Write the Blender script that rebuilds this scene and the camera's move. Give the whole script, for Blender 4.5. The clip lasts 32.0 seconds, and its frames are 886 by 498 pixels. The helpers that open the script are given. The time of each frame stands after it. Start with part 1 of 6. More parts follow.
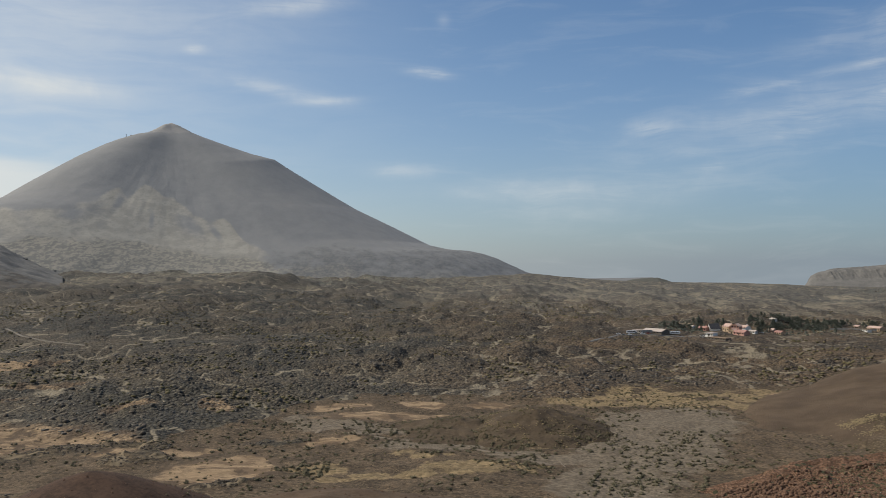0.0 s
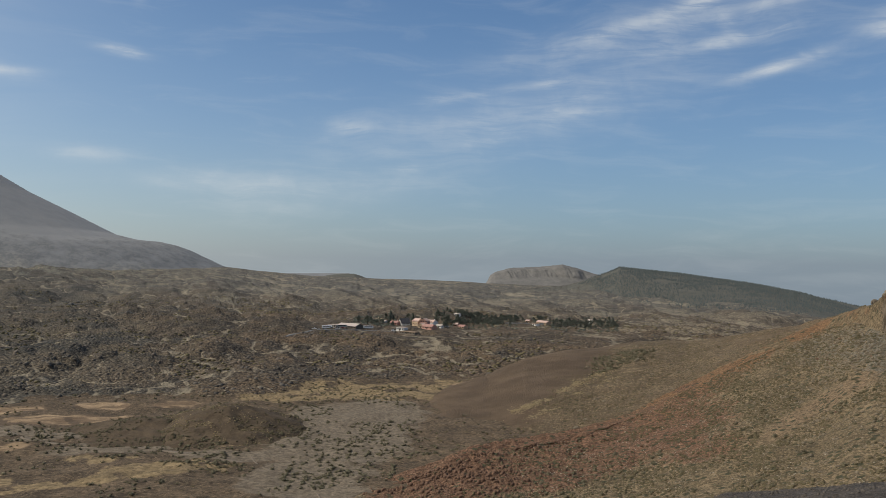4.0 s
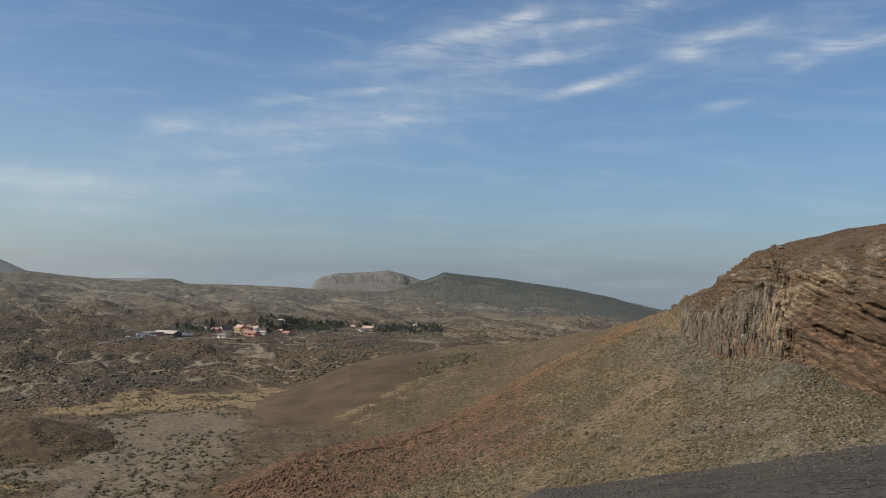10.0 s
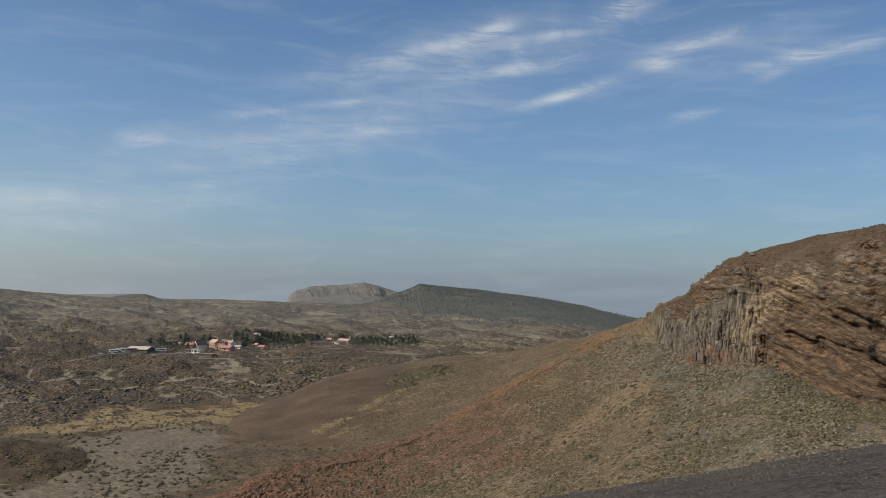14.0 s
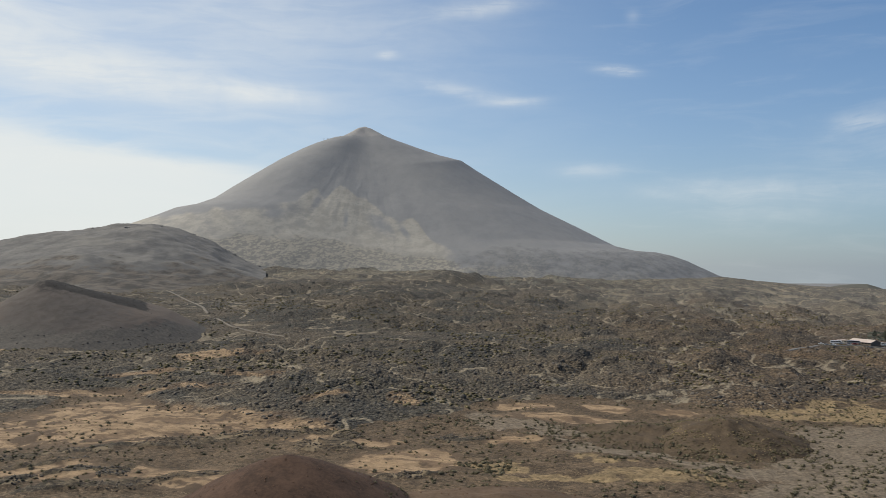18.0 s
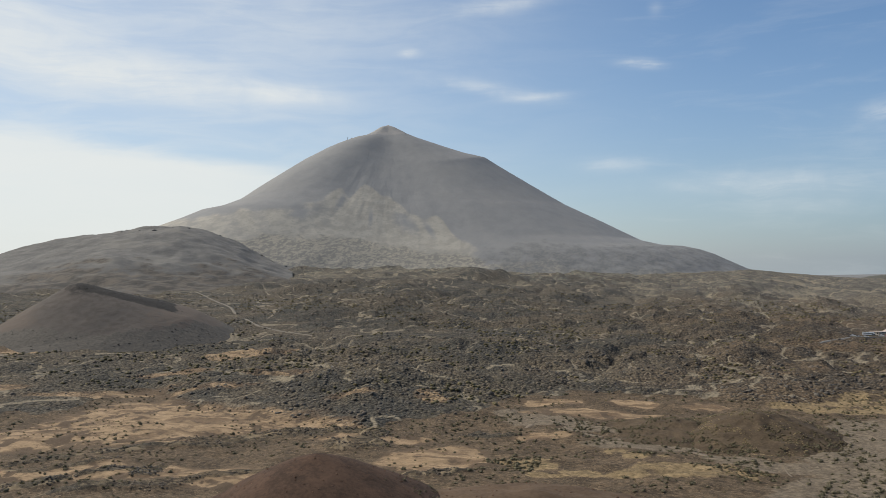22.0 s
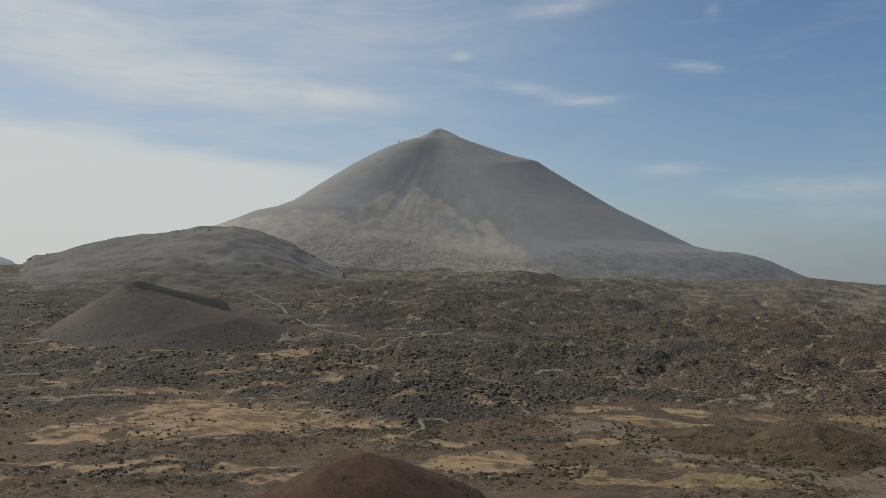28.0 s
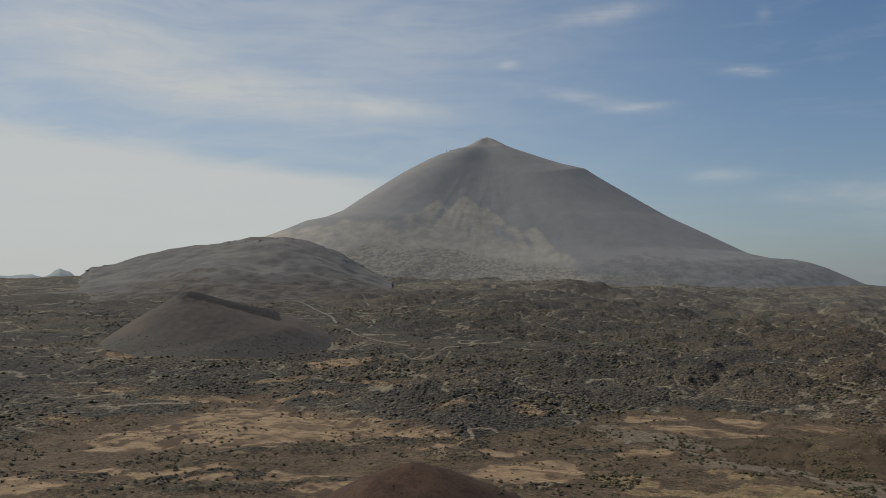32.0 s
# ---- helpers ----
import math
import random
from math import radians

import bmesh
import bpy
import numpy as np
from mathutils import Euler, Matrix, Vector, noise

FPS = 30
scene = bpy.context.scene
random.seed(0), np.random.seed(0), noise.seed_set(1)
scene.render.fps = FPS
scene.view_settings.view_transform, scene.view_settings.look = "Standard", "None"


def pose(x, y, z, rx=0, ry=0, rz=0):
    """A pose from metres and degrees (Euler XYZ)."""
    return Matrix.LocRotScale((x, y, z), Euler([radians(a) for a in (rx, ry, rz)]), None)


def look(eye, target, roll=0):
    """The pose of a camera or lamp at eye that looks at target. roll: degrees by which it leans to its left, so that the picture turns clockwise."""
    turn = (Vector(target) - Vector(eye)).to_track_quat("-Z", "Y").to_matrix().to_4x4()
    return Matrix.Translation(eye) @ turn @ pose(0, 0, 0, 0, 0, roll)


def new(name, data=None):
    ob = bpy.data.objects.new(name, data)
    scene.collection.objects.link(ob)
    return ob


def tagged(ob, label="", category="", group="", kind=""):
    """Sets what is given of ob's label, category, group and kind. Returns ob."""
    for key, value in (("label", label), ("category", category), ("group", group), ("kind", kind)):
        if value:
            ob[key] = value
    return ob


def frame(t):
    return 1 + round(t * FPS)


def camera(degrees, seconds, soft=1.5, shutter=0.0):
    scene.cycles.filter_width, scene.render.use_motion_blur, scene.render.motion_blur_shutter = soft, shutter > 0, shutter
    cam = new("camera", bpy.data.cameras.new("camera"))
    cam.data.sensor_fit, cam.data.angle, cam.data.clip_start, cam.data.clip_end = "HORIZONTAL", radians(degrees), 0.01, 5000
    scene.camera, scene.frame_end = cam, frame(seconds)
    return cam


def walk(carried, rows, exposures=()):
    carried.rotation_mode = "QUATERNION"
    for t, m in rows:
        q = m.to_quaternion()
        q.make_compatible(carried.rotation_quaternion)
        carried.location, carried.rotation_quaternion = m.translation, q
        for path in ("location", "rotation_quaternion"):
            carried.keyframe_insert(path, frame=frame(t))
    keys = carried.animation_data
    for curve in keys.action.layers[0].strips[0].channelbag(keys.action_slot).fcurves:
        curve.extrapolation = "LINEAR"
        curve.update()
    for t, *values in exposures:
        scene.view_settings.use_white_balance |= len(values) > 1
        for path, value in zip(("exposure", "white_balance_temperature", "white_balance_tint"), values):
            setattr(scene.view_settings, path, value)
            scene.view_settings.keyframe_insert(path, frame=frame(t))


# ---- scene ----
EYE = 75.0          # height of the lens over the floor of the basin
cam = camera(55.08, 32.0, soft=0.6)
PATH = [
    (0, -0.00, 1.00, 0.60),
    (0.5, 2.90, 1.18, 0.48),
    (1, -0.74, 1.06, 0.48),
    (1.5, -8.88, 0.43, -0.05),
    (2, -11.56, 0.15, -0.00),
    (2.5, -11.80, 0.21, 0.23),
    (3, -18.11, 0.74, -0.75),
    (3.5, -19.90, 0.76, -0.90),
    (5.5, -21.56, 0.53, -0.23),
    (6, -21.86, 0.45, -0.16),
    (6.5, -21.96, 0.55, -0.13),
    (7, -22.93, 0.84, -0.14),
    (7.5, -29.82, 0.88, -0.31),
    (8, -30.98, 1.11, -1.23),
    (8.5, -31.16, 1.12, -1.21),
    (9, -31.32, 1.15, -1.13),
    (9.5, -31.54, 1.23, -1.10),
    (10, -31.84, 1.26, -1.14),
    (10.5, -32.08, 1.40, -1.11),
    (11, -32.34, 1.53, -1.04),
    (11.5, -32.58, 1.68, -0.90),
    (12, -32.87, 1.83, -0.80),
    (12.5, -33.10, 1.90, -0.69),
    (13, -33.40, 2.00, -0.49),
    (13.5, -33.67, 2.07, -0.32),
    (15.5, -22.51, 1.75, -1.11),
    (16, -11.60, 1.63, -1.64),
    (16.5, 0.06, 1.30, -0.88),
    (17, 7.16, 0.11, -1.06),
    (17.5, 11.81, 0.97, -0.16),
    (18, 12.36, 1.04, -0.31),
    (18.5, 12.47, 0.97, -0.18),
    (19, 12.67, 0.97, -0.02),
    (19.5, 12.92, 1.00, 0.16),
    (20, 13.10, 1.02, 0.31),
    (20.5, 13.35, 1.02, 0.51),
    (21, 13.60, 0.99, 0.66),
    (21.5, 13.83, 0.92, 0.65),
    (22, 14.07, 0.86, 0.62),
    (22.5, 14.34, 0.84, 0.55),
    (23, 14.55, 0.82, 0.57),
    (23.5, 14.80, 0.83, 0.52),
    (24, 15.04, 0.86, 0.47),
    (24.5, 15.23, 0.89, 0.29),
    (26.5, 16.15, 1.09, -0.29),
    (27, 16.52, 1.08, -0.32),
    (27.5, 16.97, 1.06, -0.30),
    (28, 17.43, 1.08, -0.21),
    (28.5, 17.91, 1.11, -0.15),
    (29, 18.43, 1.17, -0.08),
    (29.5, 18.93, 1.30, -0.02),
    (30, 19.40, 1.45, 0.12),
    (30.5, 19.80, 1.55, 0.26),
    (31, 20.15, 1.60, 0.24),
    (31.5, 20.42, 1.64, 0.15),
    (32, 20.68, 1.69, 0.14),
]
walk(cam, [(t, pose(0.0, 0.0, EYE, 90.0 + pitch, roll, turn)) for t, turn, pitch, roll in PATH],
     [(0, 0.24), (6, 0.22), (12, 0.33), (15.5, 0.2), (18, 0.4), (24, 0.4), (26.5, 0.22), (28, -0.03), (31, -0.2), (32, -0.2)])

# ---- sky, sun ----
SUN_BEARING = -70.0     # degrees to the right of straight ahead
SUN_HEIGHT = 45.0


class Nodes:
    """A short way to write node trees."""

    def __init__(self, tree):
        self.t = tree
        tree.nodes.clear()

    def add(self, kind):
        return self.t.nodes.new(kind)

    def put(self, socket, value):
        if isinstance(value, bpy.types.NodeSocket):
            self.t.links.new(value, socket)
        elif isinstance(value, (tuple, list)) and len(value) == 3 and socket.type == "RGBA":
            socket.default_value = (*value, 1.0)
        else:
            socket.default_value = value

    def math(self, op, a, b=0.0, clamp=False):
        n = self.add("ShaderNodeMath")
        n.operation, n.use_clamp = op, clamp
        self.put(n.inputs[0], a)
        self.put(n.inputs[1], b)
        return n.outputs[0]

    def mix(self, fac, a, b, blend="MIX"):
        n = self.add("ShaderNodeMix")
        n.data_type, n.blend_type = "RGBA", blend
        self.put(n.inputs[0], fac)
        self.put(n.inputs[6], a)
        self.put(n.inputs[7], b)
        return n.outputs[2]

    def step(self, x, low, high, a=0.0, b=1.0):
        n = self.add("ShaderNodeMapRange")
        n.interpolation_type = "SMOOTHSTEP"
        for i, v in enumerate((x, low, high, a, b)):
            self.put(n.inputs[i], v)
        return n.outputs[0]

    def noise(self, scale, detail=4.0, rough=0.55, vec=None, warp=0.0):
        n = self.add("ShaderNodeTexNoise")
        n.inputs["Scale"].default_value = scale
        n.inputs["Detail"].default_value = detail
        n.inputs["Roughness"].default_value = rough
        n.inputs["Distortion"].default_value = warp
        if vec is not None:
            self.put(n.inputs["Vector"], vec)
        return n.outputs[0]

    def cells(self, scale, vec):
        """Stones: a random number for each cell, and the distance from its middle."""
        n = self.add("ShaderNodeTexVoronoi")
        n.inputs["Scale"].default_value = scale
        self.put(n.inputs["Vector"], vec)
        split = self.add("ShaderNodeSeparateColor")
        self.put(split.inputs[0], n.outputs["Color"])
        return split.outputs[0], n.outputs["Distance"]

    def attr(self, name):
        n = self.add("ShaderNodeAttribute")
        n.attribute_name = name
        return n.outputs["Fac"]

    def scaled(self, vec, scale, turn=0.0):
        n = self.add("ShaderNodeMapping")
        self.put(n.inputs["Vector"], vec)
        n.inputs["Scale"].default_value = scale
        n.inputs["Rotation"].default_value = (0.0, 0.0, radians(turn))
        return n.outputs[0]


world = bpy.data.worlds.new("sky")
scene.world = world
world.use_nodes = True
n = Nodes(world.node_tree)
sky = n.add("ShaderNodeTexSky")
sky.sky_type, sky.sun_disc, sky.altitude = "NISHITA", False, 2100.0
sky.sun_elevation, sky.sun_rotation = radians(SUN_HEIGHT), radians(SUN_BEARING)
sky.air_density, sky.dust_density, sky.ozone_density = 1.0, 0.6, 2.0
way = n.add("ShaderNodeTexCoord").outputs["Generated"]
axes = n.add("ShaderNodeSeparateXYZ")
n.put(axes.inputs[0], way)
bearing = n.math("MULTIPLY", n.math("ARCTAN2", axes.outputs[0], axes.outputs[1]), 57.2958)
height = n.math("MULTIPLY", n.math("ARCSINE", axes.outputs[2]), 57.2958)
plane = n.add("ShaderNodeCombineXYZ")
n.put(plane.inputs[0], bearing)
n.put(plane.inputs[1], height)
# dusty air thickens towards the skyline
above = n.math("MAXIMUM", height, 0.0)
dust = n.math("MULTIPLY", n.math("EXPONENT", n.math("MULTIPLY", above, -0.125)), 0.9)
colour = n.mix(dust, n.mix(1.0, sky.outputs[0], n.mix(n.step(bearing, 35.0, -25.0), (0.62, 0.80, 0.90), (0.72, 0.82, 0.84)), "MULTIPLY"), n.mix(n.step(bearing, 35.0, -35.0), (1.78, 2.16, 2.66), (3.95, 4.1, 4.0)))
# cirrus: bearing, height, half length, half thickness, lean, density, softness
CIRRUS_LEFT = [
    (-43.7, 14.89, 7.6, 1.88, -10, 0.95, 0.7), (-36.3, 11.92, 12.6, 1.82, -5, 0.95, 0.7), (-24.9, 11.11, 3.6, 0.74, -3, 0.95, 0.8), (-26.4, 15.57, 16.0, 3.44, 0, 0.34, 0.8), (-16.2, 13.84, 0.8, 0.31, 5, 0.6, 0.5),
    (-11.0, 11.5, 5.0, 0.5, -11, 0.38, 0.5), (-7.7, 10.86, 2.2, 0.27, 3, 0.45, 0.5), (-0.8, 12.68, 1.6, 0.34, -6, 0.6, 0.35), (-2.8, 6.25, 2.3, 0.53, 0, 0.42, 0.5), (4.8, 4.86, 5.3, 0.69, -1, 0.3, 0.5),
    (9.0, 4.41, 8.4, 1.6, 2, 0.15, 0.9), (-9.9, 16.86, 4.2, 0.61, 6, 0.42, 0.5), (0.2, 16.07, 0.5, 0.5, 30, 0.2, 0.6),
]
CIRRUS_RIGHT = [
    (24.2, 9.41, 12.6, 2.21, 11, 0.36, 0.75), (14.0, 8.76, 1.7, 0.53, 6, 0.4, 0.4), (20.9, 10.76, 2.5, 0.31, 6, 0.4, 0.5), (26.1, 11.58, 3.4, 0.27, 7, 0.35, 0.5), (29.1, 9.82, 3.6, 0.34, 2, 0.4, 0.5),
    (22.8, 7.98, 2.9, 0.38, 8, 0.3, 0.5), (17.7, 6.08, 2.7, 0.38, 8, 0.25, 0.5), (13.9, 4.39, 8.0, 1.15, 10, 0.16, 0.8), (7.3, 4.88, 3.6, 0.61, -8, 0.2, 0.5), (35.6, 14.99, 9.5, 2.37, 12, 0.32, 0.7),
    (32.5, 15.26, 5.0, 0.5, 14, 0.5, 0.4), (36.7, 16.42, 1.8, 0.53, 20, 0.65, 0.5), (40.9, 16.08, 2.4, 0.34, 5, 0.4, 0.5), (38.6, 14.04, 4.3, 0.5, 8, 0.7, 0.5), (38.4, 15.05, 0.6, 0.84, 30, 0.4, 0.5),
    (41.5, 12.21, 3.2, 0.38, 14, 0.8, 0.6), (45.7, 17.57, 2.4, 0.84, 15, 0.65, 0.5), (50.0, 15.18, 3.5, 0.5, 9, 0.55, 0.5), (47.8, 13.84, 1.8, 0.53, -8, 0.72, 0.6), (57.4, 13.92, 5.0, 0.53, 8, 0.6, 0.5),
    (54.8, 12.86, 1.2, 0.31, 15, 0.35, 0.5), (50.0, 10.69, 2.0, 0.31, 6, 0.28, 0.5), (51.4, 14.47, 8.4, 2.1, 5, 0.2, 0.8), (27.2, 13.74, 6.1, 0.84, 10, 0.22, 0.6),
]
# fibres: noise drawn out along the wind, sharpened
bend = n.noise(0.09, 2.0, 0.5, plane.outputs[0])
drift = n.add("ShaderNodeVectorMath")
drift.operation = "ADD"
n.put(drift.inputs[0], plane.outputs[0])
lift_by = n.add("ShaderNodeCombineXYZ")
n.put(lift_by.inputs[1], n.math("MULTIPLY", bend, 2.2))
n.put(drift.inputs[1], lift_by.outputs[0])
streak = n.noise(1.0, 5.0, 0.6, n.scaled(drift.outputs[0], (0.14, 0.8, 1.0), -8.0), 0.5)
fine = n.noise(1.0, 5.0, 0.6, n.scaled(drift.outputs[0], (0.30, 2.6, 1.0), -9.0), 0.6)
curl = n.noise(0.45, 4.0, 0.55, plane.outputs[0], 0.6)
wisps = n.step(n.math("ADD", n.math("MULTIPLY", streak, 0.45), n.math("MULTIPLY", fine, 0.55)), 0.40, 0.60)
veil = n.math("MULTIPLY", n.step(bearing, 5.0, -45.0), n.step(streak, 0.3, 0.7, 0.30, 0.55))
clear = n.math("SUBTRACT", 1.0, n.math("MAXIMUM", veil, n.math("MULTIPLY", n.step(streak, 0.45, 0.75), 0.08)))
ragged = n.math("ADD", n.math("MULTIPLY", n.math("SUBTRACT", curl, 0.5), 4.0), n.math("MULTIPLY", n.math("SUBTRACT", fine, 0.5), 4.6))
for b0, e0, length, thick, lean, dense, soft in CIRRUS_LEFT + CIRRUS_RIGHT:
    c, s = math.cos(radians(lean)), math.sin(radians(lean))
    db, de = n.math("SUBTRACT", bearing, b0), n.math("SUBTRACT", height, e0)
    u = n.math("ADD", n.math("MULTIPLY", db, c / length), n.math("MULTIPLY", de, s / length))
    v = n.math("SUBTRACT", n.math("MULTIPLY", de, c / thick), n.math("MULTIPLY", db, s / thick))
    r2 = n.math("ADD", n.math("MULTIPLY", u, u), n.math("MULTIPLY", v, v))
    blob = n.math("EXPONENT", n.math("MULTIPLY", n.math("MAXIMUM", n.math("ADD", r2, n.math("MULTIPLY", ragged, 0.22 if length > 6.0 and b0 < 0.0 else 0.45)), 0.0), -0.9))
    inside = n.math("MULTIPLY", n.math("EXPONENT", n.math("MULTIPLY", r2, -0.45)), blob)
    soft = soft * (0.55 if b0 > 8.0 else 0.9)
    dense = dense * (0.8 if b0 > 8.0 else 1.0)
    body = n.math("ADD", soft, n.math("MULTIPLY", wisps, 1.0 - soft))
    clear = n.math("MULTIPLY", clear, n.math("SUBTRACT", 1.0, n.math("MULTIPLY", n.math("MULTIPLY", inside, body), dense)))
cover = n.math("SUBTRACT", 1.0, clear)
# the bright sheet of stratus towards the sun, with a sloping upper edge
edge = n.math("SUBTRACT", n.math("ADD", n.math("MULTIPLY", bearing, -0.125), 3.75), height)
edge = n.math("ADD", edge, n.math("MULTIPLY", n.math("SUBTRACT", streak, 0.5), 1.2))
sheet_in = n.math("MULTIPLY", n.step(edge, 0.0, 1.5), n.step(bearing, -13.0, -30.0))
sheet_in = n.math("MULTIPLY", sheet_in, n.step(above, -1.0, 7.0, 0.62, 0.82))
colour = n.mix(n.math("MINIMUM", cover, 0.92), colour, (5.85, 6.08, 6.08))
colour = n.mix(sheet_in, colour, (6.15, 6.3, 6.1))
back = n.add("ShaderNodeBackground")
n.put(back.inputs[0], colour)
back.inputs[1].default_value = 0.1
n.t.links.new(back.outputs[0], n.add("ShaderNodeOutputWorld").inputs[0])

sun = new("sun", bpy.data.lights.new("sun", "SUN"))
sun.data.energy, sun.data.angle, sun.data.color = 3.7, radians(0.8), (1.0, 0.93, 0.82)
sx, sy = math.sin(radians(SUN_BEARING)), math.cos(radians(SUN_BEARING))
sun.matrix_world = look((sx * 900.0, sy * 900.0, EYE + 900.0 * math.tan(radians(SUN_HEIGHT))), (0.0, 0.0, EYE))

# ---- materials ----
def material(name, rough=0.95):
    m = bpy.data.materials.new(name)
    m.use_nodes = True
    k = Nodes(m.node_tree)
    k.shader = k.add("ShaderNodeBsdfPrincipled")
    k.shader.inputs["Roughness"].default_value = rough
    k.shader.inputs["Specular IOR Level"].default_value = 0.15
    k.t.links.new(k.shader.outputs[0], k.add("ShaderNodeOutputMaterial").inputs[0])
    k.where = k.add("ShaderNodeNewGeometry").outputs["Position"]
    k.m = m
    return k


def finish(k, colour, bump=None, strength=0.6, distance=0.5):
    k.put(k.shader.inputs["Base Color"], colour)
    if bump is not None:
        n = k.add("ShaderNodeBump")
        n.inputs["Strength"].default_value = strength
        n.inputs["Distance"].default_value = distance
        k.put(n.inputs["Height"], bump)
        k.t.links.new(n.outputs[0], k.shader.inputs["Normal"])
    return k.m


def zone(k, name, breakup, spread=0.7, soft=0.07):
    """A patch of ground with a ragged edge: where the attribute plus noise passes one half."""
    here = k.attr(name)
    ragged = k.math("MULTIPLY", k.math("MULTIPLY", k.math("SUBTRACT", breakup, 0.5), spread * 2.2), k.step(here, 0.0, 0.35))
    x = k.math("ADD", here, ragged)
    return k.step(x, 0.5 - soft, 0.5 + soft)


def simple(name, dark, light, scale, rough=0.9, bump=0.0, detail=5.0):
    k = material(name, rough)
    a = k.noise(scale, detail, 0.6, k.where)
    b = k.noise(scale * 7.3, 3.0, 0.6, k.where)
    both = k.math("ADD", k.math("MULTIPLY", a, 0.6), k.math("MULTIPLY", b, 0.4))
    return finish(k, k.mix(k.step(both, 0.33, 0.67), dark, light), both if bump else None, 0.7, bump or 0.1)


def ground_material():
    k = material("basin_and_lava", 0.97)
    p = k.where
    big, mid, small = k.noise(0.012, 4.0, 0.55, p), k.noise(0.07, 5.0, 0.6, p), k.noise(0.45, 4.0, 0.6, p)
    tiny, grain = k.noise(2.2, 3.0, 0.6, p), k.noise(0.9, 3.0, 0.7, p)
    soil = k.mix(k.step(mid, 0.35, 0.65), (0.064, 0.047, 0.031), (0.112, 0.081, 0.052))
    soil = k.mix(k.step(small, 0.5, 0.65, 0.0, 0.8), soil, (0.058, 0.046, 0.031))
    soil = k.mix(k.step(grain, 0.54, 0.66, 0.0, 0.75), soil, (0.160, 0.120, 0.078))
    soil = k.mix(k.step(grain, 0.46, 0.36, 0.0, 0.75), soil, (0.045, 0.038, 0.026))
    lava = k.mix(k.step(big, 0.42, 0.58), (0.056, 0.050, 0.043), (0.128, 0.094, 0.064))
    lava = k.mix(k.step(mid, 0.40, 0.68, 0.0, 0.75), lava, (0.118, 0.092, 0.064))
    lava = k.mix(k.step(small, 0.50, 0.62, 0.0, 0.85), lava, (0.026, 0.023, 0.021))
    lava = k.mix(k.step(grain, 0.54, 0.64, 0.0, 0.8), lava, (0.152, 0.120, 0.084))
    lava = k.mix(k.step(grain, 0.45, 0.36, 0.0, 0.7), lava, (0.030, 0.027, 0.024))
    lava = k.mix(k.step(tiny, 0.55, 0.7, 0.0, 0.6), lava, (0.150, 0.124, 0.090))
    # pale pumice and dry grass caught in the flow's furrows
    def crease(name, wide):
        """A thin line where the furrow noise passes zero."""
        return k.step(k.math("ABSOLUTE", k.math("ADD", k.attr(name), k.math("MULTIPLY", k.math("SUBTRACT", small, 0.5), wide))), wide, wide * 0.35)
    here = k.step(k.noise(0.013, 4.0, 0.6, p), 0.42, 0.54)
    line = k.math("MULTIPLY", crease("near_furrow", 0.07), k.math("MULTIPLY", here, k.step(k.noise(0.06, 3.0, 0.6, p), 0.40, 0.50)))
    line = k.math("MAXIMUM", line, k.math("MULTIPLY", crease("broad_furrow", 0.034), k.step(k.noise(0.03, 3.0, 0.6, p), 0.42, 0.52)))
    bank = k.math("MULTIPLY", k.step(k.math("ABSOLUTE", k.attr("far_furrow")), 0.13, 0.07), k.step(k.noise(0.06, 5.0, 0.7, k.scaled(p, (1.0, 0.12, 1.0))), 0.42, 0.52))
    bank = k.math("MULTIPLY", bank, k.math("MULTIPLY", k.attr("far_haze"), k.math("SUBTRACT", 1.0, k.math("MULTIPLY", k.attr("cool_left"), 0.6))))
    # pale pumice; its far share also stands in for haze
    pale = zone(k, "pale", k.noise(0.045, 5.0, 0.7, k.scaled(p, (1.0, 0.14, 1.0))), 1.7, 0.07)
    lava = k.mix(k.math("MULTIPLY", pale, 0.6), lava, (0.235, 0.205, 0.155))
    block, middle = k.cells(0.55, p)
    lava = k.mix(1.0, lava, k.mix(block, (0.60, 0.60, 0.60), (1.42, 1.40, 1.36)), "MULTIPLY")
    # shade between the blocks, put into the colour at the cell edges
    lava = k.mix(k.step(middle, 0.55, 0.85, 0.0, 0.7), lava, (0.020, 0.015, 0.014))
    # greyer lava on the left, with haze put into its cool tint
    lava = k.mix(k.math("MULTIPLY", k.attr("cool_left"), 0.75), lava, k.mix(1.0, lava, (0.84, 1.0, 1.14), "MULTIPLY"))
    lava = k.mix(1.0, lava, (0.93, 0.895, 0.835), "MULTIPLY")
    # far lava mixes to grey with distance: haze put into the colour
    lava = k.mix(k.math("MULTIPLY", k.attr("far_haze"), k.math("SUBTRACT", 0.75, k.math("MULTIPLY", k.attr("cool_left"), 0.45))), lava, k.mix(k.step(mid, 0.4, 0.6), (0.082, 0.080, 0.073), (0.138, 0.129, 0.110)))
    lava = k.mix(k.math("MULTIPLY", bank, 0.8), lava, (0.230, 0.198, 0.142))
    lava = k.mix(k.math("MULTIPLY", line, 0.8), lava, (0.235, 0.198, 0.140))
    pebble = k.cells(0.9, p)[0]
    soil = k.mix(1.0, soil, k.mix(pebble, (0.62, 0.62, 0.62), (1.4, 1.38, 1.35)), "MULTIPLY")
    out = k.mix(zone(k, "lava", mid, 0.5), soil, lava)
    sand = k.mix(k.step(mid, 0.3, 0.7), (0.205, 0.143, 0.084), (0.295, 0.211, 0.128))
    drifts = k.noise(0.11, 5.0, 0.65, k.scaled(p, (0.45, 1.0, 1.0), -20.0), 0.8)
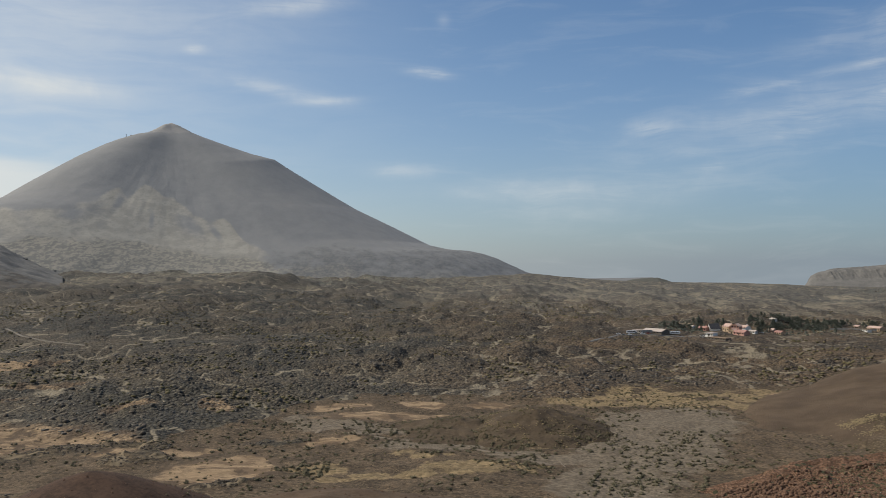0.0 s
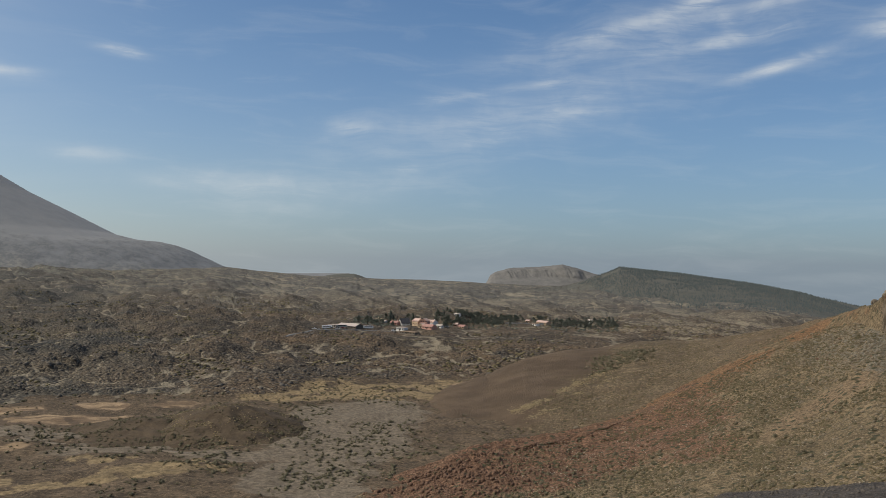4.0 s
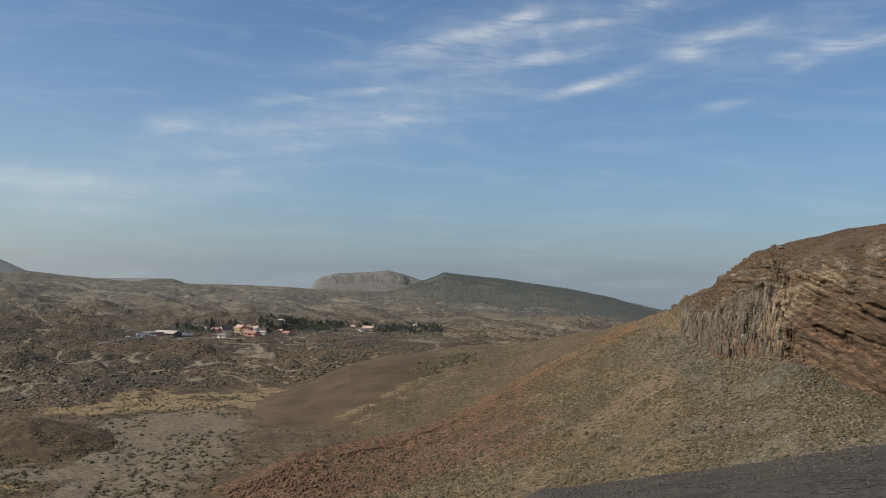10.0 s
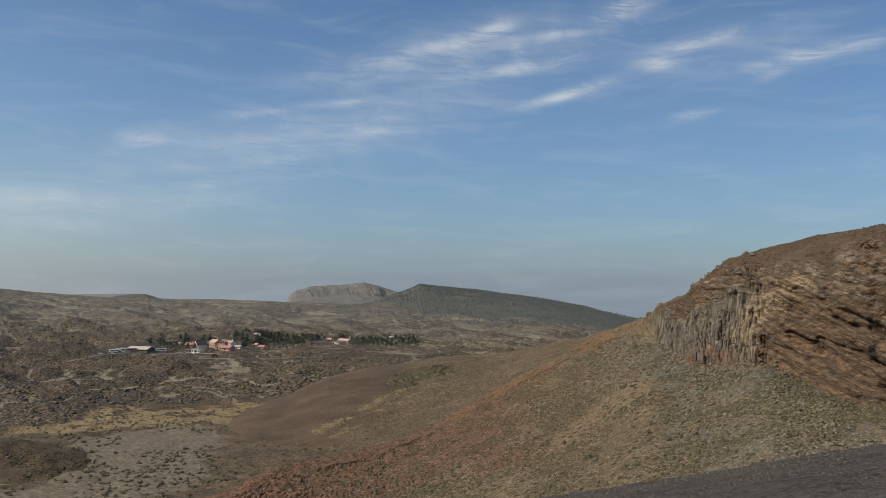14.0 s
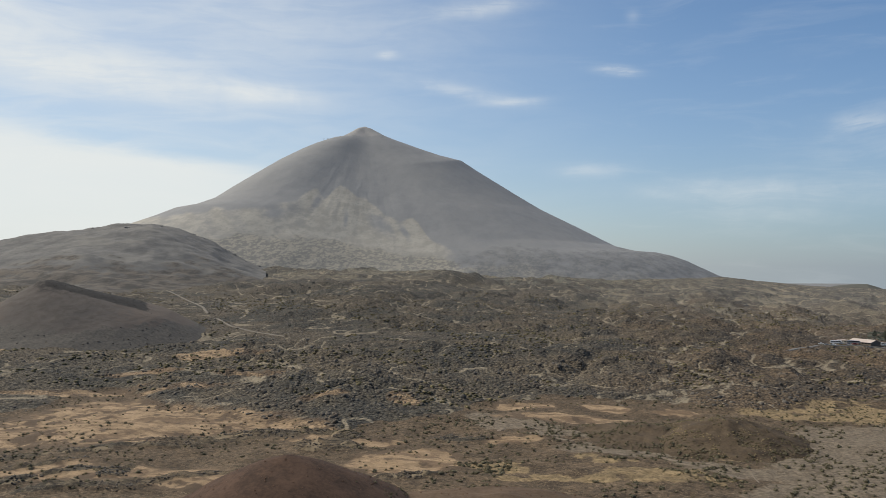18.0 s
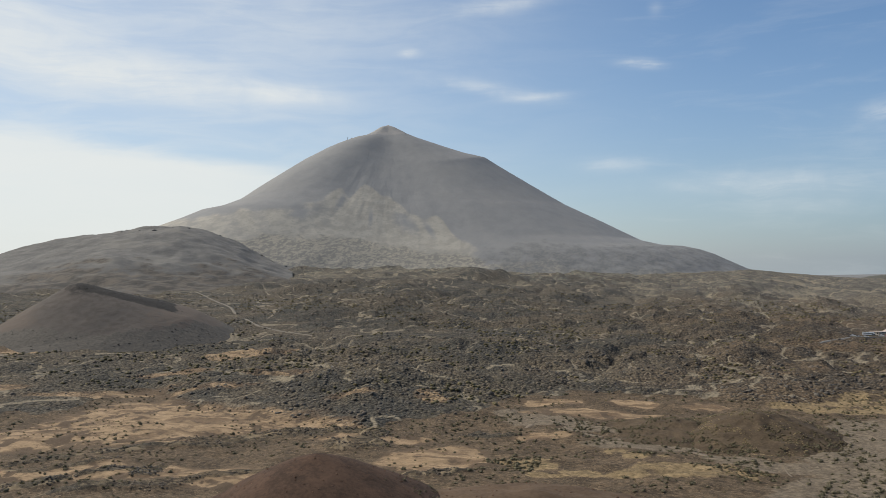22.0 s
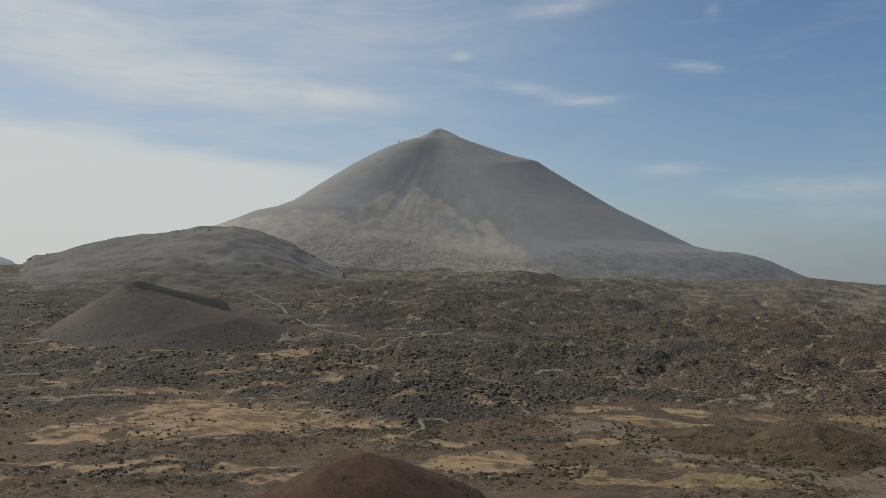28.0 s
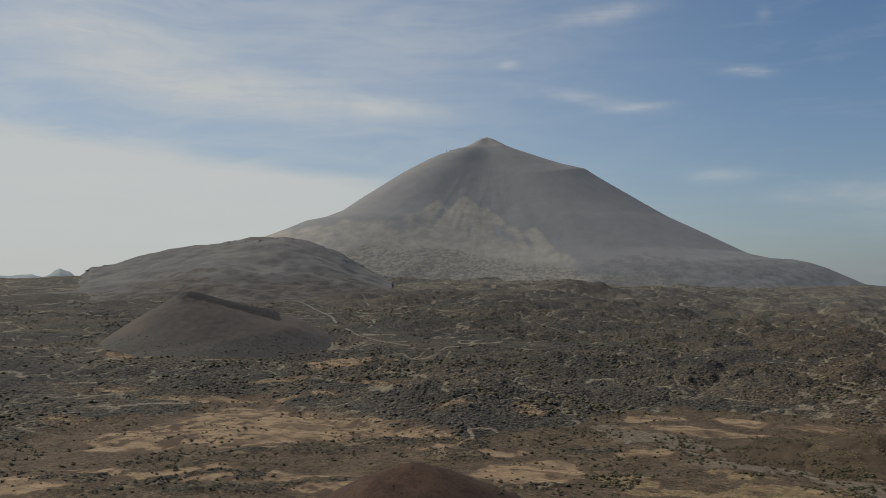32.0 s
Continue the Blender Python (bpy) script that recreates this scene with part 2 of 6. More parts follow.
    sand = k.mix(k.step(drifts, 0.47, 0.57, 0.0, 0.9), sand, (0.128, 0.088, 0.055))
    sand = k.mix(1.0, sand, k.mix(pebble, (0.86, 0.86, 0.86), (1.12, 1.12, 1.12)), "MULTIPLY")
    wash = k.mix(k.step(small, 0.35, 0.65), (0.122, 0.098, 0.070), (0.162, 0.132, 0.096))
    wash = k.mix(k.step(grain, 0.46, 0.34, 0.0, 0.35), wash, (0.084, 0.069, 0.050))
    wash = k.mix(k.step(mid, 0.5, 0.66, 0.0, 0.45), wash, (0.098, 0.076, 0.053))
    wash = k.mix(1.0, wash, k.mix(pebble, (0.70, 0.70, 0.70), (1.22, 1.21, 1.20)), "MULTIPLY")
    ragged = k.math("ADD", k.math("MULTIPLY", mid, 0.62), k.math("MULTIPLY", k.noise(0.16, 4.0, 0.6, k.scaled(p, (0.7, 0.35, 1.0), 12.0)), 0.38))
    out = k.mix(zone(k, "wash", mid, 0.7, 0.12), out, wash)
    ochre = k.mix(k.step(small, 0.35, 0.65), (0.150, 0.110, 0.060), (0.240, 0.176, 0.098))
    ochre = k.mix(k.step(mid, 0.55, 0.75, 0.0, 0.6), ochre, (0.13, 0.098, 0.055))
    ochre = k.mix(k.step(drifts, 0.50, 0.62, 0.0, 0.7), ochre, (0.125, 0.094, 0.056))
    ochre = k.mix(1.0, ochre, k.mix(pebble, (0.75, 0.75, 0.75), (1.22, 1.22, 1.20)), "MULTIPLY")
    out = k.mix(zone(k, "ochre", ragged, 2.6, 0.15), out, ochre)
    net = k.add("ShaderNodeTexVoronoi")
    net.feature = "DISTANCE_TO_EDGE"
    net.inputs["Scale"].default_value = 0.034
    shift = k.add("ShaderNodeVectorMath")
    shift.operation = "ADD"
    wobble = k.add("ShaderNodeTexNoise")
    wobble.inputs["Scale"].default_value, wobble.inputs["Detail"].default_value = 0.05, 4.0
    k.put(wobble.inputs["Vector"], p)
    grown = k.add("ShaderNodeVectorMath")
    grown.operation = "SCALE"
    k.put(grown.inputs[0], wobble.outputs["Color"])
    grown.inputs["Scale"].default_value = 34.0
    k.put(shift.inputs[0], k.scaled(p, (0.8, 0.5, 0.0), 25.0))
    k.put(shift.inputs[1], grown.outputs[0])
    k.put(net.inputs["Vector"], shift.outputs[0])
    trails = k.math("MULTIPLY", k.step(net.outputs["Distance"], 0.10, 0.03), k.step(k.attr("sand"), 0.12, 0.4))
    dusty = k.mix(k.step(mid, 0.4, 0.6), (0.088, 0.062, 0.041), (0.116, 0.083, 0.054))
    out = k.mix(k.step(k.attr("sand"), 0.05, 0.35, 0.0, 0.85), out, dusty)
    out = k.mix(k.math("MAXIMUM", zone(k, "sand", ragged, 2.0, 0.12), trails), out, sand)
    out = k.mix(zone(k, "rubble", ragged, 1.2, 0.12), out, k.mix(1.0, lava, (1.0, 0.92, 0.82), "MULTIPLY"))
    out = k.mix(zone(k, "dirt", mid, 1.6, 0.1), out, k.mix(small, (0.11, 0.085, 0.064), (0.17, 0.14, 0.11)))
    rough_part = k.math("MULTIPLY", k.attr("lava"), k.math("SUBTRACT", k.math("MULTIPLY", small, 2.2), k.math("MULTIPLY", middle, 1.6)))
    return finish(k, out, k.math("ADD", rough_part, k.math("MULTIPLY", tiny, 0.25)), 0.9, 0.8)


def hillside_material():
    k = material("scree_hillside", 0.96)
    p = k.where
    mid, small, tiny = k.noise(0.06, 4.0, 0.6, p), k.noise(0.5, 5.0, 0.65, p), k.noise(2.6, 3.0, 0.6, p)
    grain = k.noise(1.15, 3.0, 0.7, p)
    out = k.mix(k.step(mid, 0.35, 0.65), (0.132, 0.100, 0.059), (0.192, 0.144, 0.086))
    out = k.mix(k.step(small, 0.48, 0.62, 0.0, 0.75), out, (0.082, 0.069, 0.040))
    out = k.mix(k.step(tiny, 0.56, 0.70, 0.0, 0.8), out, (0.24, 0.190, 0.130))
    red = k.mix(k.step(small, 0.35, 0.65), (0.118, 0.066, 0.041), (0.184, 0.107, 0.067))
    out = k.mix(zone(k, "red", k.math("ADD", k.math("MULTIPLY", mid, 0.5), k.math("MULTIPLY", small, 0.5)), 1.6, 0.25), out, red)
    out = k.mix(zone(k, "rust", small, 0.8, 0.25), out, k.mix(small, (0.145, 0.084, 0.045), (0.215, 0.126, 0.066)))
    out = k.mix(zone(k, "tan", small, 0.7, 0.25), out, k.mix(small, (0.165, 0.117, 0.070), (0.215, 0.155, 0.096)))
    out = k.mix(zone(k, "grey", small, 0.9, 0.2), out, k.mix(k.step(small, 0.4, 0.6), (0.085, 0.076, 0.056), (0.155, 0.138, 0.108)))
    out = k.mix(k.step(grain, 0.54, 0.64, 0.0, 0.45), out, (0.060, 0.052, 0.031))
    out = k.mix(k.step(grain, 0.42, 0.33, 0.0, 0.5), out, (0.215, 0.168, 0.112))
    stone, middle = k.cells(1.5, p)
    clod, core = k.cells(0.45, p)
    out = k.mix(1.0, out, k.mix(stone, (0.66, 0.66, 0.66), (1.44, 1.42, 1.40)), "MULTIPLY")
    out = k.mix(k.math("MULTIPLY", k.step(clod, 0.72, 0.80), k.step(core, 0.5, 0.36)), out, (0.062, 0.060, 0.034))
    # gaps between stones darkened by colour, as shade would
    out = k.mix(k.step(middle, 0.55, 0.9, 0.0, 0.4), out, (0.040, 0.034, 0.024))
    out = k.mix(zone(k, "brown", small, 0.5, 0.25), out, k.mix(k.step(k.noise(0.05, 5.0, 0.65, p), 0.35, 0.65), (0.090, 0.064, 0.042), (0.132, 0.094, 0.061)))
    # the bared cliff: grey-brown columns, ochre and rust beds
    up = k.scaled(p, (0.35, 0.35, 0.07))
    stain = k.noise(0.9, 4.0, 0.6, up)
    rock = k.mix(k.step(stain, 0.36, 0.62), (0.100, 0.084, 0.065), (0.190, 0.155, 0.116))
    rock = k.mix(k.step(tiny, 0.5, 0.7, 0.0, 0.6), rock, (0.20, 0.165, 0.125))
    rock = k.mix(zone(k, "gold", stain, 0.8, 0.2), rock, k.mix(small, (0.225, 0.165, 0.104), (0.345, 0.262, 0.172)))
    # beds dip gently along the face
    axis = k.add("ShaderNodeSeparateXYZ")
    k.put(axis.inputs[0], p)
    run = k.math("SUBTRACT", k.math("MULTIPLY", axis.outputs[0], 0.56), k.math("MULTIPLY", axis.outputs[1], 0.83))
    dip = k.add("ShaderNodeCombineXYZ")
    k.put(dip.inputs[0], k.math("MULTIPLY", run, 0.16))
    k.put(dip.inputs[1], k.math("MULTIPLY", k.math("ADD", axis.outputs[2], k.math("MULTIPLY", run, 0.42)), 1.35))
    bed = k.noise(0.5, 5.0, 0.65, dip.outputs[0])
    thin = k.noise(1.3, 4.0, 0.6, dip.outputs[0])
    rock = k.mix(zone(k, "beds", bed, 1.0, 0.2), rock, k.mix(k.step(bed, 0.4, 0.6), (0.078, 0.053, 0.034), (0.140, 0.093, 0.057)))
    rock = k.mix(zone(k, "redrock", small, 0.9, 0.2), rock, k.mix(small, (0.118, 0.070, 0.043), (0.182, 0.112, 0.070)))
    shaft, inside = k.cells(0.62, k.scaled(p, (1.0, 1.0, 0.24)))
    layer, within = k.cells(0.85, k.scaled(p, (0.45, 0.45, 1.6)))
    bedded = k.step(k.attr("beds"), 0.15, 0.3)
    rock = k.mix(1.0, rock, k.mix(k.mix(bedded, shaft, layer), (0.68, 0.68, 0.68), (1.5, 1.48, 1.45)), "MULTIPLY")
    rock = k.mix(k.math("MULTIPLY", k.step(inside, 0.5, 0.8, 0.0, 0.7), k.math("SUBTRACT", 1.0, bedded)), rock, (0.026, 0.018, 0.014))
    rock = k.mix(k.math("MULTIPLY", k.step(within, 0.55, 0.85, 0.0, 0.2), bedded), rock, (0.034, 0.023, 0.017))
    rock = k.mix(k.math("MULTIPLY", k.step(thin, 0.44, 0.34, 0.0, 0.75), bedded), rock, (0.036, 0.025, 0.018))
    rock = k.mix(k.math("MULTIPLY", k.step(thin, 0.58, 0.68, 0.0, 0.45), bedded), rock, (0.180, 0.128, 0.082))
    out = k.mix(k.step(k.attr("rock"), 0.35, 0.65), out, rock)
    return finish(k, out, k.math("ADD", k.math("MULTIPLY", small, 1.6), k.math("SUBTRACT", tiny, k.math("MULTIPLY", middle, 0.8))), 0.9, 0.7)


def volcano_material():
    k = material("volcano_slope", 1.0)
    p = k.where
    big, mid, fine = k.noise(0.004, 5.0, 0.6, p), k.noise(0.02, 5.0, 0.62, p), k.noise(0.07, 4.0, 0.65, p)
    # pale neutral greys, with the haze over the mountain included in the colour
    out = k.mix(k.step(mid, 0.3, 0.7), (0.208, 0.209, 0.208), (0.232, 0.232, 0.228))
    out = k.mix(k.step(big, 0.45, 0.65, 0.0, 0.5), out, (0.242, 0.238, 0.228))
    light = k.mix(k.step(mid, 0.38, 0.62), (0.272, 0.258, 0.226), (0.330, 0.311, 0.270))
    light = k.mix(k.step(fine, 0.54, 0.64, 0.0, 0.5), light, (0.235, 0.224, 0.200))
    out = k.mix(zone(k, "pumice", mid, 0.35, 0.30), out, light)
    out = k.mix(zone(k, "cap", mid, 0.5, 0.25), out, (0.290, 0.278, 0.262))
    mottle = k.noise(0.09, 5.0, 0.7, k.scaled(p, (0.7, 0.22, 1.4)))
    rim = k.mix(k.step(mottle, 0.45, 0.56), (0.190, 0.183, 0.164), (0.290, 0.267, 0.222))
    out = k.mix(zone(k, "foothill", mid, 0.8, 0.25), out, rim)
    # right foot painted darker to offset the sun on its flat slope
    out = k.mix(zone(k, "foot_dimming", mid, 0.8, 0.35), out, k.mix(k.step(mottle, 0.42, 0.6), (0.142, 0.145, 0.145), (0.178, 0.177, 0.171)))
    return finish(k, out, fine, 0.3, 4.0)


GROUND = ground_material()
HILLSIDE = hillside_material()
VOLCANO = volcano_material()
k = material("old_lava_ridge", 1.0)
wide, close = k.noise(0.007, 4.0, 0.6, k.where), k.noise(0.035, 5.0, 0.68, k.scaled(k.where, (1.0, 0.6, 1.6)))
# the ridge's greys are lightened, which puts haze into the colour
tone = k.mix(k.step(close, 0.36, 0.64), (0.104, 0.101, 0.096), (0.150, 0.144, 0.133))
tone = k.mix(k.step(wide, 0.54, 0.62, 0.0, 0.7), tone, (0.160, 0.152, 0.135))
# under the haze-tinted grey, lower rows mix to the plain's darker brown
tone = k.mix(zone(k, "flank_tone", close, 1.2, 0.3), tone, k.mix(k.step(k.noise(0.08, 4.0, 0.65, k.scaled(k.where, (1.0, 0.3, 1.5))), 0.4, 0.6), (0.066, 0.061, 0.054), (0.118, 0.102, 0.084)))
RIDGE = finish(k, tone, close, 0.6, 3.0)
k = material("cinder_cone_scoria", 1.0)
wide, close = k.noise(0.02, 4.0, 0.6, k.where), k.noise(0.15, 4.0, 0.6, k.where)
tone = k.mix(k.step(wide, 0.35, 0.65), (0.082, 0.073, 0.065), (0.102, 0.088, 0.077))
tone = k.mix(k.step(close, 0.4, 0.65, 0.0, 0.5), tone, (0.060, 0.050, 0.043))
tone = k.mix(zone(k, "flank_tone", close, 0.8, 0.4), tone, (0.108, 0.088, 0.073))
# darker band just below the crest
tone = k.mix(zone(k, "dark_crest", close, 0.4, 0.25), tone, (0.034, 0.032, 0.030))
rubbly = k.noise(0.45, 4.0, 0.65, k.where)
tone = k.mix(zone(k, "skirt", close, 1.2, 0.1), tone, k.mix(k.step(rubbly, 0.3, 0.7), (0.066, 0.062, 0.055), (0.108, 0.096, 0.082)))
CONE = finish(k, tone, close, 0.7, 1.0)
# haze is painted into the crags as a pale blue base colour
PEAKS = simple("haze_tinted_crags", (0.24, 0.27, 0.28), (0.30, 0.33, 0.34), 0.01, 1.0, 3.0)
MESA = simple("pale_mesa_rock", (0.112, 0.108, 0.102), (0.170, 0.161, 0.148), 0.03, 1.0, 3.0)
WOODLAND = simple("forest_floor", (0.074, 0.075, 0.063), (0.104, 0.099, 0.083), 0.02, 1.0, 2.0)
DUNE = simple("brown_scoria_slope", (0.068, 0.046, 0.030), (0.108, 0.075, 0.049), 0.12, 0.97, 0.4)
SCORIA = simple("red_brown_scoria", (0.038, 0.024, 0.017), (0.086, 0.052, 0.035), 0.14, 0.97, 0.25)
k = material("dark_gravel", 0.95)
coarse, pebble, grit = k.noise(0.35, 4.0, 0.6, k.where), k.noise(4.5, 3.0, 0.7, k.where), k.noise(14.0, 3.0, 0.7, k.where)
tone = k.mix(k.step(coarse, 0.35, 0.65), (0.047, 0.040, 0.034), (0.072, 0.061, 0.051))
tone = k.mix(k.step(pebble, 0.54, 0.66, 0.0, 0.8), tone, (0.105, 0.095, 0.085))
tone = k.mix(k.step(pebble, 0.46, 0.36, 0.0, 0.85), tone, (0.012, 0.011, 0.010))
tone = k.mix(k.step(grit, 0.6, 0.7, 0.0, 0.7), tone, (0.14, 0.128, 0.115))
CINDER = finish(k, tone, k.math("ADD", pebble, k.math("MULTIPLY", grit, 0.4)), 0.9, 0.15)

# ---- the lie of the land: bearing in degrees to the right of straight ahead, distance in metres from the viewpoint ----
def hashed(ix, iy, seed):
    h = (ix * 374761393 + iy * 668265263 + seed * 1442695041) & 0x7FFFFFFF
    h = ((h ^ (h >> 13)) * 1274126177) & 0x7FFFFFFF
    return ((h ^ (h >> 16)) & 0xFFFF) / 32767.5 - 1.0


def value_noise(x, y, seed=0):
    x, y = np.asarray(x, float), np.asarray(y, float)
    ix, iy = np.floor(x).astype(np.int64), np.floor(y).astype(np.int64)
    fx, fy = x - ix, y - iy
    fx, fy = fx * fx * (3 - 2 * fx), fy * fy * (3 - 2 * fy)
    a = hashed(ix, iy, seed) * (1 - fx) + hashed(ix + 1, iy, seed) * fx
    b = hashed(ix, iy + 1, seed) * (1 - fx) + hashed(ix + 1, iy + 1, seed) * fx
    return a * (1 - fy) + b * fy


def fbm(x, y, size, octaves=4, seed=0, gain=0.5):
    total, amp, norm = 0.0, 1.0, 0.0
    for i in range(octaves):
        total = total + amp * value_noise(x / size + 17.3 * i, y / size - 9.1 * i, seed + i)
        norm, amp, size = norm + amp, amp * gain, size * 0.47
    return total / norm


def ease(a, b, x):
    t = np.clip((np.asarray(x, float) - a) / (b - a), 0.0, 1.0)
    return t * t * (3 - 2 * t)


def curve(knots, b):
    return np.interp(b, [k[0] for k in knots], [k[1] for k in knots])


def tan_of(deg):
    return np.tan(np.radians(deg))


def plan(b, d):
    return d * np.sin(np.radians(b)), d * np.cos(np.radians(b))


def sheet(name, x, y, z, mat, attrs=(), wrap=False):
    """A mesh over a grid of points (rows by columns)."""
    rows, cols = z.shape
    me = bpy.data.meshes.new(name)
    me.vertices.add(rows * cols)
    me.vertices.foreach_set("co", np.stack([x, y, z], 2).astype(np.float32).ravel())
    i = np.arange(rows * cols).reshape(rows, cols)
    if wrap:
        i = np.concatenate([i, i[:, :1]], 1)
    quads = np.stack([i[:-1, :-1], i[:-1, 1:], i[1:, 1:], i[1:, :-1]], 2).reshape(-1, 4)[:, ::-1]
    me.loops.add(quads.size)
    me.loops.foreach_set("vertex_index", quads.astype(np.int32).ravel())
    me.polygons.add(len(quads))
    me.polygons.foreach_set("loop_start", np.arange(0, quads.size, 4, dtype=np.int32))
    me.update(calc_edges=True)
    me.polygons.foreach_set("use_smooth", np.ones(len(quads), bool))
    for key, values in dict(attrs).items():
        me.attributes.new(key, "FLOAT", "POINT").data.foreach_set("value", np.asarray(values, np.float32).ravel())
    me.materials.append(mat)
    return new(name, me)


GRIDS = {}
SKYLINE = [(-180, -0.4), (-52, -0.2), (-44, -0.1), (-38, -0.2), (-26.4, -0.5), (-21.8, -0.33), (-17.3, -0.28), (-12, -0.56), (-4.7, -0.95),
           (2, -0.9), (5.7, -0.7), (8.2, -0.94), (11.2, -1.18), (12.6, -1.24), (13.8, -1.27), (15.0, -1.3), (16, -1.34), (19, -1.37), (23, -1.55), (31, -1.75),
           (34, -1.78), (40, -2.1), (44, -2.5), (46, -3.0), (50, -3.3), (70, -1.5), (180, -0.4)]
SKYLINE_FAR = [(-180, 2300), (-24, 2200), (-10, 2100), (-2, 2700), (8, 3300), (60, 3300), (180, 2300)]
LAVA_EDGE = [(-180, -9), (-47.6, -10.1), (-43.6, -9.3), (-41, -9.05), (-38, -8.9), (-36.5, -8.4), (-33.4, -8.2), (-31.4, -8.9), (-29.6, -9.45), (-27.1, -9.75),
             (-23.8, -10.2), (-20.9, -10.75), (-19.2, -11.4), (-17.9, -10.95), (-15.6, -10.6), (-12, -10.0), (-8.9, -9.25), (-3.3, -9.17), (4, -9.1), (8, -9.35), (9.5, -8.95),
             (11.8, -8.35), (15.3, -8.26), (22, -8.2), (30, -8.0), (180, -8)]
# patches on the floor of the basin: bearing, distance, half width, half depth
SAND_WEST = [(-33.4, 425, 52, 46), (-26.4, 411, 32, 24), (-21.9, 390, 13, 24), (-39.6, 417, 30, 26), (-33.4, 467, 27, 26),
             (-46.7, 340, 11, 16), (-29.4, 311, 16, 15), (-38.6, 342, 25, 8), (-43.2, 354, 12, 7), (-34.4, 328, 21, 7), (-31.2, 378, 15, 7),
             (-40.3, 712, 25, 17), (-27.5, 631, 25, 17), (-24.0, 640, 10, 8), (-45.0, 470, 12, 10),
             (-36.0, 522, 42, 9), (-29.0, 508, 30, 7), (-25.0, 545, 26, 9), (-42.0, 548, 22, 7), (-20.5, 452, 14, 8), (-31.5, 560, 26, 8)]
SAND_MID = [(-15.2, 325, 20, 17), (-13.2, 338, 12, 11), (-7.0, 450, 17, 9), (-3.7, 422, 33, 9), (3.2, 448, 11, 7), (-7.5, 368, 12, 7),
            (-16.9, 360, 10, 7), (-15.1, 445, 8, 10), (-1.5, 452, 9, 9), (22.0, 510, 10, 8)]
OCHRE = [(15.7, 484, 61, 33), (21.0, 512, 18, 15), (10.5, 461, 18, 15), (2.4, 313, 24, 9), (-3.7, 306, 18, 7), (-7.1, 300, 12, 5),
         (8.4, 463, 15, 11), (-9.0, 318, 12, 9), (-2.0, 335, 14, 7), (6.0, 352, 7, 10)]
WASH = [(13.4, 373, 32, 70), (11.2, 292, 21, 29), (15.7, 414, 22, 45), (6.9, 331, 25, 9), (0.0, 352, 29, 10), (-3.8, 381, 19, 9),
        (-7.1, 399, 18, 12), (-8.6, 420, 14, 10), (-1.0, 354, 19, 10), (13.4, 267, 14, 20)]


def patches(b, d, table, warp=6.0):
    x, y = plan(b, d)
    x, y = x + warp * fbm(x, y, 22.0, 3, 71), y + warp * fbm(x, y, 22.0, 3, 75)
    best = np.zeros(np.shape(x))
    for b0, d0, hw, hd in table:
        s, c = math.sin(radians(b0)), math.cos(radians(b0))
        u = ((x - d0 * s) * c - (y - d0 * c) * s) / hw
        v = ((x - d0 * s) * s + (y - d0 * c) * c) / hd
        best = np.maximum(best, ease(1.45, 0.55, np.sqrt(u * u + v * v)))
    return best


# banks and streaks of dark rubble on the sandy floor
RUBBLE = [(-34.5, 367, 17, 6), (-31.0, 370, 18, 6), (-28.0, 381, 20, 7), (-25.0, 386, 20, 9), (-22.4, 380, 14, 11), (-20.2, 352, 9, 11), (-19.0, 372, 11, 12),
          (-39.2, 364, 13, 5), (-31.5, 311, 17, 5), (-28.8, 313, 12, 4), (-38.0, 348, 18, 4), (-34.0, 331, 14, 4), (-40.5, 328, 20, 6), (-36.0, 308, 26, 7),
          (-44.5, 345, 14, 8), (-15.5, 300, 12, 6), (-11.5, 372, 14, 7)]


def lava_share(b, d):
    x, y = plan(b, d)
    front = EYE / tan_of(-curve(LAVA_EDGE, b)) + 26.0 * fbm(x, y, 55.0, 4, 5, 0.6)
    return ease(-16.0, 26.0, d - front)


# tracks across the lava: bearing, angle below eye level
TRACK_UPPER = [(-31.2, -1.75), (-30.3, -1.79), (-29.2, -2.36), (-28.1, -2.86), (-27.8, -3.3)]
TRACK_LOWER = [(-27.2, -3.62), (-26.4, -4.08), (-25.6, -4.32), (-24.1, -4.63), (-22.8, -4.87)]
TRACK_FAINT = [(-22.0, -4.8), (-20.7, -4.81), (-17.3, -4.87), (-13.0, -4.9), (-8.0, -4.85)]


def smooth_height(b, d):
    far = curve(SKYLINE_FAR, b)
    top = EYE + far * tan_of(curve(SKYLINE, b))
    return (top - 6.0) * np.clip((d - 520.0) / (far - 520.0), 0.0, 1.0) - 0.08 * np.maximum(d - far, 0.0)


def lie(b, e):
    """Where a line of sight meets the plain."""
    d = 800.0
    for _ in range(40):
        d = 0.5 * d + 0.5 * (EYE - 5.0 - float(smooth_height(b, d))) / math.tan(radians(-e))
    return d


def along_tracks(x, y):
    """How much the ground is levelled beside the tracks."""
    near = np.full(np.shape(x), 1e9)
    for line in (TRACK_UPPER, TRACK_LOWER, TRACK_FAINT):
        pts = [plan(b, lie(b, e)) for b, e in line]
        for (ax, ay), (bx, by) in zip(pts[:-1], pts[1:]):
            t = np.clip(((x - ax) * (bx - ax) + (y - ay) * (by - ay)) / ((bx - ax) ** 2 + (by - ay) ** 2), 0.0, 1.0)
            near = np.minimum(near, (x - ax - t * (bx - ax)) ** 2 + (y - ay - t * (by - ay)) ** 2)
    return ease(60.0, 16.0, np.sqrt(near))


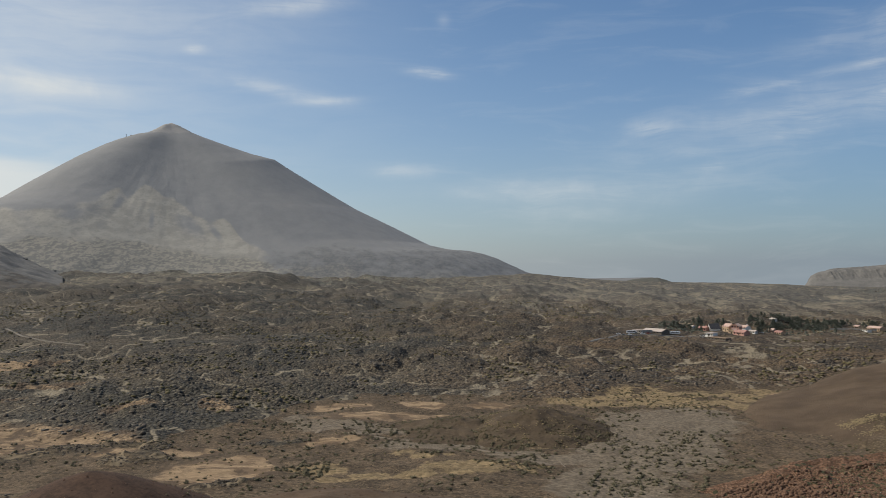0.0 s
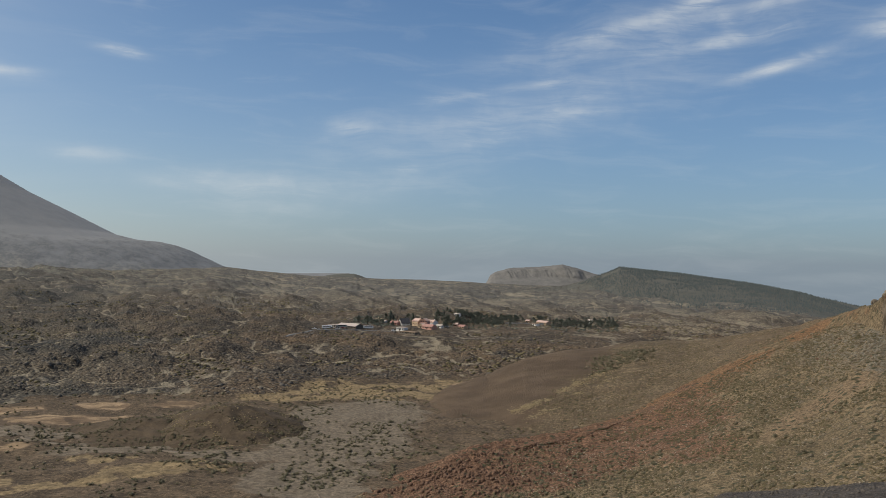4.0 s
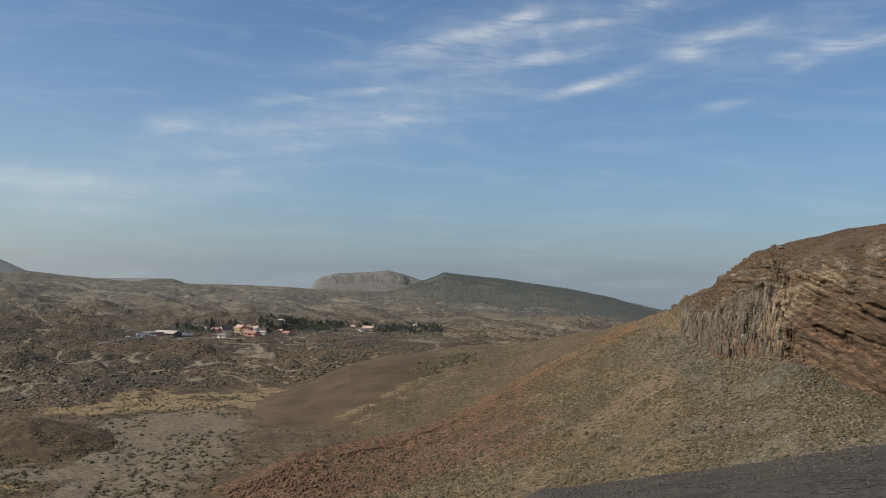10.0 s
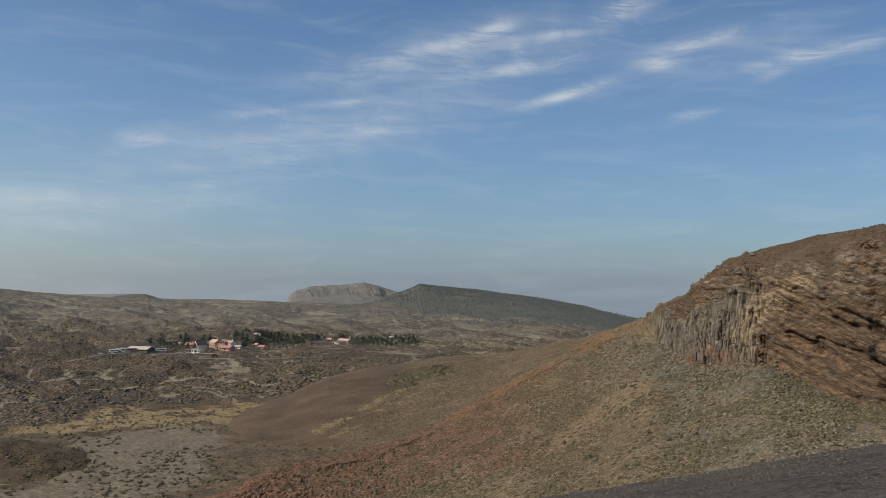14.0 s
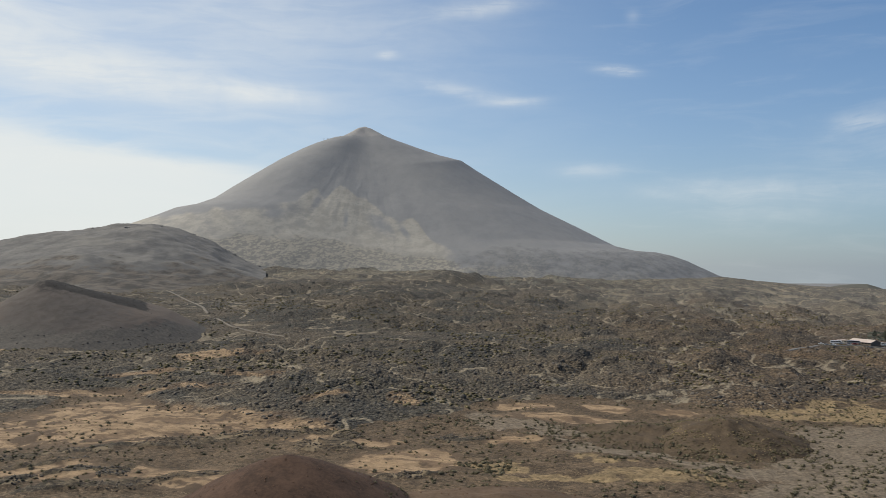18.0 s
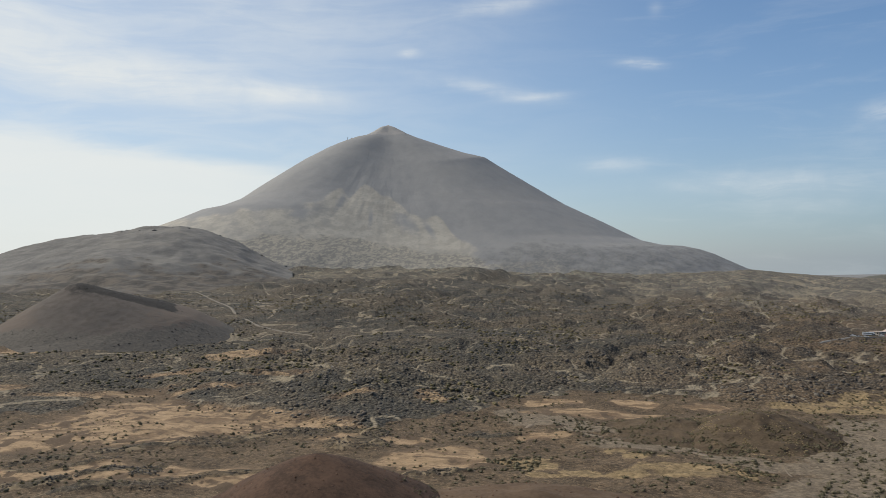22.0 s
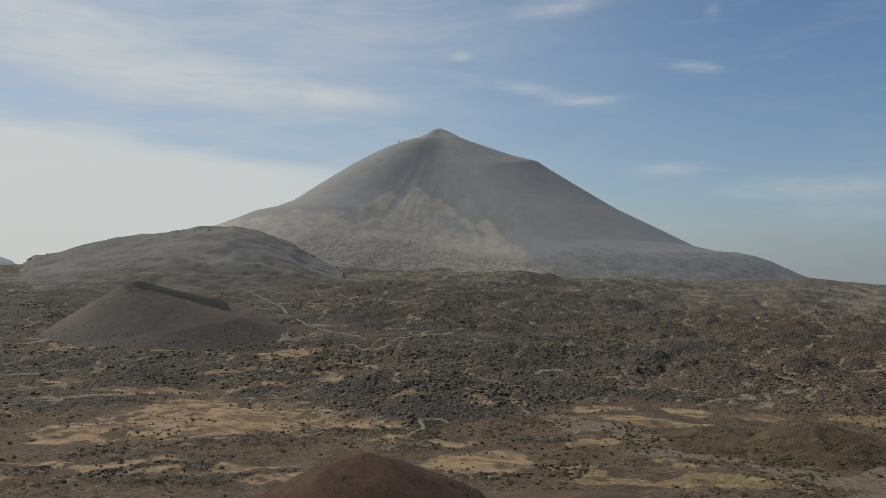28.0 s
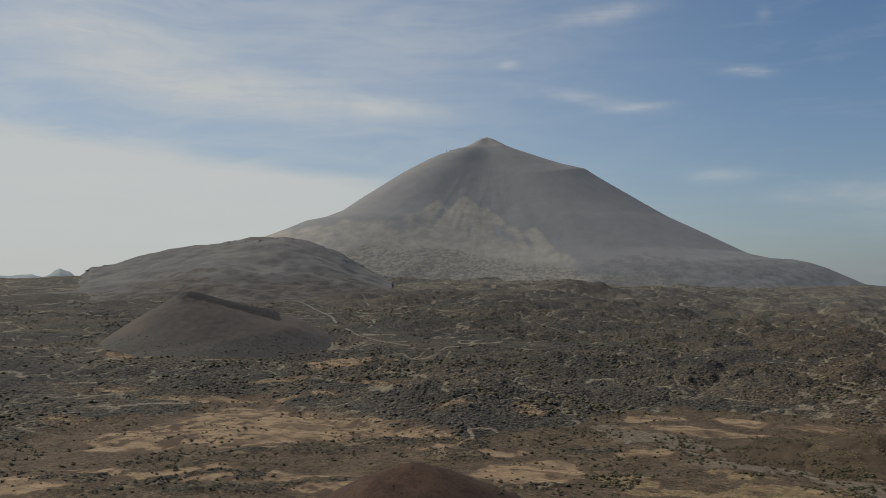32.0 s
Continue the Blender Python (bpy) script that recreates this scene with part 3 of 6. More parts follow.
def village_share(b, d):
    x, y = plan(b, d)
    return ease(9.5, 12.5, b) * ease(33.5, 31.0, b) * ease(715.0, 760.0, d) * ease(1010.0, 960.0, d)


def furrows(x, y):
    """Signed noise at three sizes; the creases of the lava run where it passes zero."""
    wx, wy = x + 9.0 * fbm(x, y, 24.0, 3, 141), y + 16.0 * fbm(x, y, 24.0, 3, 145)
    near = fbm(wx, wy * 0.55, 21.0, 2, 31, 0.45)
    broad = fbm(wx, wy * 0.6, 72.0, 3, 21, 0.4)
    far = fbm(x + 30.0 * fbm(x, y, 120.0, 2, 149), y * 0.5, 170.0, 3, 151)
    return near, broad, far


def ground_height(b, d, relief=True):
    b, d = np.asarray(b, float), np.asarray(d, float)
    x, y = plan(b, d)
    z = smooth_height(b, d)
    lava = lava_share(b, d)
    inner = ease(0.0, 125.0, d - EYE / tan_of(-curve(LAVA_EDGE, b)))
    z = z + 2.2 * lava + 3.8 * inner + 0.5 * fbm(x, y, 30.0, 3, 11)
    if relief:
        calm = (1.0 - 0.55 * village_share(b, d)) * (1.0 - 0.9 * along_tracks(x, y))
        fade = ease(2600.0, 900.0, d)
        near, broad, far = furrows(x, y)
        out = ease(3600.0, 2000.0, d)
        lumps = (4.0 * fbm(x, y, 150.0, 2, 25) + 10.0 * (np.abs(broad) - 0.22)) * out * inner
        lumps = lumps + 5.0 * (np.abs(near) - 0.2) * out * (0.35 + 0.65 * inner)
        lumps = lumps + 22.0 * (np.abs(far) - 0.2) * ease(800.0, 1200.0, d) * ease(3400.0, 2400.0, d)
        lumps = lumps + fade * (2.0 * np.abs(fbm(x, y, 11.0, 3, 41)) + 1.1 * fbm(x, y, 4.2, 2, 51)) * (0.5 + 0.5 * inner)
        lumps = lumps * (0.5 + 0.5 * ease(-36.0, -20.0, b))
        z = z + lava * calm * lumps + (1 - lava) * (0.8 * fbm(x, y, 9.0, 3, 61) + 1.8 * fbm(x, y, 42.0, 2, 63) * ease(10.0, 2.0, b) + patches(b, d, RUBBLE, 12.0) * (0.5 + 1.8 * np.abs(fbm(x, y, 7.0, 3, 65))) * (d < 480))
    return z


def build_ground():
    cols = np.concatenate([np.arange(-54.0, 48.0, 0.1), np.arange(48.0, 66.0, 0.5), np.arange(66.0, 306.0, 4.0)])
    drop = np.concatenate([np.arange(26.0, 17.5, -0.3), np.arange(17.5, 1.15, -0.052)])
    rows = np.concatenate([[0.0, 40.0, 90.0, 130.0], EYE / np.tan(np.radians(drop)), np.linspace(3800.0, 4980.0, 8)])
    d, b = np.meshgrid(rows, cols, indexing="ij")
    b = np.where(b > 180.0, b - 360.0, b)
    z = ground_height(b, d)
    x, y = plan(b, d)
    lava = lava_share(b, d) * (1 - 0.15 * village_share(b, d))
    # pumice patches, widened with distance so that they lighten like haze
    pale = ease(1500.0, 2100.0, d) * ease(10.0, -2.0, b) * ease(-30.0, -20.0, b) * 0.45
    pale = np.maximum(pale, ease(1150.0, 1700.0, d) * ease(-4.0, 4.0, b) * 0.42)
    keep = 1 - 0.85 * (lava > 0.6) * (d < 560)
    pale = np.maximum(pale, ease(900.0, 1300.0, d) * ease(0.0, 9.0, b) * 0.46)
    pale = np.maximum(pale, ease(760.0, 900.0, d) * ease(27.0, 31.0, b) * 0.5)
    # mask of the left side, for the cool haze tint
    cool_left = ease(13.0, -7.0, b + 4.0 * fbm(x, y, 150.0, 3, 81))
    attrs = {"lava": lava, "pale": pale, "cool_left": cool_left, "sand": np.maximum(0.62 * patches(b, d, SAND_WEST), 0.86 * patches(b, d, SAND_MID)) * (1 - 0.35 * lava * (d < 600)),
             "ochre": 0.8 * patches(b, d, OCHRE) * keep, "wash": patches(b, d, WASH) * keep, "dirt": village_share(b, d) * 0.16,
             "far_haze": ease(800.0, 1900.0, d), "rubble": 0.9 * patches(b, d, RUBBLE, 12.0)}
    attrs["near_furrow"], attrs["broad_furrow"], attrs["far_furrow"] = furrows(x, y)
    GRIDS["ground"] = (x, y, z, b, d, attrs)
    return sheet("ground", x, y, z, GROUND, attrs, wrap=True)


tagged(build_ground(), "dark lava plain with sandy basin floor", "ground", kind="structure")


# ---- the great volcano ----
PEAK_BEARING, PEAK_AWAY = -17.67, 4100.0
# bearing offset from the summit, angle above eye level
WEST_FLANK = [(0, 9.16), (0.5, 9.02), (1.07, 8.68), (1.65, 8.42), (2.2, 8.33), (3.29, 7.96), (4.13, 7.6), (5.66, 6.8), (7.19, 5.84),
              (8.7, 4.88), (10.02, 3.98), (11.4, 3.52), (12.44, 3.42), (13.55, 2.96), (16, 2.1), (19, 1.2), (24, 0.2), (30, -0.6)]
EAST_FLANK = [(0, 9.16), (0.46, 8.99), (1.22, 8.60), (2.17, 8.2), (3.87, 7.63), (5.19, 7.23), (6.57, 6.93), (7.42, 6.37), (9.07, 5.37),
              (11.95, 3.62), (14.41, 2.4), (16.9, 1.12), (18.2, 0.88), (19.35, 0.9), (20.4, 0.7), (21.33, 0.36), (23.4, -0.68), (27, -1.4), (40, -1.6)]


# upper edge of the pale pumice fans
PUMICE_LINE = [(-58, 1.0), (-40, 2.0), (-30, 3.2), (-27.6, 3.6), (-24.45, 3.7), (-22.7, 4.3), (-21.5, 4.75), (-20.8, 5.25), (-20.4, 4.5), (-20.1, 4.6), (-19.3, 5.3),
               (-18.4, 4.9), (-17.5, 4.5), (-16.2, 3.4), (-15.3, 3.0), (-14.5, 3.3), (-14.1, 3.0), (-13.4, 2.0), (-12.4, 1.3), (-11.0, 0.8), (-5, -0.2), (14, -1.5)]


FOOT_LINE = [(-58, 1.5), (-25, 1.9), (-18, 1.5), (-13, 0.6), (-8, 0.0), (-3, -0.5), (14, -1.2)]


def build_volcano():
    cols = np.concatenate([np.arange(-58.0, -20.0, 0.14), np.arange(-20.0, -15.5, 0.05), np.arange(-15.5, 14.0, 0.14)])
    rows = np.concatenate([np.linspace(2350.0, 4250.0, 190), np.linspace(4270.0, 4950.0, 24)])
    d, b = np.meshgrid(rows, cols, indexing="ij")
    off = np.radians(b - PEAK_BEARING)
    side, deep = d * np.sin(off), d * np.cos(off) - PEAK_AWAY
    turn = np.arctan2(deep, side)
    deep = deep * (1.0 + 0.5 * np.sin(turn) ** 4)
    r = np.hypot(side, deep)
    gully = fbm(turn * 9.0 + 40.0, r / 420.0, 1.0, 4, 91)
    facing = np.abs(np.sin(turn)) ** 1.5
    rr = r * (1 + 0.018 * fbm(side, deep, 600.0, 3, 95) * ease(60.0, 500.0, r) * facing) + 9.0 * gully * ease(250.0, 900.0, r) * facing
    angle = np.degrees(np.arcsin(np.minimum(rr / PEAK_AWAY, 0.85)))
    west, east = curve(WEST_FLANK, angle), curve(EAST_FLANK, angle)
    w = 0.5 + 0.5 * side / np.maximum(r, 1.0)
    slant = PEAK_AWAY * np.cos(np.radians(angle))
    front = 9.3 - 0.505 * angle + 0.0027 * angle * angle
    across = np.sin(turn) ** 2 * ease(40.0, 350.0, r)
    z = EYE + slant * tan_of((west * (1 - w) + east * w) * (1 - across) + front * across)
    z = z + (1.4 + 7.0 * ease(1300.0, 1700.0, r)) * fbm(side, deep, 60.0, 4, 99) * ease(80.0, 300.0, r) * np.abs(np.sin(turn))
    up = np.degrees(np.arctan2(z - EYE, d))
    fan = fbm(b, up * 0.6, 2.6, 4, 103)
    fall = fbm(b + 0.35 * up, up * 0.22, 0.9, 3, 107)
    pumice = ease(-0.15, 0.3, curve(PUMICE_LINE, b) - up + 0.22 * fan + 0.18 * fall) * (0.66 + 0.24 * ease(-22.5, -21.0, b) + 0.3 * fall) * ease(-9.5, -14.0, b + 1.2 * fan)
    for b0, up0, lean, width, high in ((-20.9, 4.1, 0.45, 0.35, 0.7), (-18.9, 3.0, 0.1, 0.22, 0.8), (-16.6, 2.7, -0.6, 0.7, 0.8), (-23.6, 3.4, 0.3, 0.8, 0.4), (-15.0, 2.2, -0.6, 0.3, 0.7)):
        pumice = pumice * (1 - 0.75 * np.exp(-((b - b0 - lean * (up - up0)) / width) ** 2 - ((up - up0) / high) ** 2))
    cap = ease(8.45, 8.9, up + 0.1 * fan) * 0.75
    foot = ease(0.35, -0.6, up - curve(FOOT_LINE, b) + 0.7 * fan) * 0.85
    # where the sunlit foot is toned down by colour
    foot_dimming = 0.62 * ease(1.9, 0.4, up + 0.5 * fan) * ease(-14.5, -8.5, b + 1.6 * fan)
    x, y = plan(b, d)
    whole = sheet("volcano", x, y, z, VOLCANO, {"pumice": pumice, "cap": cap, "foothill": foot, "foot_dimming": foot_dimming})
    # the young summit cone, set on the old shoulder
    i0, i1 = np.searchsorted(rows, (3980.0, 4180.0))
    j0, j1 = np.searchsorted(cols, (-18.9, -16.4))
    cut = (slice(i0, i1), slice(j0, j1))
    rim = np.minimum(np.minimum(ease(0, 2, np.arange(i1 - i0))[:, None], ease(0, 2, np.arange(i1 - i0)[::-1])[:, None]),
                     np.minimum(ease(0, 2, np.arange(j1 - j0))[None], ease(0, 2, np.arange(j1 - j0)[::-1])[None]))
    tip = sheet("summit_cone", x[cut], y[cut], z[cut] - 2.0 + 3.5 * rim, VOLCANO, {"pumice": pumice[cut], "cap": np.maximum(cap[cut], 0.55 * rim), "foothill": foot[cut], "foot_dimming": foot_dimming[cut]})
    tip.parent = whole
    return whole


tagged(build_volcano(), "great grey conical volcano with pale pumice fans below its summit", "volcano")


# ---- long landforms: a crest line, a foot in front of it and a back slope ----
def build_ridge(name, mat, b0, b1, step, crest, away, foot_away, rows=60, bulge=1.0, rough=3.0, size=60.0, seed=0, sink=3.0, foot=None, profile=None):
    cols = np.arange(b0, b1, step)
    s = np.concatenate([np.linspace(0.0, 1.0, rows), np.linspace(1.05, 1.8, 8)])[:, None]
    df, dc = curve(foot_away, cols)[None], curve(away, cols)[None]
    zf = (ground_height(cols, df[0], False) - sink)[None] if foot is None else curve(foot, cols)[None]
    zc = EYE + dc * tan_of(curve(crest, cols))[None]
    zc = np.maximum(zc, zf - 40.0)
    d = df + (dc - df) * s
    rise = np.sin(np.minimum(s, 1.0) * math.pi / 2) ** bulge if profile is None else curve(profile, np.minimum(s, 1.0))
    fall = 0.9 * np.maximum(s - 1.0, 0.0) ** 1.4 * np.maximum(zc - zf, 0.12 * (dc - df))
    b = np.repeat(cols[None], len(s), 0)
    x, y = plan(b, d)
    z = zf + (zc - zf) * rise - fall + rough * fbm(x, y, size, 4, seed) * ease(0.0, 0.12, s) * ease(1.3, 0.9, s)
    return x, y, z


x, y, z = build_ridge("lava_ridge", RIDGE, -60.0, -24.0, 0.12,
                      [(-60, -1.0), (-52, -0.9), (-47, -0.9), (-44.2, -0.4), (-43.66, -0.02), (-43.18, 0.38), (-42, 0.62), (-40.4, 1.08), (-38, 1.63),
                       (-35.9, 2.0), (-33.4, 2.24), (-31.2, 2.38), (-29.4, 2.0), (-27.5, 1.25), (-26.2, 0.5), (-24, -0.6)],
                      [(-60, 2250), (-24, 2250)], [(-60, 1350), (-35, 1250), (-24, 1600)], 90, 1.25, 11.0, 130.0, 201)
z += 2.5 * fbm(x, y, 34.0, 3, 205) + 3.0 * (np.abs(fbm(x, y * 0.5, 48.0, 3, 207)) - 0.2)
GRIDS["ridge"] = (x, y, z)
# ragged mask over the ridge's lower rows, for the darker tone
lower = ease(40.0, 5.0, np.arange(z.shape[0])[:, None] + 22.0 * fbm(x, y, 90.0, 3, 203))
LAVA_RIDGE = tagged(sheet("lava_ridge", x, y, z, RIDGE, {"flank_tone": 0.85 * lower}), "dark lava ridge, tinted for haze, at the foot of the volcano", "ridge")

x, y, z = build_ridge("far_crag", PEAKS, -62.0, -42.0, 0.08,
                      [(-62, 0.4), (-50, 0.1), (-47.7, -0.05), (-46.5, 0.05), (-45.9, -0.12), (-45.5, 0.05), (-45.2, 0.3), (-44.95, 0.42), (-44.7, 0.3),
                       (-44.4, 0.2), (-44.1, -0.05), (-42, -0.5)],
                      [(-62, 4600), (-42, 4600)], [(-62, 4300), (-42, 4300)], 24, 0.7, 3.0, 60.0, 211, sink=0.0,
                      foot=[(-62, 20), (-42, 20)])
tagged(sheet("far_crag", x, y, z, PEAKS), "jagged peaks far off, tinted pale blue for haze", "mountain")

x, y, z = build_ridge("mesa", MESA, 22.8, 33.5, 0.05,
                      [(22.8, -1.9), (23.1, -1.5), (23.4, -1.0), (23.7, -0.8), (24.7, -0.54), (26.6, -0.43), (27.4, -0.33), (28.1, -0.25), (29.1, -0.46),
                       (30.2, -0.82), (31.5, -1.1), (33.5, -1.6)],
                      [(22, 3960), (34, 3960)], [(22, 3740), (34, 3740)], 110, 0.6, 0.0, 60.0, 221, sink=0.0, foot=[(22, -45), (34, -45)],
                      profile=[(0, 0), (0.3, 0.34), (0.42, 0.48), (0.46, 0.58), (0.58, 0.84), (0.62, 0.9), (0.7, 0.94), (1, 1)])
height_share = ease(-25.0, 10.0, z)
flutes = (22.0 * fbm(x, z * 0.3, 80.0, 3, 227) + 13.0 * np.abs(fbm(x, z * 0.15, 17.0, 4, 228, 0.65))) * height_share
tagged(sheet("mesa", x, y + flutes, z + 3.5 * fbm(x, y, 22.0, 4, 229, 0.6) * height_share, MESA), "flat-topped pale rock mesa with fluted cliffs", "mesa")

x, y, z = build_ridge("far_hill", WOODLAND, 11.0, 17.0, 0.06,
                      [(11, -1.6), (11.6, -1.38), (12.0, -1.26), (12.6, -1.14), (13.2, -1.08), (14.2, -1.05), (14.7, -1.2), (15.1, -1.36), (15.8, -1.44), (17, -1.7)],
                      [(11, 3900), (17, 3900)], [(11, 3640), (17, 3640)], 30, 0.9, 2.0, 40.0, 223, sink=0.0, foot=[(11, -30), (17, -30)])
tagged(sheet("far_hill", x, y, z, WOODLAND), "small dark hill on the far edge of the plain", "hill")

WOOD_CREST = [(21, -3.0), (23, -2.3), (26, -1.9), (28.5, -1.6), (29.5, -1.35), (30.2, -1.06), (31.2, -0.69), (31.9, -0.36), (33, -0.47), (36, -0.78), (39.9, -1.22), (42.5, -1.67),
              (43.8, -1.97), (46.3, -2.52), (50, -3.5)]
WOOD_AWAY, WOOD_FOOT = [(21, 2600), (50, 2600)], [(21, 2350), (27, 2200), (31, 1950), (36, 1800), (42, 1650), (50, 1500)]
x, y, z = build_ridge("wooded_hill", WOODLAND, 21.0, 50.0, 0.1, WOOD_CREST, WOOD_AWAY, WOOD_FOOT, 70, 1.1, 4.0, 120.0, 231)
tagged(sheet("wooded_hill", x, y, z, WOODLAND), "long low hill under open pine wood", "hill")
GRIDS["wood"] = (x, y, z, np.degrees(np.arctan2(x, y)))


# ---- cinder cone among the lava ----
def build_cone():
    bc, dc = -37.23, 800.0
    left = [(0, -1.02), (0.6, -1.15), (1.77, -1.92), (3.13, -2.7), (5.1, -3.95), (7, -5.0), (12, -6.0)]
    right = [(0, -1.02), (0.8, -1.17), (2.76, -1.67), (4.92, -2.3), (7.1, -3.05), (8.6, -3.85), (10.0, -4.6), (14, -6.0)]
    cols = np.arange(-46.0, -25.0, 0.09)
    rows = np.linspace(650.0, 960.0, 120)
    d, b = np.meshgrid(rows, cols, indexing="ij")
    side, deep = d * np.sin(np.radians(b - bc)), d * np.cos(np.radians(b - bc)) - dc
    r = np.hypot(side, deep * 1.05)
    w = 0.5 + 0.5 * side / np.maximum(r, 1.0)
    angle = np.degrees(np.arctan2(r, dc))
    z = EYE + np.hypot(dc, r) * tan_of(curve(left, angle) * (1 - w) + curve(right, angle) * w)
    z = z - 2.5 * np.exp(-((side - 34.0) / 26.0) ** 2 - ((deep + 4.0) / 13.0) ** 2)
    z = z + 1.6 * fbm(side, deep, 40.0, 4, 241)
    x, y = plan(b, d)
    below = curve(right, b - bc) - np.degrees(np.arctan2(z - EYE, d))
    ragged = fbm(side, deep, 12.0, 3, 243)
    # mask of the dark band, from the summit along the right crest
    dark_crest = ease(0.75, 0.35, below + 0.12 * ragged) * ease(-10.0, 2.0, side) * ease(84.0, 70.0, side + 6.0 * ragged)
    dark_crest = np.maximum(dark_crest, 0.6 * ease(1.3, 0.3, below + 0.3 * ragged) * ease(26.0, 8.0, np.abs(side - 4.0)))
    skirt = ease(15.0, 4.0, z - ground_height(b, d, False) + 7.0 * fbm(side, deep, 30.0, 4, 245))
    red = np.maximum(ease(30.0, 75.0, side), ease(-18.0, -50.0, side)) * ease(4.0, 12.0, z)
    GRIDS["cone"] = (x, y, z, dark_crest * (below < 0.6) * (deep < 4.0), skirt * (deep < 20.0))
    return sheet("cinder_cone", x, y, z, CONE, {"dark_crest": dark_crest, "flank_tone": 0.8 * red, "skirt": skirt})


CINDER_CONE = tagged(build_cone(), "low dark brown cinder cone with a breached crater", "cinder cone")


# ---- mounds on the basin floor and below the viewpoint ----
def build_mound(name, mat, bc, dc, top, hw, hd, power=1.0, rough=0.7, size=9.0, seed=0):
    u = np.linspace(0.0, 1.25, 46)[:, None]
    a = np.linspace(0.0, 2 * math.pi, 180, endpoint=False)[None]
    s, c = math.sin(radians(bc)), math.cos(radians(bc))
    px, py = u * np.cos(a) * hw, u * np.sin(a) * hd
    px, py = px * (1 + 0.12 * fbm(px, py, hw * 0.6, 2, seed + 3)), py * (1 + 0.12 * fbm(px, py, hd * 0.6, 2, seed + 7))
    x, y = dc * s + px * c + py * s, dc * c - px * s + py * c
    z = top * (1 - np.minimum(u, 1.25) ** power) + rough * fbm(x, y, size, 4, seed)
    GRIDS[name] = (x, y, z, u + 0 * a)
    return sheet(name, x[:, ::-1], y[:, ::-1], z[:, ::-1], mat, wrap=True)


MOUND = simple("rubbly_brown_mound", (0.046, 0.034, 0.023), (0.100, 0.073, 0.046), 0.16, 0.97, 0.8)
tagged(build_mound("rubble_mound", MOUND, 5.9, 384.0, 10.6, 36.0, 42.0, 1.05, 1.5, 8.0, 251), "rounded brown rubble mound on the basin floor", "mound")
tagged(build_mound("low_mound", MOUND, 1.3, 385.0, 5.2, 34.0, 30.0, 1.1, 1.2, 8.0, 255), "low brown rubble rise beside the mound", "mound")
SCORIA_CONE = tagged(build_mound("scoria_cone", SCORIA, -22.6, 232.0, 23.9, 50.0, 54.0, 1.28, 0.6, 11.0, 261), "smooth red-brown scoria cone below the viewpoint", "cinder cone")
SCORIA_KNOLL = tagged(build_mound("scoria_knoll", DUNE, -8.2, 230.0, 13.4, 66.0, 50.0, 1.5, 0.9, 8.0, 271), "low dark brown scoria knoll", "mound")


# ---- hills on the sunny side: the scoria spur and the scree slope under the cliff ----
DUNE_CREST = [(14, -10.6), (17, -9.9), (19, -9.5), (20.5, -8.84), (23.3, -7.93), (25.8, -6.8), (28.4, -6.17), (30.5, -5.93), (33.2, -5.35), (36.2, -5.2), (38.8, -4.74),
              (43, -3.72), (46.5, -2.52), (50, -2.6)]
DUNE_AWAY = [(14, 420), (17, 432), (20.5, 470), (25.8, 520), (30, 560), (36, 600), (43, 560), (46.5, 470), (50, 420)]
DUNE_FOOT = [(14, 405), (17, 415), (19.3, 404), (21, 392), (23.6, 386), (26, 366), (30, 355), (37, 400), (44, 440), (50, 400)]
DUNE_BASE = [(14, -1.5), (26, -1.5), (30, 0), (37, 16), (44, 40), (50, 50)]
x, y, z = build_ridge("scoria_spur", HILLSIDE, 14.0, 50.0, 0.1, DUNE_CREST, DUNE_AWAY, DUNE_FOOT, 110, 0.95, 0.0, 20.0, 281, foot=DUNE_BASE)
bb, dd = np.degrees(np.arctan2(x, y)), np.hypot(x, y)
up = np.degrees(np.arctan2(z - EYE, dd))
GRIDS["spur"] = (x, y, z, bb)
right = ease(28.2, 31.2, bb + 1.5 * fbm(x, y, 30.0, 3, 283) - 1.2 * (up + 7.0))
z += (0.25 + 0.9 * right) * fbm(x, y, 10.0, 4, 285) + 2.0 * fbm(x, y, 60.0, 2, 287) * ease(0.0, 20.0, z)
diag = up + 10.41 - (bb - 24.4) * 0.51 + 0.25 * fbm(x, y, 14.0, 3, 290)
streaks = np.maximum(0.95 * np.exp(-((diag + 0.05) / 0.24) ** 2), 0.6 * np.exp(-((diag + 0.95) / 0.2) ** 2)) * ease(23.4, 25.0, bb) * ease(33.0, 30.0, bb) * ease(-0.3, 0.15, fbm(x, y, 11.0, 3, 289))
GRIDS["spur_streaks"], GRIDS["spur_right"] = streaks, right
SPUR = tagged(sheet("scoria_spur", x, y, z, HILLSIDE, {"brown": 0.95 - 0.5 * right, "tan": streaks, "grey": 0.25 * right,
       "rust": ease(30.0, 42.0, bb) * ease(-6.6, -5.0, up) * 0.35}),
       "rounded brown scoria spur running down to the basin", "hill")

# bearing -> foot, cliff base, cliff rim, skyline (angle and distance)
FOOT_DROP = [(12, -17), (20, -18), (25, -18.5), (30, -18.5), (37, -18), (44, -17.5), (50, -16.5), (55, -15.5), (60, -14.5), (74, -12.5)]
FOOT_AWAY = [(12, 240), (20, 215), (30, 200), (44, 180), (55, 160), (74, 135)]
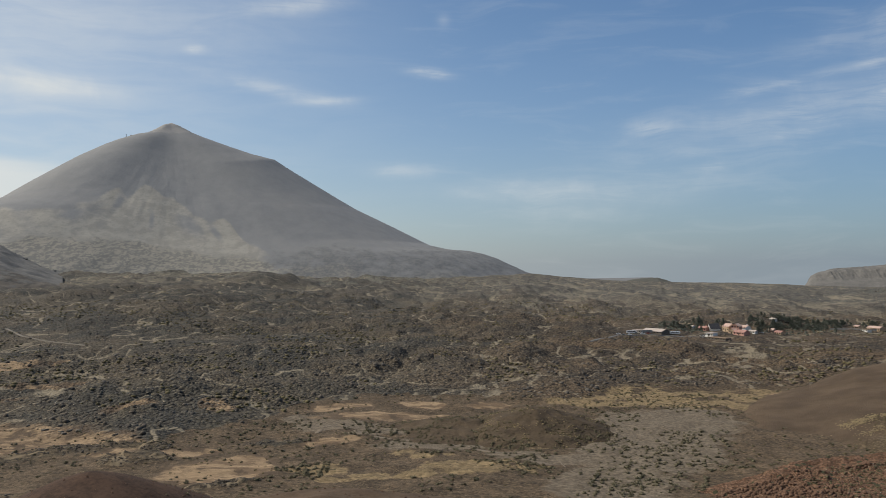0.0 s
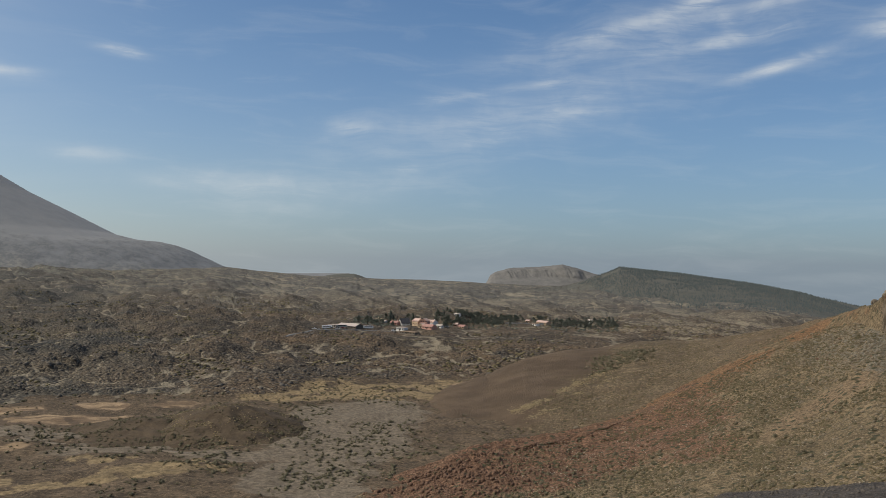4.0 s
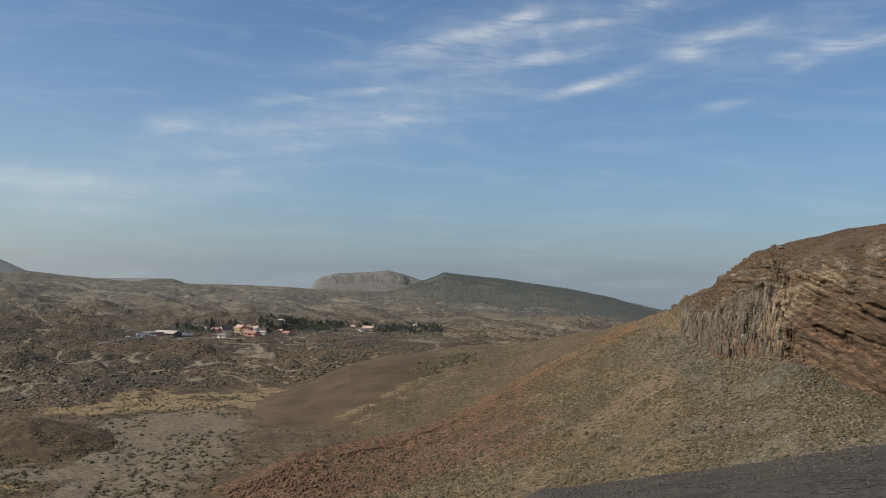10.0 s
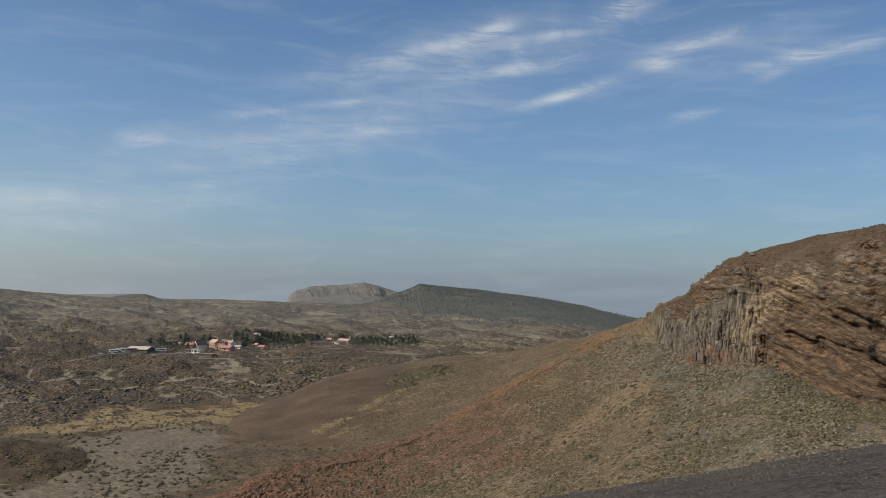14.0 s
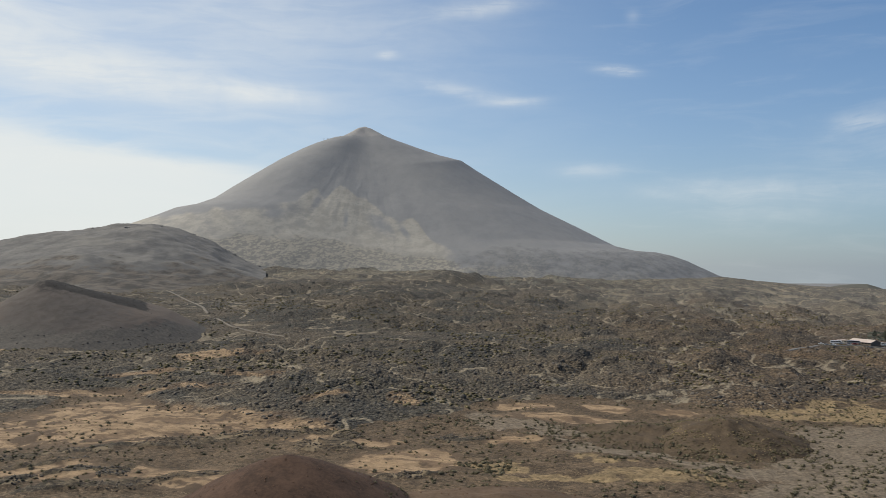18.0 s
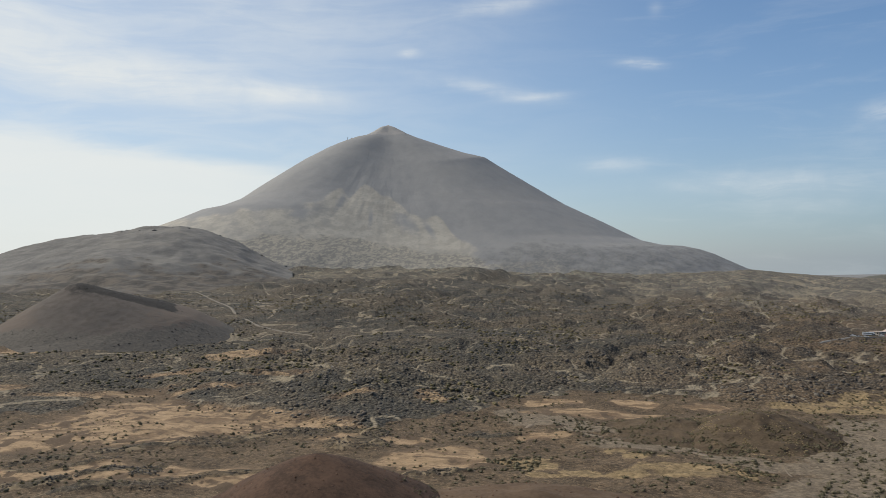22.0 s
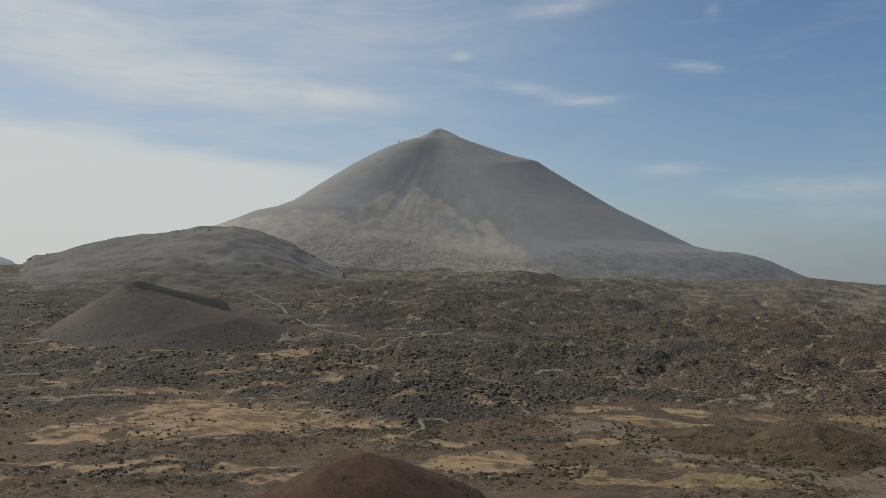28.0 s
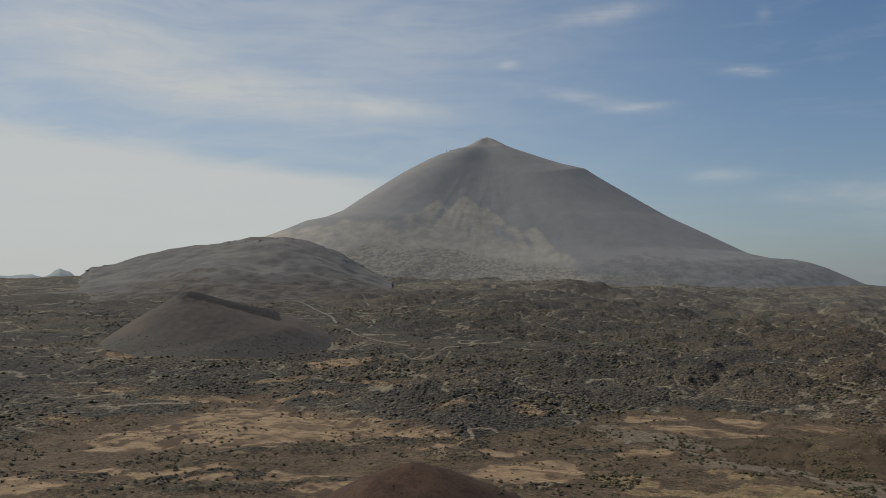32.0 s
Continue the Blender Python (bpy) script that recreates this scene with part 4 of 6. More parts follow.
BASE_DROP = [(12, -16.2), (15.7, -15.2), (19.3, -14.2), (22.5, -13.0), (25.5, -12.3), (29.6, -11.5), (33, -10.1), (37.3, -7.6), (40.8, -5.75), (44.1, -4.1),
             (46.0, -3.5), (47.0, -3.7), (48.0, -4.2), (49.2, -5.0), (50.5, -5.45), (53.2, -5.2), (54.6, -5.1), (56, -5.7), (57.7, -6.4), (59.5, -7.2), (74, -8)]
BASE_AWAY = [(12, 266), (20, 290), (25, 312), (30, 332), (37, 382), (44, 416), (46.5, 385), (50, 322), (55, 288), (60, 255), (74, 225)]
RIM_DROP = [(12, -15.8), (15.7, -14.8), (19.3, -13.6), (22.5, -12.4), (25.5, -11.8), (29.6, -11.05), (33, -9.75), (37.3, -7.25), (40.8, -5.35), (44.1, -3.65),
            (46.5, -2.62), (47.1, -2.4), (48.2, -1.6), (49.4, -1.1), (49.8, -0.6), (51.1, 0.35), (52, 0.95), (53, 1.0), (55, 1.1), (57, 1.3), (60.4, 1.4), (74, 1.8)]
RIM_EXTRA = [(12, 6), (44, 8), (48, 8), (52, 12), (60, 14), (74, 14)]
SKY_DROP = [(12, -15.7), (15.7, -14.7), (19.3, -13.5), (22.5, -12.25), (25.5, -11.68), (29.6, -10.97), (33, -9.66), (37.3, -7.15), (40.8, -5.23), (44.1, -3.53),
            (46.5, -2.5), (47.1, -2.24), (48.2, -1.37), (49.4, -0.98), (49.8, -0.35), (51.1, 0.57), (51.9, 1.3), (52.5, 1.49), (53.2, 1.74), (55.1, 2.31),
            (56.8, 2.73), (60.4, 3.34), (66, 4.1), (74, 4.6)]
SKY_EXTRA = [(12, 5), (44, 6), (48, 7), (52, 14), (55, 40), (60, 62), (74, 80)]


def hillside_point(b, s):
    """The hillside at a bearing; s runs 0 foot, 1 cliff base, 2 cliff rim, 3 skyline, 4 behind."""
    d1, d0 = curve(BASE_AWAY, b), curve(FOOT_AWAY, b)
    d2 = d1 + curve(RIM_EXTRA, b)
    d3 = d2 + curve(SKY_EXTRA, b)
    z0, z1 = EYE + d0 * tan_of(curve(FOOT_DROP, b)), EYE + d1 * tan_of(curve(BASE_DROP, b))
    z2, z3 = EYE + d2 * tan_of(curve(RIM_DROP, b)), EYE + d3 * tan_of(curve(SKY_DROP, b))
    torn = ease(48.0, 50.0, b)
    z2 = z2 + torn * 3.0 * fbm(b, b * 0.0 + 3.0, 1.7, 3, 291) + ease(54.0, 57.0, b) * 3.0
    d2 = d2 + torn * 2.0 * fbm(b, b * 0.0 + 9.0, 1.1, 3, 293)
    z2 = np.minimum(z2, z3 - 0.6)
    ds, zs = (d0, d1, d2, d3, d3 + 90.0), (z0, z1, z2, z3, z3 - 22.0)
    d, z = np.zeros(np.shape(b)), np.zeros(np.shape(b))
    for i in range(4):
        t = np.clip(s - i, 0.0, 1.0)
        here = (s >= i) & ((s < i + 1) | (i == 3))
        sag = -0.06 * (ds[1] - ds[0]) * np.sin(t * math.pi) * 0.35 if i == 0 else 0.0
        d = np.where(here, ds[i] + (ds[i + 1] - ds[i]) * t, d)
        z = np.where(here, zs[i] + (zs[i + 1] - zs[i]) * t + sag, z)
    return d, z


def build_hillside():
    cols = np.arange(12.0, 72.0, 0.095)
    s = np.concatenate([np.linspace(0.0, 1.0, 210)[:-1], np.linspace(1.0, 2.0, 110)[:-1], np.linspace(2.0, 3.0, 46)[:-1], np.linspace(3.0, 4.0, 8)])
    b, s = np.meshgrid(cols, s)
    d, z = hillside_point(b, s)
    tall = fbm(np.radians(b) * 300.0, s * 12.0, 9.0, 3, 299)
    cliff = ease(46.6, 48.5, b) * ease(0.9, 1.02, s) * ease(2.45 + 0.3 * tall, 1.75 + 0.3 * tall, s)
    x, y = plan(b, d)
    along = np.radians(b) * 300.0
    # columns and buttresses stand out from the face, beds step it
    beds = ease(53.4, 56.4, b + 1.0 * fbm(along, z, 9.0, 2, 311) - 0.35 * (z - EYE) / 5.2)
    cap = ease(1.62, 1.80, s + 0.22 * fbm(along, s * 3.0, 16.0, 3, 312)) * ease(47.5, 49.0, b)
    beds = np.maximum(beds, cap)
    level = z + 0.42 * along * ease(53.0, 55.0, b)
    steps = fbm(along * 0.16, level, 6.0, 3, 313)
    ledge = np.floor(steps * 5.0) / 5.0
    block = fbm(along, level * 1.5, 5.0, 3, 316, 0.6)
    face = 3.5 * fbm(along, z * 0.5, 30.0, 2, 301) + (1 - 0.9 * beds) * (4.2 * np.abs(fbm(along, z * 0.16, 4.2, 3, 305, 0.65)) + 1.6 * np.floor(3.0 * fbm(along * 1.2, z * 0.5, 4.0, 2, 307)) / 3.0)
    face = face + 1.2 * fbm(along, z * 0.8, 2.2, 3, 309)
    face = face + beds * (2.2 * ledge + 0.9 * block + 1.0 * np.floor(4.0 * block) / 4.0 + 0.8 * fbm(along * 0.5, level, 1.6, 2, 314))
    # a few shadowed hollows between the beds
    face = face - beds * 2.4 * ease(0.36, 0.44, fbm(along * 0.32, level, 7.5, 3, 318))
    # an overhang under the rim
    face = face + 1.5 * ease(1.55, 1.75, s + 0.15 * tall) * ease(2.1, 1.9, s) * ease(49.5, 51.0, b)
    d = d - cliff * face
    z = z + 1.8 * fbm(along, z, 7.0, 3, 317) * cliff * ease(1.3, 1.8, s)
    x, y = plan(b, d)
    slope = ease(1.05, 0.95, s)
    z = z + slope * (0.5 * fbm(x, y, 5.0, 3, 321) + 1.6 * fbm(x, y, 28.0, 3, 325)) * ease(0.0, 0.1, s)
    spur = ease(36.0, 28.0, b) * ease(0.45, 0.95, s) * ease(3.3, 2.5, s)
    z = z + spur * (1.5 * np.maximum(fbm(x, y, 9.0, 4, 331, 0.6), -0.2) + 0.6 * fbm(x, y, 3.0, 2, 335)) * ease(13.0, 18.0, b)
    z = z + ease(2.0, 2.2, s) * (0.7 * fbm(x, y, 9.0, 3, 341)) + ease(46.0, 48.0, b) * ease(53.0, 50.0, b) * ease(2.3, 3.0, s) * 1.3 * fbm(x, y, 4.0, 3, 345)
    up = np.degrees(np.arctan2(z - EYE, np.hypot(x, y)))
    wob = fbm(x, y, 20.0, 3, 351)

    def band(line, lo, hi):
        """A band of ground beside a line of (bearing, angle): how far inside it a point is."""
        off = curve(line, b) - up + 0.5 * wob
        return ease(lo - 0.5, lo + 0.3, off) * ease(hi + 0.6, hi - 0.4, off)
    red = band(SKY_DROP, -0.5, 3.3) * ease(42.5, 36.0, b + 3.0 * wob) * ease(14.0, 17.0, b) * 0.95
    red = np.maximum(red, 0.9 * np.exp(-((b - 34.5) / 5.0) ** 2 - ((up + 11.2) / 1.7) ** 2))
    under = curve(SKY_DROP, b) - up
    rust = np.maximum(0.9 * ease(1.3, 0.3, under + 1.1 * wob) * ease(-0.45, 0.1, fbm(x, y, 16.0, 3, 357)), 0.34 * ease(3.4, 1.0, under + 1.2 * wob)) * ease(29.0, 33.0, b) * ease(47.6, 46.0, b)
    tan = 0.95 * np.exp(-((up + 12.39 - (b - 38.7) * 0.705) / 0.62) ** 2) * ease(39.5, 42.0, b) * ease(48.6, 47.0, b)
    tan = np.maximum(tan, np.exp(-((b - 61.0) / 2.6) ** 2 - ((up + 8.9) / 0.55) ** 2))
    grey = slope * ease(46.0, 49.0, b) * 0.5 + slope * 0.5 * ease(40.0, 44.0, b) * ease(-7.5, -5.5, up)
    rock = cliff
    gold = 0.95 * np.exp(-((b - 53.7 - 0.75 * (up + 2.7) + 0.8 * wob) / 1.35) ** 2) * ease(-5.0, -3.5, up) * ease(1.0, -0.2, up)
    redrock = ease(49.0, 49.8, b) * ease(53.6, 52.0, b) * ease(1.34, 1.16, s + 0.1 * wob) + 0.6 * ease(54.4, 55.4, b) * ease(0.3, 0.75, fbm(along * 0.2, level, 5.0, 2, 353) + 0.35) * ease(1.7, 1.2, s)
    GRIDS["hillside"] = (x, y, z, b, s, cliff)
    GRIDS["bare"] = tan
    return sheet("hillside", x, y, z, HILLSIDE, {"red": red, "rust": rust, "tan": tan, "grey": grey, "rock": rock, "gold": gold,
                 "beds": beds * (0.5 + 0.3 * ease(0.6, -3.0, up)), "redrock": redrock, "brown": ease(1.85 + 0.3 * tall, 2.15 + 0.3 * tall, s) * ease(47.5, 49.0, b) * 0.85})


HILL = tagged(build_hillside(), "steep olive and red scree slope below a columned cliff", "hillside")


# ---- the dark gravel shoulder on which the viewpoint stands ----
def build_shoulder():
    cols = np.concatenate([np.arange(-60.0, 30.0, 2.0), np.arange(30.0, 75.0, 0.18), np.arange(75.0, 300.0, 3.0)])
    rows = np.concatenate([[0.0, 1.0, 2.0, 4.0, 7.0], np.linspace(10.0, 66.0, 130), [72.0, 80.0, 100.0, 140.0]])
    d, b = np.meshgrid(rows, cols, indexing="ij")
    turn = np.where(b > 180, b - 360, b)
    edge = curve([(-180, -4), (-120, -6), (-70, -24), (0, -27), (30, -19), (38.6, -14.4), (44.8, -13.37), (50.1, -12.18), (55.1, -10.87), (60.4, -9.64),
                  (75, -6), (120, -3), (180, -4)], turn)
    lip = 60.0
    zl = EYE - 1.6 + (lip * tan_of(edge) + 1.6) * np.minimum(d / lip, 1.0)
    z = np.where(d > lip, EYE + lip * tan_of(edge) - (d - lip) * 0.62, zl)
    x, y = plan(turn, d)
    z = z + (0.30 * fbm(x, y, 6.0, 3, 401) + 0.10 * fbm(x, y, 1.1, 3, 405)) * ease(4.0, 12.0, d)
    GRIDS["shoulder"] = (x, y, z, turn, d)
    return sheet("gravel_shoulder", x, y, z, CINDER, wrap=True)


tagged(build_shoulder(), "dark volcanic gravel slope falling from the viewpoint", "slope", kind="structure")

# ---- helpers for things ----
def part(name, bm, mat, parent, label=""):
    me = bpy.data.meshes.new(name)
    bm.to_mesh(me)
    bm.free()
    me.materials.append(mat)
    ob = new(name, me)
    ob.parent = parent
    return tagged(ob, label)


def solid(*pieces):
    """Boxes (x0, y0, z0, x1, y1, z1) with slightly worn edges, joined into one bmesh."""
    bm = bmesh.new()
    for x0, y0, z0, x1, y1, z1 in pieces:
        made = bmesh.ops.create_cube(bm, size=1.0)["verts"]
        for v in made:
            v.co = Vector(((x0 + x1) / 2 + v.co.x * (x1 - x0), (y0 + y1) / 2 + v.co.y * (y1 - y0), (z0 + z1) / 2 + v.co.z * (z1 - z0)))
    return bm


def standing(name, b, d, turn=0.0, lift=0.0):
    """An Empty on the ground at a bearing and distance, facing the viewpoint."""
    ob = new(name)
    x, y = plan(b, d)
    ob.matrix_basis = pose(float(x), float(y), float(ground_height(b, d)) + lift, 0, 0, turn - b)
    return ob


def scatter(name, mat, places, sizes, shapes, rng, squash=(0.6, 1.0), tilt=0.0):
    """Many small shapes on given places as one mesh."""
    verts, faces, base = [], [], 0
    pick = rng.integers(0, len(shapes), len(places))
    for which, (sv, sf) in enumerate(shapes):
        sel = np.nonzero(pick == which)[0]
        if not len(sel):
            continue
        a = rng.uniform(0, 2 * math.pi, len(sel))
        h = rng.uniform(*squash, len(sel))
        w = sizes[sel]
        lean = rng.uniform(-tilt, tilt, len(sel)) if tilt else np.zeros(len(sel))
        vx = sv[None, :, 0] * np.cos(a)[:, None] - sv[None, :, 1] * np.sin(a)[:, None]
        vy = sv[None, :, 0] * np.sin(a)[:, None] + sv[None, :, 1] * np.cos(a)[:, None]
        vz = sv[None, :, 2] * h[:, None] + vx * lean[:, None]
        v = np.stack([vx, vy, vz], 2) * w[:, None, None] + places[sel][:, None, :]
        f = sf[None] + (base + np.arange(len(sel)) * len(sv))[:, None, None]
        verts.append(v.reshape(-1, 3))
        faces.append(f.reshape(-1, 3))
        base += len(sel) * len(sv)
    verts, faces = np.concatenate(verts), np.concatenate(faces)
    me = bpy.data.meshes.new(name)
    me.vertices.add(len(verts))
    me.vertices.foreach_set("co", verts.astype(np.float32).ravel())
    me.loops.add(faces.size)
    me.loops.foreach_set("vertex_index", faces.astype(np.int32).ravel())
    me.polygons.add(len(faces))
    me.polygons.foreach_set("loop_start", np.arange(0, faces.size, 3, dtype=np.int32))
    me.update(calc_edges=True)
    me.materials.append(mat)
    return new(name, me)


def blob_shape(rng, level=1, rough=0.3, low=-0.25):
    """An uneven lump, one unit across, resting a little below its place."""
    bm = bmesh.new()
    bmesh.ops.create_icosphere(bm, subdivisions=level, radius=0.5)
    for v in bm.verts:
        v.co *= 1.0 + rng.uniform(-rough, rough)
        v.co.z = max(v.co.z + 0.25, low)
    bm.verts.ensure_lookup_table()
    out = (np.array([v.co[:] for v in bm.verts]), np.array([[v.index for v in f.verts] for f in bm.faces]))
    bm.free()
    return out


def shrub_shape(rng, sprays=26):
    """A low dome of twig sprays: small tilted triangles round a core."""
    core_v, core_f = blob_shape(rng, 1, 0.25, -0.1)
    verts, faces = [core_v * 0.72], [core_f]
    base = len(core_v)
    for _ in range(sprays):
        a, e = rng.uniform(0, 2 * math.pi), rng.uniform(0.05, 1.4)
        c = np.array([math.cos(a) * math.cos(e) * 0.5, math.sin(a) * math.cos(e) * 0.5, math.sin(e) * 0.55 + 0.05])
        c *= rng.uniform(0.8, 1.15)
        tri = c[None] + rng.normal(0, 0.11, (3, 3))
        verts.append(tri)
        faces.append(np.array([[base, base + 1, base + 2]]))
        base += 3
    return np.concatenate(verts), np.concatenate(faces)


def far_pine_shape(rng):
    """A small pine as three ragged tiers and a stem."""
    verts, faces, base = [], [], 0
    for z0, z1, r in ((0.15, 0.62, 0.24), (0.38, 0.84, 0.18), (0.6, 1.05, 0.11)):
        ring = [(math.cos(a) * r * rng.uniform(0.6, 1.25), math.sin(a) * r * rng.uniform(0.6, 1.25), z0 + rng.uniform(-0.05, 0.05))
                for a in np.linspace(0, 2 * math.pi, 6)[:-1]]
        verts += ring + [(rng.uniform(-0.03, 0.03), rng.uniform(-0.03, 0.03), z1)]
        faces += [(base + i, base + (i + 1) % 5, base + 5) for i in range(5)]
        base += 6
    verts += [(-0.02, 0, -0.1), (0.02, 0, -0.1), (0, 0, 0.4)]
    faces.append((base, base + 1, base + 2))
    return np.array(verts), np.array(faces)


def strewn(rng, x, y, z, at, sink):
    """Places on a sheet, anywhere in the cells next to the chosen points, a little sunk in."""
    i, j = np.divmod(at, z.shape[1])
    i2, j2 = np.minimum(i + 1, z.shape[0] - 1), np.minimum(j + 1, z.shape[1] - 1)
    u, v = rng.random(len(at)), rng.random(len(at))
    p = [q[i, j] * (1 - u) * (1 - v) + q[i2, j] * u * (1 - v) + q[i, j2] * (1 - u) * v + q[i2, j2] * u * v for q in (x, y, z)]
    return np.stack([p[0], p[1], p[2] - sink], 1)


def chosen(rng, weight, count):
    w = np.maximum(weight, 0.0).ravel()
    return rng.choice(len(w), count, p=w / w.sum())


# ---- materials of things ----
SCRUB = simple("dry_green_scrub", (0.088, 0.080, 0.050), (0.150, 0.131, 0.082), 0.6, 0.95)
TUFTS = simple("olive_grass_tufts", (0.085, 0.074, 0.040), (0.150, 0.124, 0.067), 0.5, 0.95)
SLOPE_TUFTS = simple("brown_olive_tufts", (0.074, 0.063, 0.035), (0.130, 0.106, 0.060), 0.5, 0.95)
STRAW = simple("pale_dry_grass", (0.20, 0.155, 0.085), (0.30, 0.235, 0.135), 0.7, 0.95)
FAR_ROCK = simple("weathered_lava", (0.074, 0.070, 0.063), (0.118, 0.107, 0.092), 0.05, 0.97)
PUMICE = simple("pale_pumice", (0.20, 0.170, 0.125), (0.31, 0.265, 0.200), 0.3, 0.97)
k = material("lava_rubble", 0.95)
own = k.add("ShaderNodeNewGeometry").outputs["Random Per Island"]
close, coarse = k.noise(1.6, 4.0, 0.65, k.where), k.noise(0.02, 3.0, 0.6, k.where)
tone = k.mix(k.step(coarse, 0.4, 0.6), (0.078, 0.072, 0.063), (0.104, 0.084, 0.064))
tone = k.mix(k.step(close, 0.42, 0.62, 0.0, 0.6), tone, (0.052, 0.046, 0.040))
tone = k.mix(1.0, tone, k.mix(own, (0.95, 0.95, 0.95), (1.65, 1.62, 1.57)), "MULTIPLY")
LAVA_ROCK = finish(k, tone, close, 0.7, 0.3)
SCREE_ROCK = simple("scree_stone", (0.105, 0.086, 0.060), (0.220, 0.178, 0.124), 0.7, 0.95, 0.1)
RED_ROCK = simple("red_scoria_rock", (0.088, 0.052, 0.035), (0.160, 0.096, 0.063), 0.5, 0.95, 0.1)
COLUMN = simple("basalt_column", (0.070, 0.060, 0.048), (0.190, 0.158, 0.120), 0.35, 0.93, 0.25)
COLUMN_TAN = simple("ochre_stained_column", (0.150, 0.108, 0.066), (0.265, 0.196, 0.128), 0.35, 0.93, 0.25)
NEEDLES = simple("pine_needles", (0.085, 0.094, 0.074), (0.132, 0.140, 0.110), 0.8, 0.9)
# far needles: blue-grey haze mixed into the base colour
FAR_NEEDLES = simple("haze_tinted_pine_wood", (0.062, 0.074, 0.072), (0.086, 0.097, 0.094), 0.05, 0.95)
BARK = simple("pine_bark", (0.06, 0.045, 0.035), (0.11, 0.08, 0.06), 1.5, 0.95)
WHITE_WALL = simple("white_render", (0.62, 0.60, 0.56), (0.74, 0.72, 0.68), 0.4, 0.9)
PINK_WALL = simple("pink_render", (0.42, 0.23, 0.18), (0.50, 0.30, 0.24), 0.4, 0.9)
TAN_WALL = simple("tan_render", (0.40, 0.29, 0.19), (0.50, 0.37, 0.25), 0.4, 0.9)
STONE_WALL = simple("dark_stone_wall", (0.10, 0.085, 0.07), (0.20, 0.17, 0.14), 0.8, 0.95, 0.1)
RED_TILES = simple("red_roof_tiles", (0.26, 0.145, 0.118), (0.37, 0.215, 0.175), 0.6, 0.9)
ORANGE_TILES = simple("orange_roof_tiles", (0.39, 0.265, 0.215), (0.51, 0.375, 0.315), 0.6, 0.9)
PALE_ROOF = simple("pale_felt_roof", (0.37, 0.31, 0.27), (0.47, 0.40, 0.35), 0.5, 0.9)
DARK_ROOF = simple("dark_slate_roof", (0.03, 0.03, 0.035), (0.06, 0.06, 0.065), 0.6, 0.8)
BROWN_ROOF = simple("brown_gravel_roof", (0.20, 0.145, 0.10), (0.27, 0.20, 0.145), 0.6, 0.95)
TIMBER = simple("dark_timber", (0.03, 0.022, 0.016), (0.06, 0.045, 0.03), 2.0, 0.8)
ASPHALT = simple("worn_asphalt", (0.10, 0.098, 0.095), (0.15, 0.145, 0.14), 0.3, 0.95)
DUST_ROAD = simple("pale_dirt_track", (0.135, 0.119, 0.097), (0.180, 0.160, 0.130), 0.2, 0.97)
FAINT_DUST = simple("grey_dirt_track", (0.10, 0.088, 0.072), (0.15, 0.13, 0.105), 0.3, 0.97)
PATH_DUST = simple("trodden_dust", (0.128, 0.104, 0.078), (0.168, 0.138, 0.105), 0.4, 0.97)
WASH_DUST = simple("grey_wash_dust", (0.135, 0.108, 0.080), (0.180, 0.147, 0.110), 0.4, 0.97)
CONCRETE = simple("grey_concrete", (0.24, 0.23, 0.21), (0.34, 0.32, 0.29), 0.5, 0.95)
k = material("window_glass", 0.12)
GLASS = finish(k, (0.02, 0.025, 0.03))
k = material("tyre_rubber", 0.85)
RUBBER = finish(k, k.mix(k.noise(3.0, 3.0, 0.5, k.where), (0.015, 0.015, 0.015), (0.03, 0.03, 0.03)))


def paint(name, rgb):
    k = material(name, 0.35)
    k.shader.inputs["Specular IOR Level"].default_value = 0.5
    return finish(k, k.mix(k.noise(1.5, 3.0, 0.5, k.where), rgb, tuple(min(1.0, c * 1.15) for c in rgb)))


WHITE_PAINT, GREY_PAINT, RED_PAINT = (paint("white_car_paint", (0.70, 0.70, 0.70)), 
                                                 paint("grey_car_paint", (0.22, 0.23, 0.24)), paint("red_car_paint", (0.35, 0.05, 0.04)))


def reach(b, drop):
    """Distance at which the ground lies that many degrees below eye level."""
    ds = np.geomspace(180.0, 3200.0, 700)
    ang = np.degrees(np.arctan2(ground_height(np.full(700, b), ds, False) - EYE, ds))
    return float(np.interp(drop, ang, ds))


# ---- the hamlet: houses ----
def gable_roof(w, dp, h, rise, over=0.5, thick=0.25):
    """A pitched roof slab with eaves, its ridge along x."""
    bm = bmesh.new()
    x, y = w / 2 + over, dp / 2 + over
    low = h - rise * over / (dp / 2)
    pts = [(-x, -y, low), (x, -y, low), (x, 0, h + rise), (-x, 0, h + rise), (-x, y, low), (x, y, low)]
    top = [bm.verts.new((a, b, c + thick)) for a, b, c in pts]
    bot = [bm.verts.new(p) for p in pts]
    for q in ((0, 1, 2, 3), (3, 2, 5, 4)):
        bm.faces.new([top[i] for i in q])
        bm.faces.new([bot[i] for i in reversed(q)])
    for i, j in ((0, 1), (1, 2), (2, 5), (5, 4), (4, 3), (3, 0)):
        bm.faces.new([top[j], top[i], bot[i], bot[j]])
    bmesh.ops.recalc_face_normals(bm, faces=bm.faces)
    return bm


